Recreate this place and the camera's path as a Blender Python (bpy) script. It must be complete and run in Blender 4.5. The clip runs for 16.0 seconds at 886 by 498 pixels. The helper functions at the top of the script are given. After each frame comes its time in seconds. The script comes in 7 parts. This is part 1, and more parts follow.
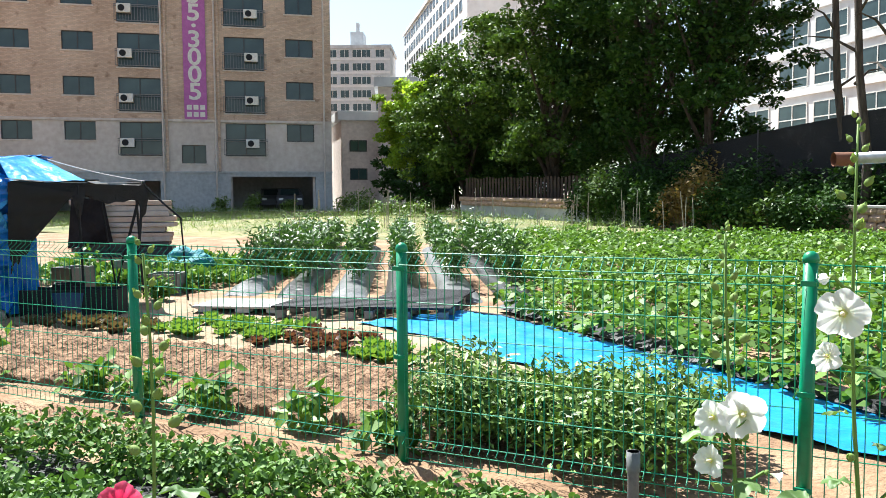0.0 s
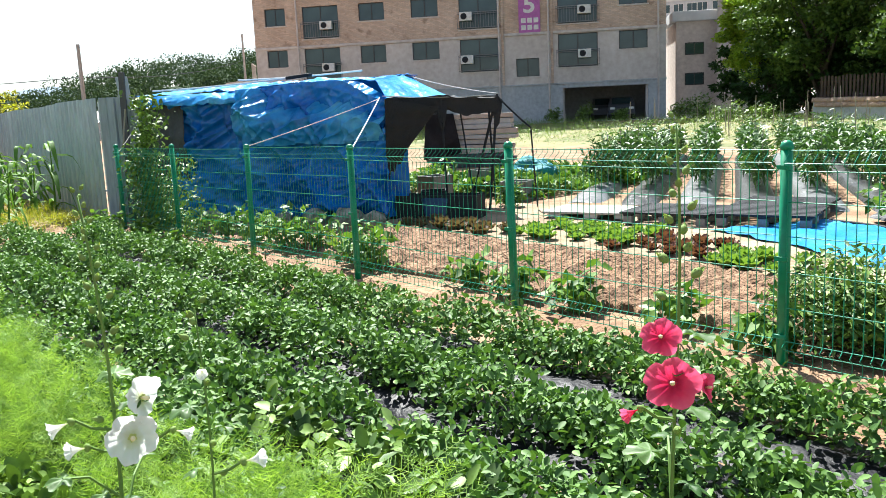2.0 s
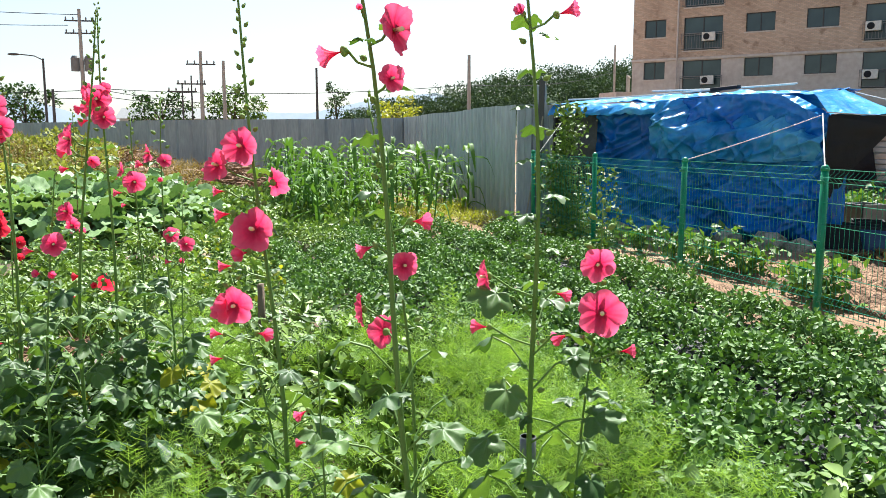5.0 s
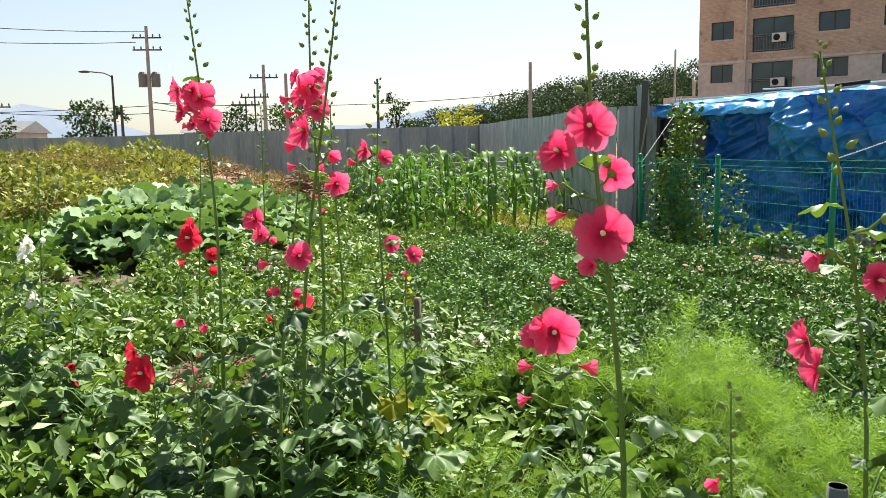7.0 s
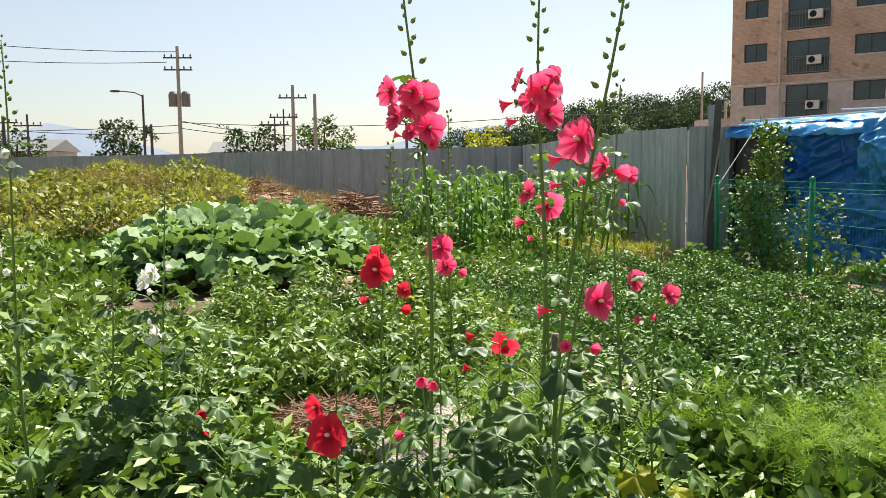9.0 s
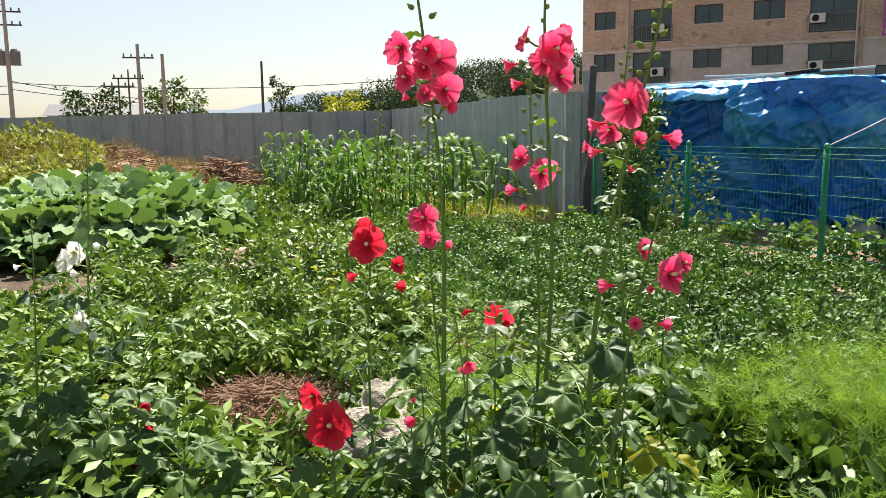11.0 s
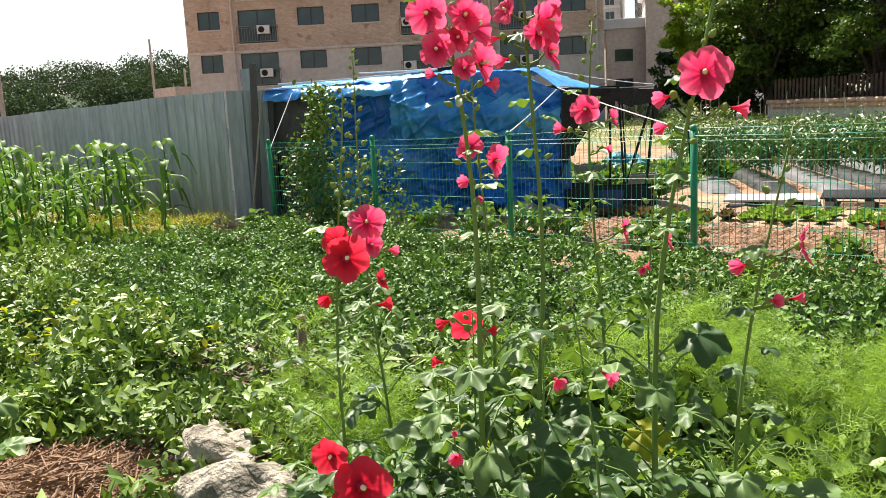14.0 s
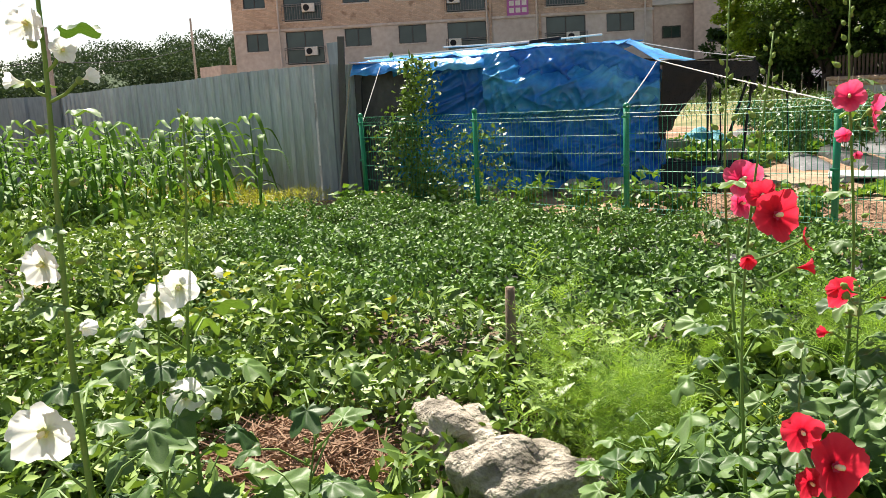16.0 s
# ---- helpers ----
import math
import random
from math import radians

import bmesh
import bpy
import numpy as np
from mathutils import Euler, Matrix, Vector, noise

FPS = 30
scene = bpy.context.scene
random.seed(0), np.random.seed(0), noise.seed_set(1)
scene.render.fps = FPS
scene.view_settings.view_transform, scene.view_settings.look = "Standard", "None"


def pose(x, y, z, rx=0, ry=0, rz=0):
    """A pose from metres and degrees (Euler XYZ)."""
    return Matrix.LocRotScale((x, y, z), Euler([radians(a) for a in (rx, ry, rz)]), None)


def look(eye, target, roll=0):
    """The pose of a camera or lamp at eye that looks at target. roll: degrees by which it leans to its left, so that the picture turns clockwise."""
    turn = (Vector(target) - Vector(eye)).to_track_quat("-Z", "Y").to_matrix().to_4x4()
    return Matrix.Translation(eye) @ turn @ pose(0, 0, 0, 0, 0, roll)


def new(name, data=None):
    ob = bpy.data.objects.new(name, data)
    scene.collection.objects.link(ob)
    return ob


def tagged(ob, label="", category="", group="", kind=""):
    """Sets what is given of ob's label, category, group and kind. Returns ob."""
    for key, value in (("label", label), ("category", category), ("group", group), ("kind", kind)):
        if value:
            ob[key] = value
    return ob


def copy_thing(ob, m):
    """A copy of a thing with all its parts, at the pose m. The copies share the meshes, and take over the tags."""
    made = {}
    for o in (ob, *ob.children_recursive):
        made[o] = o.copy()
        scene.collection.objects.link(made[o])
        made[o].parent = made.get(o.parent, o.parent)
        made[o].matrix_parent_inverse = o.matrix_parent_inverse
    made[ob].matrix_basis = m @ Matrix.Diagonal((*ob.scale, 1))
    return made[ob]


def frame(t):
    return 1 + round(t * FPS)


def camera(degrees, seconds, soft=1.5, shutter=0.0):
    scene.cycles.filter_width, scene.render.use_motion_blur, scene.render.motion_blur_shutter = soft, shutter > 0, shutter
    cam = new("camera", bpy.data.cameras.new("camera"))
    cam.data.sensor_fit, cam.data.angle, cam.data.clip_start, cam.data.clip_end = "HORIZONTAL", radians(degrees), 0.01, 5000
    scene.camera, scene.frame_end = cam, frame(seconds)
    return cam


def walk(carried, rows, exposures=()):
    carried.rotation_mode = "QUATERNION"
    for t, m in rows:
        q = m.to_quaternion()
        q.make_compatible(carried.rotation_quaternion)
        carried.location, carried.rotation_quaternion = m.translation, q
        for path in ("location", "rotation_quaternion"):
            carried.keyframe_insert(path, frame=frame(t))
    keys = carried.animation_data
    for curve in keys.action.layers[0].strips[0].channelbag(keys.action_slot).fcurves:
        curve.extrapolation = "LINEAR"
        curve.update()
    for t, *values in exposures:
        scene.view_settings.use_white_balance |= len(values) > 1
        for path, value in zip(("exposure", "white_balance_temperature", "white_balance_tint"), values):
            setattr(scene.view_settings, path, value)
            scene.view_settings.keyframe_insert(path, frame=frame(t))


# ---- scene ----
cam = camera(57.3, 16.0, soft=0.75)
METRES, EYE, TILT, LEAN, TURN = 5.4, 1.5, 0.0, 0.0, 30.2
PATH = [
    (0, (-0.129, -0.488, 1.476), (-1.031, 1.292, 1.348), -0.4),
    (0.5, (-0.122, -0.611, 1.457), (-1.197, 1.065, 1.266), -1.3),
    (1, (-0.123, -0.667, 1.446), (-1.392, 0.860, 1.211), -1.0),
    (1.5, (-0.222, -0.684, 1.433), (-1.636, 0.704, 1.161), -1.7),
    (2, (-0.248, -0.77, 1.435), (-1.758, 0.501, 1.111), -2.6),
    (2.5, (-0.356, -0.805, 1.426), (-1.997, 0.295, 1.113), -1.6),
    (3, (-0.472, -0.872, 1.411), (-2.227, 0.033, 1.095), -0.3),
    (3.5, (-0.551, -1.017, 1.41), (-2.34, -0.184, 1.088), -0.3),
    (4, (-0.684, -1.109, 1.431), (-2.517, -0.372, 1.118), -0.0),
    (4.5, (-0.833, -1.196, 1.439), (-2.728, -0.628, 1.141), 0.0),
    (5, (-0.955, -1.378, 1.456), (-2.859, -0.831, 1.178), 0.0),
    (5.2, (-1.002, -1.445, 1.459), (-2.913, -0.924, 1.185), 0.1),
    (7.3, (-1.741, -1.987, 1.389), (-3.687, -1.588, 1.155), -1.2),
    (7.5, (-1.832, -2.011, 1.388), (-3.783, -1.63, 1.167), -1.2),
    (8, (-1.982, -2.146, 1.375), (-3.933, -1.764, 1.151), -0.3),
    (8.5, (-2.118, -2.347, 1.388), (-4.069, -1.968, 1.168), -0.8),
    (8.7, (-2.166, -2.405, 1.383), (-4.12, -2.036, 1.169), -0.6),
    (10.8, (-2.428, -2.803, 1.419), (-4.283, -2.079, 1.232), -0.5),
    (11, (-2.478, -2.824, 1.391), (-4.322, -2.107, 1.101), -0.6),
    (11.5, (-2.616, -2.892, 1.352), (-4.448, -2.176, 0.991), -2.7),
    (12, (-2.744, -3.021, 1.358), (-4.501, -2.139, 0.99), -2.1),
    (12.5, (-2.859, -3.133, 1.359), (-4.459, -1.978, 1.035), -1.9),
    (13, (-3.016, -3.181, 1.368), (-4.487, -1.86, 1.068), -2.5),
    (13.5, (-3.13, -3.266, 1.368), (-4.491, -1.835, 1.055), -2.4),
    (14, (-3.255, -3.415, 1.379), (-4.572, -1.943, 1.064), -3.0),
    (14.5, (-3.433, -3.484, 1.377), (-4.755, -2.017, 1.063), -3.3),
    (15, (-3.62, -3.557, 1.367), (-4.975, -2.124, 1.034), -4.1),
    (15.5, (-3.788, -3.744, 1.366), (-5.147, -2.316, 1.024), -4.0),
    (16, (-3.977, -3.864, 1.347), (-5.346, -2.452, 0.988), -3.1),
]
walk(cam, [(t, look(eye, target, roll)) for t, eye, target, roll in PATH], exposures=[(0, 1.68, 6050, 7), (1.5, 1.76, 6050, 7), (3, 1.65, 6100, 8), (5, 1.56, 6100, 8), (7.5, 1.28, 6600, 10), (11, 1.21, 6700, 11), (11.6, 1.47, 6700, 11), (13, 1.43, 6800, 12), (16, 1.43, 6850, 12)])

# ---- world, sun, exposure ----
SUN_TO = Vector((-0.50, 0.30, 0.81)).normalized()
world = bpy.data.worlds.new("sky")
scene.world = world
world.use_nodes = True
wn = world.node_tree
sky = wn.nodes.new("ShaderNodeTexSky")
sky.sky_type, sky.sun_disc = "NISHITA", False
sky.sun_elevation = math.asin(SUN_TO.z)
sky.sun_rotation = math.atan2(SUN_TO.x, SUN_TO.y)
sky.air_density, sky.dust_density, sky.ozone_density = 1.1, 0.9, 1.8
wn.nodes["Background"].inputs[1].default_value = 0.057
haze = wn.nodes.new("ShaderNodeHueSaturation")      # summer haze takes some colour out of the sky
haze.inputs["Saturation"].default_value = 0.7
wn.links.new(sky.outputs[0], haze.inputs["Color"])
wn.links.new(haze.outputs[0], wn.nodes["Background"].inputs[0])
sun = new("sun", bpy.data.lights.new("sun", "SUN"))
sun.data.energy, sun.data.angle, sun.data.color = 5.0, radians(0.6), (1.0, 0.95, 0.86)
sun.matrix_world = look((0, 0, 30), Vector((0, 0, 30)) - SUN_TO)

# ---- materials ----
MATS = {}


def nodes_of(name):
    m = bpy.data.materials.new(name)
    m.use_nodes = True
    return m, m.node_tree, m.node_tree.nodes["Principled BSDF"]


def noise_ramp(nt, scale, cols, detail=5, coord="Object", stretch=None):
    tc = nt.nodes.new("ShaderNodeTexCoord")
    out = tc.outputs[coord]
    if stretch:
        mp = nt.nodes.new("ShaderNodeMapping")
        mp.inputs["Scale"].default_value = stretch
        nt.links.new(out, mp.inputs[0])
        out = mp.outputs[0]
    n = nt.nodes.new("ShaderNodeTexNoise")
    n.inputs["Scale"].default_value, n.inputs["Detail"].default_value = scale, detail
    nt.links.new(out, n.inputs["Vector"])
    r = nt.nodes.new("ShaderNodeValToRGB")
    el = r.color_ramp.elements
    lo, hi = 0.3, 0.7
    for i, c in enumerate(cols):
        e = el[i] if i < 2 else el.new(0.5)
        e.color = (*c, 1)
    ordered = sorted(range(len(cols)))
    for i in ordered:
        el[i].position = lo + (hi - lo) * i / max(1, len(cols) - 1)
        el[i].color = (*cols[i], 1)
    nt.links.new(n.outputs["Fac"], r.inputs[0])
    return r.outputs[0], n.outputs["Fac"], out


def add_bump(nt, bsdf, vec, scale, strength, dist=0.01):
    n = nt.nodes.new("ShaderNodeTexNoise")
    n.inputs["Scale"].default_value, n.inputs["Detail"].default_value = scale, 6
    nt.links.new(vec, n.inputs["Vector"])
    b = nt.nodes.new("ShaderNodeBump")
    b.inputs["Strength"].default_value, b.inputs["Distance"].default_value = strength, dist
    nt.links.new(n.outputs["Fac"], b.inputs["Height"])
    nt.links.new(b.outputs[0], bsdf.inputs["Normal"])


def surf(name, cols, scale=4.0, rough=0.7, metal=0.0, bump=0.3, bscale=40.0, dist=0.01, stretch=None, spec=0.5):
    """An opaque surface with patchy colour and fine relief."""
    if name in MATS:
        return MATS[name]
    m, nt, b = nodes_of(name)
    col, fac, vec = noise_ramp(nt, scale, cols, stretch=stretch)
    n2 = nt.nodes.new("ShaderNodeTexNoise")
    n2.inputs["Scale"].default_value, n2.inputs["Detail"].default_value = scale * 9, 4
    nt.links.new(vec, n2.inputs["Vector"])
    mx = nt.nodes.new("ShaderNodeMix")
    mx.data_type, mx.blend_type = "RGBA", "OVERLAY"
    mx.inputs[0].default_value = 0.35
    nt.links.new(col, mx.inputs[6])
    nt.links.new(n2.outputs["Fac"], mx.inputs[7])
    nt.links.new(mx.outputs[2], b.inputs["Base Color"])
    b.inputs["Roughness"].default_value, b.inputs["Metallic"].default_value = rough, metal
    b.inputs["Specular IOR Level"].default_value = spec
    if bump:
        add_bump(nt, b, vec, bscale, bump, dist)
    MATS[name] = m
    return m


def leafy(name, dark, light, trans=0.35, rough=0.5, spec=0.3, glow=(1.25, 1.25, 0.55), island=True):
    """Leaves and petals: colour differs from leaf to leaf, and some light comes through."""
    if name in MATS:
        return MATS[name]
    m, nt, b = nodes_of(name)
    g = nt.nodes.new("ShaderNodeNewGeometry")
    oi = nt.nodes.new("ShaderNodeObjectInfo")
    r = nt.nodes.new("ShaderNodeValToRGB")
    r.color_ramp.elements[0].color, r.color_ramp.elements[1].color = (*dark, 1), (*light, 1)
    tc = nt.nodes.new("ShaderNodeTexCoord")
    n = nt.nodes.new("ShaderNodeTexNoise")
    n.inputs["Scale"].default_value, n.inputs["Detail"].default_value = 35.0, 3
    nt.links.new(tc.outputs["Object"], n.inputs["Vector"])
    av = nt.nodes.new("ShaderNodeMath")
    av.operation = "MULTIPLY_ADD"
    av.inputs[1].default_value, av.inputs[2].default_value = 0.75, -0.12
    nt.links.new(g.outputs["Random Per Island"] if island else oi.outputs["Random"], av.inputs[0])
    ad = nt.nodes.new("ShaderNodeMath")
    ad.operation = "MULTIPLY_ADD"
    ad.inputs[1].default_value = 0.45
    nt.links.new(n.outputs["Fac"], ad.inputs[0])
    nt.links.new(av.outputs[0], ad.inputs[2])
    nt.links.new(ad.outputs[0], r.inputs[0])
    nt.links.new(r.outputs[0], b.inputs["Base Color"])
    b.inputs["Roughness"].default_value, b.inputs["Specular IOR Level"].default_value = rough, spec
    t = nt.nodes.new("ShaderNodeBsdfTranslucent")
    mul = nt.nodes.new("ShaderNodeMix")
    mul.data_type, mul.blend_type = "RGBA", "MULTIPLY"
    mul.inputs[0].default_value = 1.0
    nt.links.new(r.outputs[0], mul.inputs[6])
    mul.inputs[7].default_value = (*glow, 1)
    nt.links.new(mul.outputs[2], t.inputs[0])
    mix = nt.nodes.new("ShaderNodeMixShader")
    mix.inputs[0].default_value = trans
    nt.links.new(b.outputs[0], mix.inputs[1])
    nt.links.new(t.outputs[0], mix.inputs[2])
    nt.links.new(mix.outputs[0], nt.nodes["Material Output"].inputs[0])
    MATS[name] = m
    return m


def plain(name, col, rough=0.5, metal=0.0, spec=0.5):
    return surf(name, [tuple(c * 0.86 for c in col), tuple(min(1, c * 1.1) for c in col)], 6.0, rough, metal, 0.08, 60, 0.003, None, spec)


def pane_mat():
    if "pane" in MATS:
        return MATS["pane"]
    m, nt, b = nodes_of("pane")
    col, fac, vec = noise_ramp(nt, 0.35, [(0.018, 0.034, 0.036), (0.065, 0.105, 0.105)])
    nt.links.new(col, b.inputs["Base Color"])
    b.inputs["Roughness"].default_value = 0.10
    b.inputs["Specular IOR Level"].default_value = 0.5
    MATS["pane"] = m
    return m


def brick_mat():
    m, nt, b = nodes_of("brickwork")
    tc = nt.nodes.new("ShaderNodeTexCoord")
    mp = nt.nodes.new("ShaderNodeMapping")
    mp.inputs["Rotation"].default_value = (radians(90), 0, 0)
    nt.links.new(tc.outputs["Object"], mp.inputs[0])
    br = nt.nodes.new("ShaderNodeTexBrick")
    br.inputs["Scale"].default_value = 1.0
    br.inputs["Brick Width"].default_value, br.inputs["Row Height"].default_value = 0.22, 0.075
    br.inputs["Mortar Size"].default_value = 0.008
    br.inputs["Color1"].default_value = (0.56, 0.43, 0.33, 1)
    br.inputs["Color2"].default_value = (0.72, 0.575, 0.455, 1)
    br.inputs["Mortar"].default_value = (0.46, 0.40, 0.35, 1)
    nt.links.new(mp.outputs[0], br.inputs["Vector"])
    col, fac, vec = noise_ramp(nt, 0.5, [(0.72, 0.66, 0.62), (1.0, 0.97, 0.95)])
    n3 = nt.nodes.new("ShaderNodeTexNoise")
    n3.inputs["Scale"].default_value, n3.inputs["Detail"].default_value = 1.6, 8
    nt.links.new(mp.outputs[0], n3.inputs["Vector"])
    rr = nt.nodes.new("ShaderNodeValToRGB")
    rr.color_ramp.elements[0].position, rr.color_ramp.elements[1].position = 0.3, 0.4
    rr.color_ramp.elements[0].color, rr.color_ramp.elements[1].color = (0.45, 0.38, 0.34, 1), (1, 1, 1, 1)
    nt.links.new(n3.outputs["Fac"], rr.inputs[0])
    mx = nt.nodes.new("ShaderNodeMix")
    mx.data_type, mx.blend_type = "RGBA", "MULTIPLY"
    mx.inputs[0].default_value = 1.0
    nt.links.new(br.outputs[0], mx.inputs[6])
    nt.links.new(col, mx.inputs[7])
    my = nt.nodes.new("ShaderNodeMix")
    my.data_type, my.blend_type = "RGBA", "MULTIPLY"
    my.inputs[0].default_value = 0.7
    nt.links.new(mx.outputs[2], my.inputs[6])
    nt.links.new(rr.outputs[0], my.inputs[7])
    nt.links.new(my.outputs[2], b.inputs["Base Color"])
    b.inputs["Roughness"].default_value = 0.9
    return m


def net_mat():
    """Black shade net: fine open weave."""
    m, nt, b = nodes_of("shade_net")
    b.inputs["Base Color"].default_value = (0.008, 0.008, 0.009, 1)
    b.inputs["Roughness"].default_value = 0.8
    tc = nt.nodes.new("ShaderNodeTexCoord")
    n = nt.nodes.new("ShaderNodeTexNoise")
    n.inputs["Scale"].default_value, n.inputs["Detail"].default_value = 90.0, 2
    nt.links.new(tc.outputs["Object"], n.inputs["Vector"])
    r = nt.nodes.new("ShaderNodeValToRGB")
    r.color_ramp.elements[0].position, r.color_ramp.elements[1].position = 0.34, 0.42
    r.color_ramp.elements[0].color, r.color_ramp.elements[1].color = (0.45, 0.45, 0.45, 1), (1, 1, 1, 1)
    nt.links.new(n.outputs["Fac"], r.inputs[0])
    nt.links.new(r.outputs[0], b.inputs["Alpha"])
    return m


SOIL = surf("soil", [(0.15, 0.082, 0.043), (0.25, 0.15, 0.083), (0.35, 0.23, 0.14)], 1.6, 0.95, 0, 0.9, 28, 0.03)
# soil darkened to stand in for shade between the crop leaves
SHADE_SOIL = surf("shade_darkened_soil", [(0.05, 0.032, 0.02), (0.10, 0.065, 0.04), (0.16, 0.105, 0.065)], 3.0, 0.95, 0, 0.9, 28, 0.03)
TILLED = surf("tilled_soil", [(0.085, 0.047, 0.025), (0.195, 0.112, 0.062), (0.31, 0.19, 0.115)], 7.0, 0.95, 0, 1.0, 22, 0.07)
SANDY = surf("sandy_path", [(0.19, 0.125, 0.075), (0.29, 0.205, 0.13), (0.37, 0.275, 0.185)], 1.4, 0.95, 0, 0.9, 26, 0.03)
DRYGRASS = surf("dry_grass_ground", [(0.075, 0.10, 0.03), (0.18, 0.17, 0.07), (0.29, 0.235, 0.125)], 0.35, 0.95, 0, 0.6, 8, 0.05)
ASPHALT = surf("pale_concrete_yard", [(0.34, 0.33, 0.31), (0.46, 0.45, 0.42)], 0.6, 0.9, 0, 0.3, 20)
MULCH = surf("black_mulch_film", [(0.005, 0.005, 0.007), (0.016, 0.016, 0.02)], 3.0, 0.5, 0, 0.9, 9, 0.03, None, 0.2)
BLUEFILM = surf("blue_sheet", [(0.01, 0.19, 0.52), (0.02, 0.27, 0.66)], 1.2, 0.35, 0, 0.6, 5, 0.03)


def tarp_mat(name, cols, trans, rough):
    """Woven plastic sheet: crumpled, a little shiny, some light coming through."""
    m = surf(name, cols, 1.3, rough, 0, 0.9, 3.5, 0.08)
    nt = m.node_tree
    b = nt.nodes["Principled BSDF"]
    t = nt.nodes.new("ShaderNodeBsdfTranslucent")
    nt.links.new(b.inputs["Base Color"].links[0].from_socket, t.inputs[0])
    mix = nt.nodes.new("ShaderNodeMixShader")
    mix.inputs[0].default_value = trans
    nt.links.new(b.outputs[0], mix.inputs[1])
    nt.links.new(t.outputs[0], mix.inputs[2])
    nt.links.new(mix.outputs[0], nt.nodes["Material Output"].inputs[0])
    return m


# the lightest blue in the mix stands in for highlights on the folds
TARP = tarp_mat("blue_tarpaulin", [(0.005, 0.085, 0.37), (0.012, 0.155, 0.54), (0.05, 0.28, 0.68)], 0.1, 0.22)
# paler copy for roof and drape: fading and sunlight both in its colour
TARPTOP = tarp_mat("faded_sunlit_tarpaulin", [(0.014, 0.17, 0.50), (0.04, 0.32, 0.68), (0.14, 0.50, 0.76)], 0.2, 0.22)
GREEN = surf("green_fence_paint", [(0.0, 0.17, 0.075), (0.004, 0.24, 0.115)], 3.0, 0.35, 0.0, 0.1, 90, 0.002)
WIRE = surf("green_coated_wire", [(0.0, 0.18, 0.095), (0.006, 0.28, 0.15)], 5.0, 0.4, 0.0, 0.0)
STEEL = surf("galvanised_sheet", [(0.30, 0.355, 0.385), (0.40, 0.46, 0.49)], 0.8, 0.42, 0.4, 0.25, 14, 0.01, (3, 3, 0.5))
STEELDARK = surf("weathered_grey_sheet", [(0.25, 0.29, 0.31), (0.33, 0.37, 0.39)], 0.8, 0.5, 0.25, 0.25, 14, 0.01, (3, 3, 0.5))
CONC = surf("concrete_facade", [(0.50, 0.45, 0.41), (0.62, 0.565, 0.52)], 0.35, 0.9, 0, 0.2, 10)
CONCDARK = surf("grey_plinth", [(0.35, 0.375, 0.39), (0.45, 0.465, 0.475)], 0.5, 0.9, 0, 0.2, 10)
PINKWALL = surf("pinkish_render", [(0.46, 0.40, 0.36), (0.56, 0.49, 0.44)], 0.4, 0.9, 0, 0.1, 10)
WHITEWALL = surf("white_painted_wall", [(0.62, 0.62, 0.62), (0.74, 0.74, 0.73)], 0.15, 0.85, 0, 0.0)
GREYWALL = surf("light_grey_wall", [(0.46, 0.48, 0.50), (0.56, 0.58, 0.59)], 0.15, 0.85, 0, 0.0)
BRICK = brick_mat()
NET = net_mat()
PANE = pane_mat()
DARKFRAME = plain("dark_frame", (0.03, 0.03, 0.03), 0.4)
WHITEPLASTIC = plain("white_plastic", (0.68, 0.67, 0.63), 0.4)
BLACKPLASTIC = plain("black_plastic", (0.02, 0.022, 0.026), 0.7, 0.0, 0.2)
GREYPLASTIC = plain("grey_pvc", (0.16, 0.165, 0.165), 0.5)
PALEBOARD = plain("pale_foam_board", (0.34, 0.33, 0.31), 0.8)
BOARDTAN = plain("yellowed_foam_board", (0.36, 0.30, 0.25), 0.85)
BAMBOO = plain("weathered_stake", (0.30, 0.27, 0.22), 0.8)
WOOD = surf("weathered_wood", [(0.10, 0.07, 0.045), (0.22, 0.155, 0.105)], 3, 0.85, 0, 0.6, 40, 0.01, (4, 4, 0.6))
BARK = surf("bark", [(0.035, 0.026, 0.02), (0.10, 0.078, 0.06)], 4, 0.95, 0, 1.0, 14, 0.04, (3, 3, 0.6))
DARKSHEET = surf("matt_black_sheet", [(0.006, 0.006, 0.007), (0.018, 0.018, 0.02)], 2.0, 0.85, 0, 0.6, 8, 0.03, None, 0.1)
GREYSHEET = surf("dark_grey_sheet", [(0.03, 0.032, 0.034), (0.07, 0.072, 0.075)], 1.5, 0.6, 0, 0.7, 6, 0.04, None, 0.3)
ROPE = plain("white_rope", (0.62, 0.60, 0.56), 0.8)
ROCK = surf("pale_granite", [(0.11, 0.095, 0.07), (0.34, 0.30, 0.24), (0.50, 0.45, 0.365)], 9.0, 0.9, 0, 1.0, 40, 0.03)
SPLIT = surf("split_face_block", [(0.34, 0.22, 0.16), (0.50, 0.37, 0.29)], 2.5, 0.95, 0, 1.0, 12, 0.03)
CONCPOLE = plain("concrete_pole", (0.34, 0.33, 0.31), 0.85)
DARKPOLE = plain("dark_steel_pole", (0.06, 0.06, 0.065), 0.6)
RUST = surf("rusty_pipe", [(0.10, 0.04, 0.022), (0.20, 0.09, 0.05)], 5, 0.85, 0.2, 0.5, 40)
GALV = plain("galvanised_pipe", (0.45, 0.46, 0.46), 0.4, 0.6)
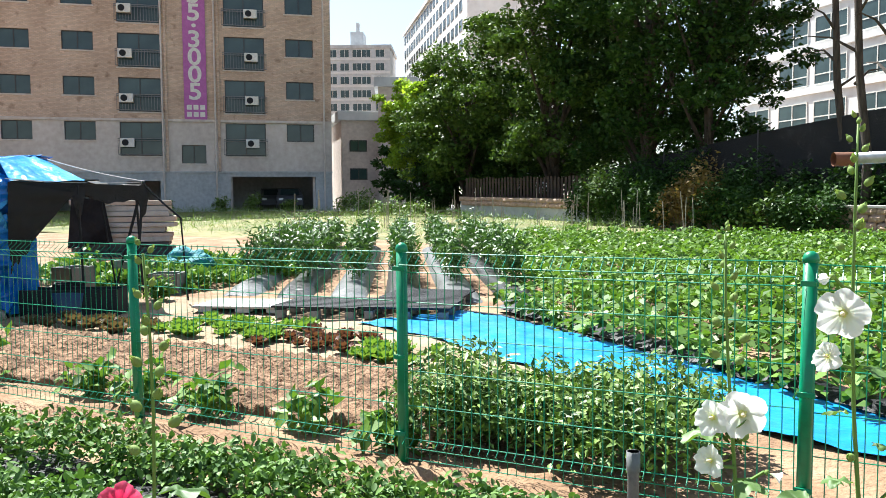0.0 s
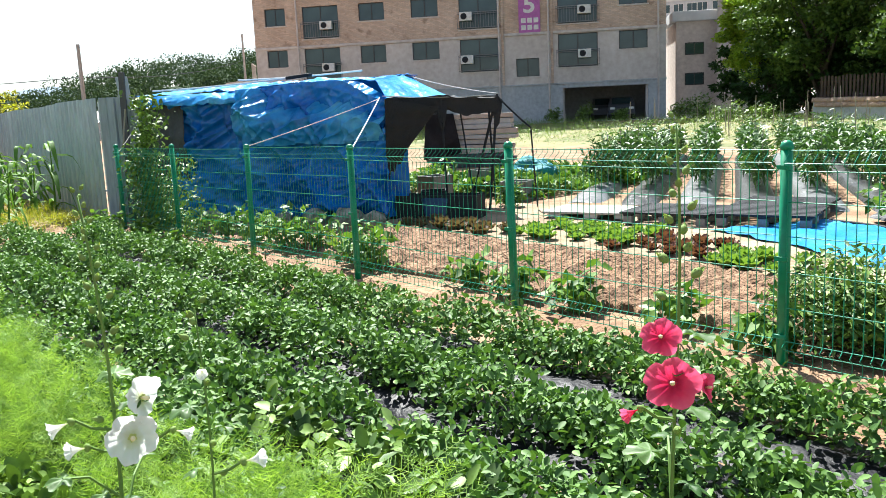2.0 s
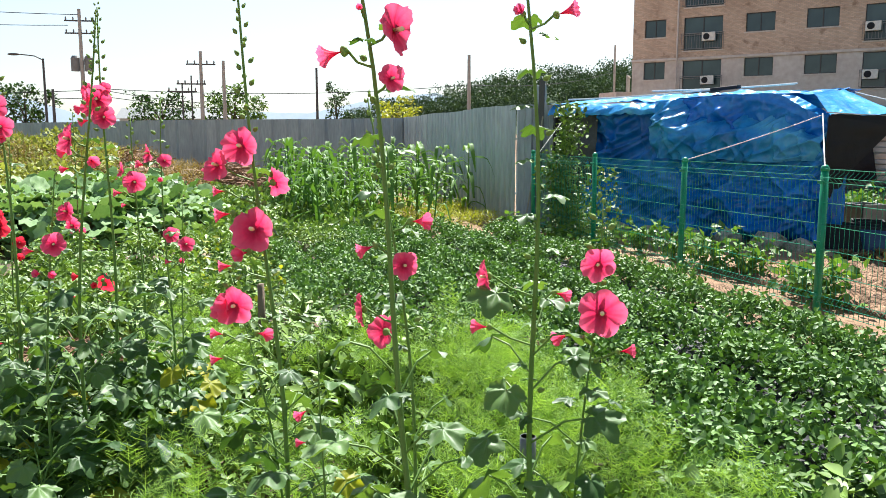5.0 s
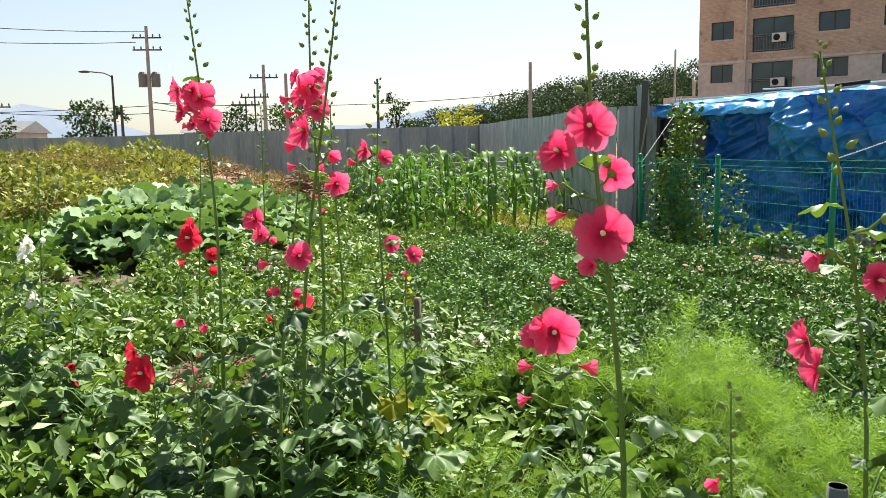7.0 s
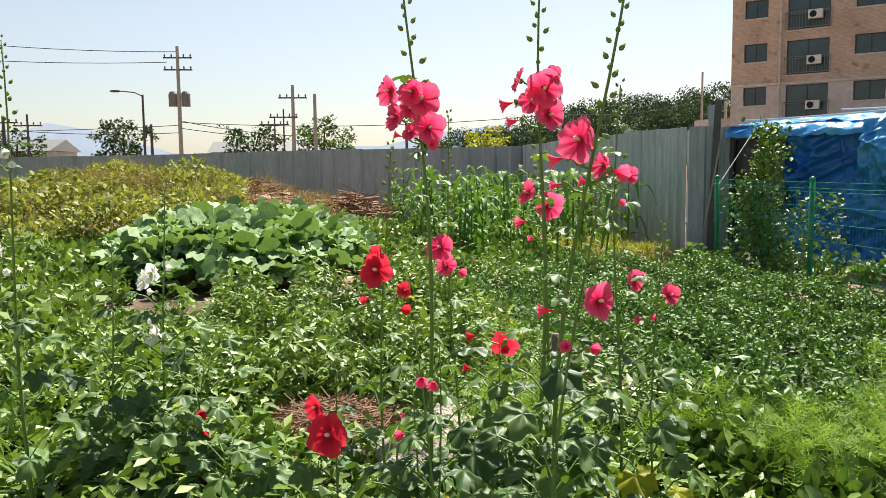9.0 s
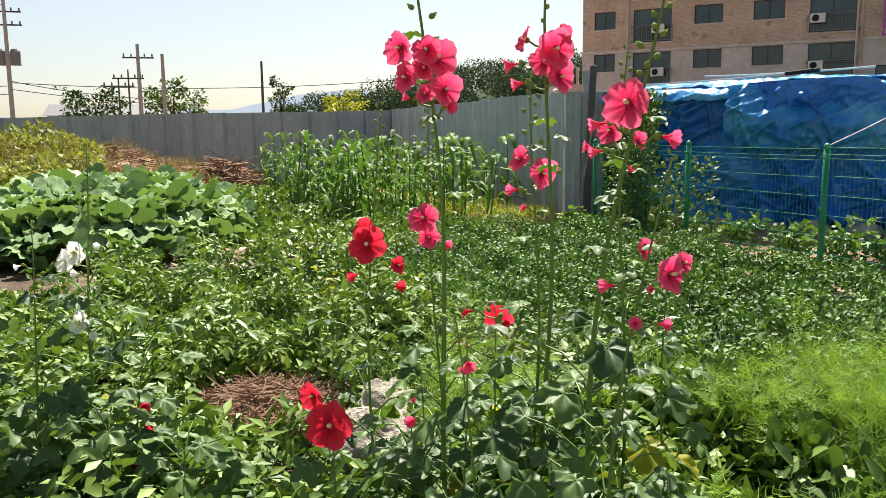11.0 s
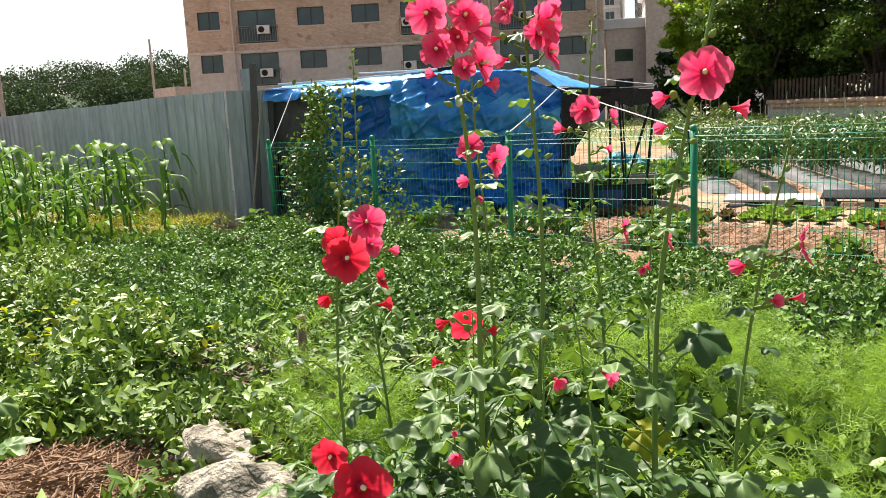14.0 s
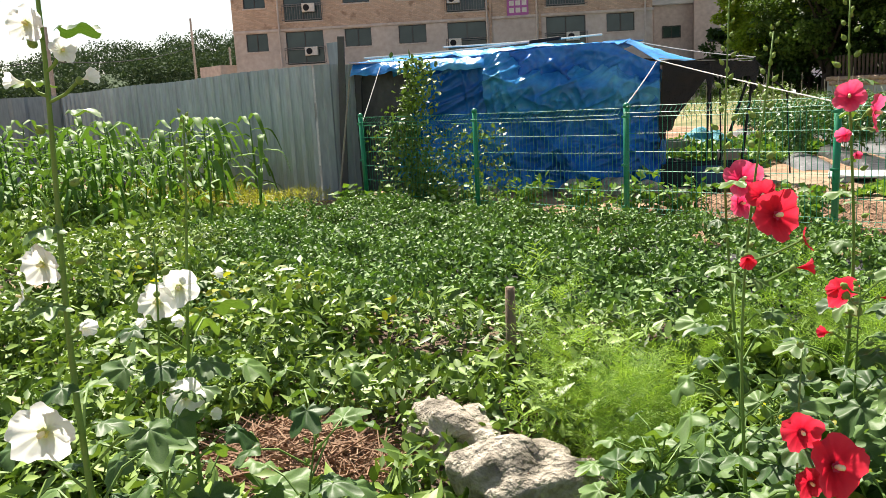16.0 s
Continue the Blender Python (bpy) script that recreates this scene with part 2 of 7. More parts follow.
STRAW = leafy("straw", (0.16, 0.085, 0.05), (0.42, 0.28, 0.18), 0.05, 0.9)
BANNER = plain("violet_banner", (0.42, 0.12, 0.38), 0.6)
CARPAINT = plain("beige_car_paint", (0.52, 0.48, 0.40), 0.25, 0.2)
RUBBER = plain("rubber", (0.02, 0.02, 0.02), 0.8)
DARKWOOD = surf("dark_stained_wood", [(0.03, 0.018, 0.012), (0.07, 0.045, 0.032)], 3, 0.85, 0, 0.4, 30)
RAILGREY = plain("grey_painted_rail", (0.16, 0.16, 0.16), 0.5)
PINKROOF = plain("red_roof", (0.38, 0.06, 0.05), 0.6)
# pale blue and a weak glow of its own paint the distance haze
HAZEHILL = surf("hazy_mountain", [(0.36, 0.47, 0.60), (0.42, 0.52, 0.63)], 0.004, 1.0, 0, 0.0)
_b = HAZEHILL.node_tree.nodes["Principled BSDF"]
_b.inputs["Emission Color"].default_value, _b.inputs["Emission Strength"].default_value = (0.55, 0.68, 0.82, 1), 0.3
L_PEANUT = leafy("low_crop_leaf", (0.03, 0.078, 0.02), (0.19, 0.33, 0.08), 0.14, 0.55, 0.22, (1.15, 1.25, 0.45))
L_BEAN = leafy("bean_leaf", (0.03, 0.085, 0.016), (0.19, 0.33, 0.055), 0.26, 0.5, 0.25, (1.2, 1.25, 0.5))
L_PEPPER = leafy("pepper_leaf", (0.012, 0.045, 0.010), (0.10, 0.21, 0.04), 0.18, 0.42, 0.35)
L_BUSH = leafy("garden_bush_leaf", (0.018, 0.052, 0.011), (0.24, 0.37, 0.075), 0.11, 0.48, 0.28, (1.2, 1.25, 0.5))
L_WEED = leafy("weed_leaf", (0.045, 0.105, 0.02), (0.275, 0.395, 0.08), 0.16, 0.48, 0.28)
L_BANK = leafy("bank_weed_leaf", (0.10, 0.12, 0.025), (0.40, 0.43, 0.12), 0.25, 0.6, 0.2)
L_YELLOW = leafy("yellow_green_leaf", (0.16, 0.20, 0.015), (0.42, 0.42, 0.04), 0.4, 0.5)
L_FEATHER = leafy("feathery_cosmos_leaf", (0.10, 0.21, 0.036), (0.36, 0.52, 0.115), 0.4, 0.6, 0.15)
L_CORN = leafy("maize_leaf", (0.022, 0.075, 0.012), (0.16, 0.30, 0.06), 0.26, 0.55, 0.15)
L_SQUASH = leafy("pumpkin_leaf", (0.085, 0.17, 0.055), (0.29, 0.43, 0.19), 0.22, 0.55, 0.22)
L_HOLLY = leafy("hollyhock_leaf", (0.024, 0.068, 0.02), (0.14, 0.235, 0.065), 0.24, 0.5, 0.3, (1.8, 1.75, 0.55), island=False)
L_HOLLYY = leafy("yellowing_hollyhock_leaf", (0.26, 0.28, 0.02), (0.50, 0.46, 0.05), 0.5, 0.5, island=False)
L_STEM = leafy("hollyhock_stem", (0.09, 0.18, 0.035), (0.18, 0.29, 0.07), 0.1, 0.6)
L_BUD = leafy("hollyhock_bud", (0.16, 0.26, 0.06), (0.32, 0.43, 0.14), 0.3, 0.65, 0.2)
# L_TREE and L_TREEMID: the grove's backlit shade is put into the green
L_TREE = leafy("shaded_zelkova_leaf", (0.012, 0.040, 0.008), (0.055, 0.12, 0.02), 0.14, 0.55, 0.2)
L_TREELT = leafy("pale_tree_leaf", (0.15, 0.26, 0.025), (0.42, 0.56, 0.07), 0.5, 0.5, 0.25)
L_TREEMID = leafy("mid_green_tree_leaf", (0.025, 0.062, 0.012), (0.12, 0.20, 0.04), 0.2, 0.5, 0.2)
L_FOREST = leafy("hill_forest_leaf", (0.022, 0.045, 0.026), (0.075, 0.115, 0.055), 0.12, 0.85, 0.1)
L_LETTUCE = leafy("lettuce_leaf", (0.09, 0.19, 0.035), (0.23, 0.36, 0.07), 0.3, 0.5)
L_REDLET = leafy("red_lettuce_leaf", (0.055, 0.02, 0.022), (0.17, 0.075, 0.055), 0.3, 0.5)
L_WILT = leafy("wilting_leaf", (0.06, 0.045, 0.03), (0.17, 0.12, 0.075), 0.25, 0.7)
L_DRY = leafy("dry_brown_leaf", (0.14, 0.09, 0.03), (0.28, 0.21, 0.08), 0.3, 0.7)


def petal_mat(name, heart, body, rim):
    """Thin petals: deeper at the heart, paler towards the rim, veined, letting light through."""
    m, nt, b = nodes_of(name)
    tc = nt.nodes.new("ShaderNodeTexCoord")
    ln = nt.nodes.new("ShaderNodeVectorMath")
    ln.operation = "LENGTH"
    nt.links.new(tc.outputs["Object"], ln.inputs[0])
    n = nt.nodes.new("ShaderNodeTexNoise")
    n.inputs["Scale"].default_value, n.inputs["Detail"].default_value = 7.0, 4
    nt.links.new(tc.outputs["Object"], n.inputs["Vector"])
    ad = nt.nodes.new("ShaderNodeMath")
    ad.operation = "MULTIPLY_ADD"
    ad.inputs[1].default_value = 0.22
    nt.links.new(n.outputs["Fac"], ad.inputs[0])
    nt.links.new(ln.outputs["Value"], ad.inputs[2])
    r = nt.nodes.new("ShaderNodeValToRGB")
    el = r.color_ramp.elements
    el[0].position, el[0].color = 0.16, (*heart, 1)
    el[1].position, el[1].color = 0.64, (*rim, 1)
    e = el.new(0.36)
    e.color = (*body, 1)
    nt.links.new(ad.outputs[0], r.inputs[0])
    nt.links.new(r.outputs[0], b.inputs["Base Color"])
    b.inputs["Roughness"].default_value, b.inputs["Specular IOR Level"].default_value = 0.65, 0.15
    t = nt.nodes.new("ShaderNodeBsdfTranslucent")
    nt.links.new(r.outputs[0], t.inputs[0])
    mix = nt.nodes.new("ShaderNodeMixShader")
    mix.inputs[0].default_value = 0.5
    nt.links.new(b.outputs[0], mix.inputs[1])
    nt.links.new(t.outputs[0], mix.inputs[2])
    nt.links.new(mix.outputs[0], nt.nodes["Material Output"].inputs[0])
    return m


P_PINK = petal_mat("deep_pink_petal", (0.55, 0.010, 0.06), (0.88, 0.045, 0.15), (0.93, 0.14, 0.27))
P_RED = petal_mat("red_petal", (0.40, 0.006, 0.02), (0.76, 0.02, 0.05), (0.84, 0.05, 0.09))
P_WHITE = petal_mat("white_petal", (0.72, 0.74, 0.45), (0.86, 0.87, 0.82), (0.90, 0.90, 0.88))
P_EYE = plain("petal_throat", (0.45, 0.012, 0.06), 0.7)
P_EYEW = plain("greenish_throat", (0.62, 0.66, 0.20), 0.7)
POLLEN = plain("pale_yellow_stamen", (0.86, 0.76, 0.42), 0.8)


# ---- mesh helpers ----
class Geo:
    """Collects vertices and faces for one mesh."""

    def __init__(self):
        self.v, self.f = [], []

    def add(self, verts, faces):
        o = len(self.v)
        self.v.extend(tuple(p) for p in verts)
        self.f.extend(tuple(i + o for i in q) for q in faces)
        return self

    def box(self, lo, hi, m=None, bevel=0.0):
        """A box between two corners; bevel cuts its upright and lying edges."""
        if bevel <= 0:
            vs = [Vector((x, y, z)) for z in (lo[2], hi[2]) for y in (lo[1], hi[1]) for x in (lo[0], hi[0])]
            fs = [(0, 2, 3, 1), (4, 5, 7, 6), (0, 1, 5, 4), (2, 6, 7, 3), (0, 4, 6, 2), (1, 3, 7, 5)]
        else:
            bm = bmesh.new()
            bmesh.ops.create_cube(bm, size=1)
            for v in bm.verts:
                v.co = Vector([lo[i] + (v.co[i] + 0.5) * (hi[i] - lo[i]) for i in range(3)])
            bmesh.ops.bevel(bm, geom=bm.edges[:], offset=bevel, segments=2, affect="EDGES", profile=0.6)
            bm.verts.index_update()
            vs = [v.co.copy() for v in bm.verts]
            fs = [[v.index for v in f.verts] for f in bm.faces]
            bm.free()
        if m is not None:
            vs = [m @ v for v in vs]
        return self.add(vs, fs)

    def tube(self, pts, radii, sides=6, cap=True):
        pts = [Vector(p) for p in pts]
        if not isinstance(radii, (list, tuple)):
            radii = [radii] * len(pts)
        rings = []
        for i, p in enumerate(pts):
            d = (pts[min(i + 1, len(pts) - 1)] - pts[max(i - 1, 0)]).normalized()
            a = d.cross(Vector((0.13, 0.21, 1)) if abs(d.z) < 0.95 else Vector((1, 0.1, 0))).normalized()
            b = d.cross(a)
            rings.append([p + radii[i] * (math.cos(6.28319 * k / sides) * a + math.sin(6.28319 * k / sides) * b) for k in range(sides)])
        vs = [v for r in rings for v in r]
        fs = [(i * sides + k, i * sides + (k + 1) % sides, (i + 1) * sides + (k + 1) % sides, (i + 1) * sides + k)
              for i in range(len(pts) - 1) for k in range(sides)]
        if cap:
            fs.append(tuple(range(sides))[::-1])
            fs.append(tuple((len(pts) - 1) * sides + k for k in range(sides)))
        return self.add(vs, fs)

    def grid(self, fn, nu, nv):
        vs = [fn(i / nu, j / nv) for j in range(nv + 1) for i in range(nu + 1)]
        fs = [(j * (nu + 1) + i, j * (nu + 1) + i + 1, (j + 1) * (nu + 1) + i + 1, (j + 1) * (nu + 1) + i) for j in range(nv) for i in range(nu)]
        return self.add(vs, fs)

    def blob(self, c, r, seed=0, rough=0.2, sub=2, flat=1.0):
        bm = bmesh.new()
        bmesh.ops.create_icosphere(bm, subdivisions=sub, radius=1)
        off = Vector((seed * 7.3, seed * 3.1, seed * 1.7))
        vs = []
        for v in bm.verts:
            p = v.co.copy()
            k = 1 + rough * (noise.noise(p * 1.3 + off) + 0.5 * noise.noise(p * 3.1 + off))
            vs.append(Vector((c[0] + p.x * r[0] * k, c[1] + p.y * r[1] * k, c[2] + p.z * r[2] * k * flat)))
        fs = [[v.index for v in f.verts] for f in bm.faces]
        bm.free()
        return self.add(vs, fs)

    def mesh(self, name, mat, smooth=False):
        me = bpy.data.meshes.new(name)
        me.from_pydata(self.v, [], self.f)
        for m in (mat if isinstance(mat, (list, tuple)) else [mat]):
            me.materials.append(m)
        if smooth:
            me.polygons.foreach_set("use_smooth", [True] * len(me.polygons))
        me.update()
        return me


def plate(us, zs, solid, y0, y1):
    """An upright plate with holes: one connected skin over the solid cells of a grid."""
    g = Geo()
    nu, nz = len(us), len(zs)
    g.v = [(u, y, z) for y in (y0, y1) for z in zs for u in us]
    at = lambda i, j, k: k * nu * nz + j * nu + i
    ok = lambda i, j: 0 <= i < nu - 1 and 0 <= j < nz - 1 and solid((us[i] + us[i + 1]) / 2, (zs[j] + zs[j + 1]) / 2)
    for j in range(nz - 1):
        for i in range(nu - 1):
            if not ok(i, j):
                continue
            g.f.append((at(i, j, 0), at(i + 1, j, 0), at(i + 1, j + 1, 0), at(i, j + 1, 0)))
            g.f.append((at(i, j, 1), at(i, j + 1, 1), at(i + 1, j + 1, 1), at(i + 1, j, 1)))
            for di, dj, a, b in ((-1, 0, (i, j), (i, j + 1)), (1, 0, (i + 1, j + 1), (i + 1, j)), (0, -1, (i + 1, j), (i, j)), (0, 1, (i, j + 1), (i + 1, j + 1))):
                if not ok(i + di, j + dj):
                    g.f.append((at(*a, 0), at(*b, 0), at(*b, 1), at(*a, 1)))
    used = sorted({i for f in g.f for i in f})
    back = {o: n for n, o in enumerate(used)}
    g.v, g.f = [g.v[i] for i in used], [tuple(back[i] for i in f) for f in g.f]
    return g


def frame_plate(a, b, f, bars=(), levels=(), y0=0.0, y1=0.06, half=0.03):
    """A window frame a wide and b high, with upright and level bars, as one piece."""
    us = sorted({0, f, a - f, a} | {x + s for x in bars for s in (-half, half)})
    zs = sorted({0, f, b - f, b} | {z + s for z in levels for s in (-half, half)})

    def solid(u, z):
        return u < f or u > a - f or z < f or z > b - f or any(abs(u - x) < half for x in bars) or any(abs(z - x) < half for x in levels)
    return plate(us, zs, solid, y0, y1)


def np_mesh(name, V, Q, mat, smooth=False):
    """A mesh of quads from arrays."""
    me = bpy.data.meshes.new(name)
    me.vertices.add(len(V))
    me.vertices.foreach_set("co", np.ascontiguousarray(V, dtype=np.float32).ravel())
    me.loops.add(Q.size)
    me.loops.foreach_set("vertex_index", np.ascontiguousarray(Q, dtype=np.int32).ravel())
    me.polygons.add(len(Q))
    me.polygons.foreach_set("loop_start", np.arange(0, Q.size, 4, dtype=np.int32))
    me.polygons.foreach_set("loop_total", np.full(len(Q), 4, dtype=np.int32))
    me.update(calc_edges=True)
    me.validate()
    me.materials.append(mat)
    if smooth:
        me.polygons.foreach_set("use_smooth", np.ones(len(Q), dtype=bool))
    return me


def part(name, geo, material, parent=None, label="", smooth=False):
    me = geo if isinstance(geo, bpy.types.Mesh) else geo.mesh(name, material, smooth)
    ob = new(name, me)
    if parent is not None:
        ob.parent = parent
    if label:
        tagged(ob, label)
    return ob


def thing(name, label, category, group="", m=None, kind=""):
    e = new(name)
    e.empty_display_size = 0.1
    if m is not None:
        e.matrix_basis = m
    return tagged(e, label, category, group, kind)


def curve_between(a, b, sag, n=14):
    a, b = Vector(a), Vector(b)
    return [a.lerp(b, i / n) - Vector((0, 0, sag * 4 * (i / n) * (1 - i / n))) for i in range(n + 1)]


# leaf shapes: points and quads, about one long, lying flat, tip along +y
MIDLEAF = (np.array([(0, 0, 0), (0.20, 0.38, 0.06), (0, 1, -0.12), (-0.20, 0.38, 0.06), (0, 0.45, -0.01)]), np.array([(0, 1, 2, 4), (0, 4, 2, 3)]))
OVATE = (np.array([(0, 0, 0), (0.30, 0.40, 0.07), (0, 1, -0.10), (-0.30, 0.40, 0.07), (0, 0.45, 0.0)]), np.array([(0, 1, 2, 4), (0, 4, 2, 3)]))
FULL = (np.array([(0, 0, 0), (-0.19, 0.17, 0.05), (-0.29, 0.45, 0.07), (-0.17, 0.77, 0.0), (0.19, 0.17, 0.05), (0.29, 0.45, 0.07), (0.17, 0.77, 0.0), (0, 1, -0.12), (0, 0.33, -0.01), (0, 0.68, -0.03)]),
        np.array([(0, 4, 5, 8), (0, 8, 2, 1), (8, 5, 6, 9), (8, 9, 3, 2), (9, 6, 7, 3)]))
BLADE = (np.array([(-0.022, 0, 0), (0.022, 0, 0), (0.02, 0.55, 0.06), (-0.02, 0.55, 0.06), (0.005, 1, -0.08), (-0.005, 1, -0.08)]), np.array([(0, 1, 2, 3), (3, 2, 4, 5)]))
THREAD = (np.array([(-0.009, 0, 0), (0.009, 0, 0), (0.004, 1, -0.12), (-0.004, 1, -0.12)] + [q for k in range(4) for s in (-1, 1) for q in ((0, 0.18 + 0.19 * k, 0.0), (0.0, 0.20 + 0.19 * k, 0.0), (s * (0.30 - 0.035 * k), 0.38 + 0.18 * k, 0.10 - 0.05 * k), (s * (0.31 - 0.035 * k), 0.363 + 0.18 * k, 0.10 - 0.05 * k))]),
          np.array([(4 * k, 4 * k + 1, 4 * k + 2, 4 * k + 3) for k in range(9)]))
LEAFLET = (np.array([(0, 0, 0), (0.22, 0.22, 0.05), (0.29, 0.55, 0.07), (0.17, 0.86, 0.01), (0, 1, -0.08), (-0.17, 0.86, 0.01), (-0.29, 0.55, 0.07), (-0.22, 0.22, 0.05), (0, 0.52, -0.02)]), np.array([(0, 1, 2, 8), (8, 2, 3, 4), (8, 4, 5, 6), (0, 8, 6, 7)]))
NARROW = (np.array([(0, 0, 0), (0.15, 0.42, 0.05), (0, 1, -0.08), (-0.15, 0.42, 0.05), (0, 0.45, 0.0)]), np.array([(0, 1, 2, 4), (0, 4, 2, 3)]))
TREELEAF = (np.array([(0, 0, 0), (0.34, 0.35, 0.1), (0.05, 1, -0.12), (-0.34, 0.42, 0.05)]), np.array([(0, 1, 2, 3)]))
_a = np.linspace(0, 2 * np.pi, 9)[:8] - np.pi / 2
BROAD = (np.vstack([[(0, 0.12, -0.02)], np.stack([0.5 * np.cos(_a) * (1 + 0.10 * np.cos(5 * _a)), 0.5 + 0.5 * np.sin(_a), 0.10 + 0.05 * np.cos(4 * _a)], 1)]),
         np.array([(0, 1, 2, 3), (0, 3, 4, 5), (0, 5, 6, 7), (0, 7, 8, 1)]))


_o = np.linspace(0, 2 * np.pi, 13)[:12] - np.pi / 2
_rim = 0.5 * (1 - 0.10 * (np.cos(5 * _o + 1.6) > 0.4))
PUMPKIN = (np.vstack([[(0, 0.3, -0.03)], np.stack([0.27 * np.cos(_o), 0.42 + 0.27 * np.sin(_o), 0.05 + 0.035 * np.cos(6 * _o)], 1),
                      np.stack([_rim * np.cos(_o), 0.5 + _rim * np.sin(_o), 0.03 + 0.07 * np.cos(6 * _o + 0.4)], 1)]),
           np.array([(0, 1 + 2 * i, 2 + 2 * i, 1 + (2 * i + 2) % 12) for i in range(6)] + [(1 + i, 13 + i, 13 + (i + 1) % 12, 1 + (i + 1) % 12) for i in range(12)]))


def leaves(name, pos, size, shape, mat, tilt=0.5, yaw=None, smooth=False, up=0.0):
    """Many leaves in one mesh. pos: n x 3; size: n; tilt: spread about lying flat; up: lift of the tips."""
    n = len(pos)
    rng = np.random.default_rng(abs(hash(name)) % 1000 if False else len(name) * 131 + n)
    yaw = rng.uniform(0, 2 * np.pi, n) if yaw is None else yaw
    px = rng.normal(up, tilt, n)
    ry = rng.normal(0, tilt, n)
    T, Q = shape
    cx, sx, cy, sy, cz, sz = np.cos(px), np.sin(px), np.cos(ry), np.sin(ry), np.cos(yaw), np.sin(yaw)
    P = T[None] * size[:, None, None]
    x, y, z = P[..., 0], P[..., 1], P[..., 2]
    x, z = x * cy[:, None] + z * sy[:, None], -x * sy[:, None] + z * cy[:, None]
    y, z = y * cx[:, None] - z * sx[:, None], y * sx[:, None] + z * cx[:, None]
    x, y = x * cz[:, None] - y * sz[:, None], x * sz[:, None] + y * cz[:, None]
    V = np.stack([x, y, z], -1) + pos[:, None, :]
    F = Q[None] + (np.arange(n) * len(T))[:, None, None]
    return np_mesh(name, V.reshape(-1, 3), F.reshape(-1, 4), mat, smooth)


# ---- the lie of the land ----
def smooth01(a):
    a = min(1.0, max(0.0, a))
    return a * a * (3 - 2 * a)


def land(x, y):
    """Ground height: level garden, a weedy bank in the west, a gentle rise to the north."""
    z = 0.65 * smooth01((y - 12) / 28)
    z += 0.95 * math.exp(-((x + 20.5) / 4.2) ** 2 - ((y + 5.5) / 3.4) ** 2)
    z += 0.9 * smooth01((-x - 40) / 40)
    d = max(abs(x + 10), abs(y - 10))
    if d < 40:
        z += 0.025 * noise.noise(Vector((x * 0.9, y * 0.9, 3.0)))
    return z


def sheet(name, x0, x1, y0, y1, nx, ny, mat, lift, bumpy=0.0, freq=5.0, edge=0.0):
    """A patch of ground cover that follows the land."""
    g = Geo()

    def fn(u, v):
        x, y = x0 + u * (x1 - x0), y0 + v * (y1 - y0)
        if edge:
            x += edge * noise.noise(Vector((x * 1.1, y * 1.1, 7))) * (1 if 0 < u < 1 else 1.6)
            y += edge * noise.noise(Vector((x * 1.3, y * 1.3, 17))) * (1 if 0 < v < 1 else 1.6)
        h = bumpy * (noise.noise(Vector((x * freq, y * freq, 1))) + 0.5 * noise.noise(Vector((x * freq * 2.7, y * freq * 2.7, 5))))
        rim = min(u, 1 - u, v, 1 - v)
        return (x, y, land(x, y) + (lift + max(h, -lift * 0.6) if rim > 0.001 else -0.03))
    g.grid(fn, nx, ny)
    return part(name, g, mat, None, "", True)

# ---- ground ----
def build_ground():
    xs = sorted(set([-2500, -900, -400, -220, -150, -110, -85] + [-70 + 2 * i for i in range(15)] + [-40 + 0.5 * i for i in range(81)] + [0.5 + i for i in range(10)] + [14, 20, 30, 60, 150, 500, 1500]))
    ys = sorted(set([-1500, -500, -150, -60, -35] + [-25 + 0.5 * i for i in range(120)] + [35 + 2 * i for i in range(15)] + [70, 90, 130, 220, 500, 1500]))
    nx = len(xs)
    V = [(x, y, land(x, y)) for y in ys for x in xs]
    F = [(j * nx + i, j * nx + i + 1, (j + 1) * nx + i + 1, (j + 1) * nx + i) for j in range(len(ys) - 1) for i in range(nx - 1)]
    ob = part("ground", Geo().add(V, F), SOIL, None, "", True)
    tagged(ob, "sandy brown garden soil reaching to the distance", "ground", kind="structure")


build_ground()
tagged(sheet("ground_path", -12.2, 4.0, 2.85, 3.5, 220, 12, SOIL, 0.03, 0.06, 7.0, 0.12), "strip of bare reddish soil along the fence", "soil", kind="structure")
# the darker sheet of soil paints the plants' shade under the beds
tagged(sheet("ground_beds", -12.0, 0.6, -4.6, 0.3, 100, 40, SHADE_SOIL, 0.015, 0.04, 5.0, 0.25), "bed soil darkened for the shade under the vegetables", "soil", kind="structure")
tagged(sheet("ground_tilled", -8.6, -2.2, 3.75, 5.45, 200, 70, TILLED, 0.06, 0.055, 13.0, 0.10), "freshly tilled reddish brown soil bed", "soil", kind="structure")
tagged(sheet("ground_sand", -9.5, -1.6, 5.5, 8.6, 60, 26, SANDY, 0.012, 0.03, 4.0, 0.15), "pale sandy soil round the vegetable beds", "soil", kind="structure")
tagged(sheet("ground_field", -42, 6, 20.5, 37, 50, 26, DRYGRASS, 0.03, 0.05, 1.5, 0.8), "dry yellow-green grass strip before the building", "grass", kind="structure")
tagged(sheet("ground_yard", -62, -10, 39.5, 80, 20, 16, ASPHALT, 0.02, 0.0), "pale concrete yard round the building", "pavement", kind="structure")

# ---- green mesh fence ----
FENCE_Y = 3.3


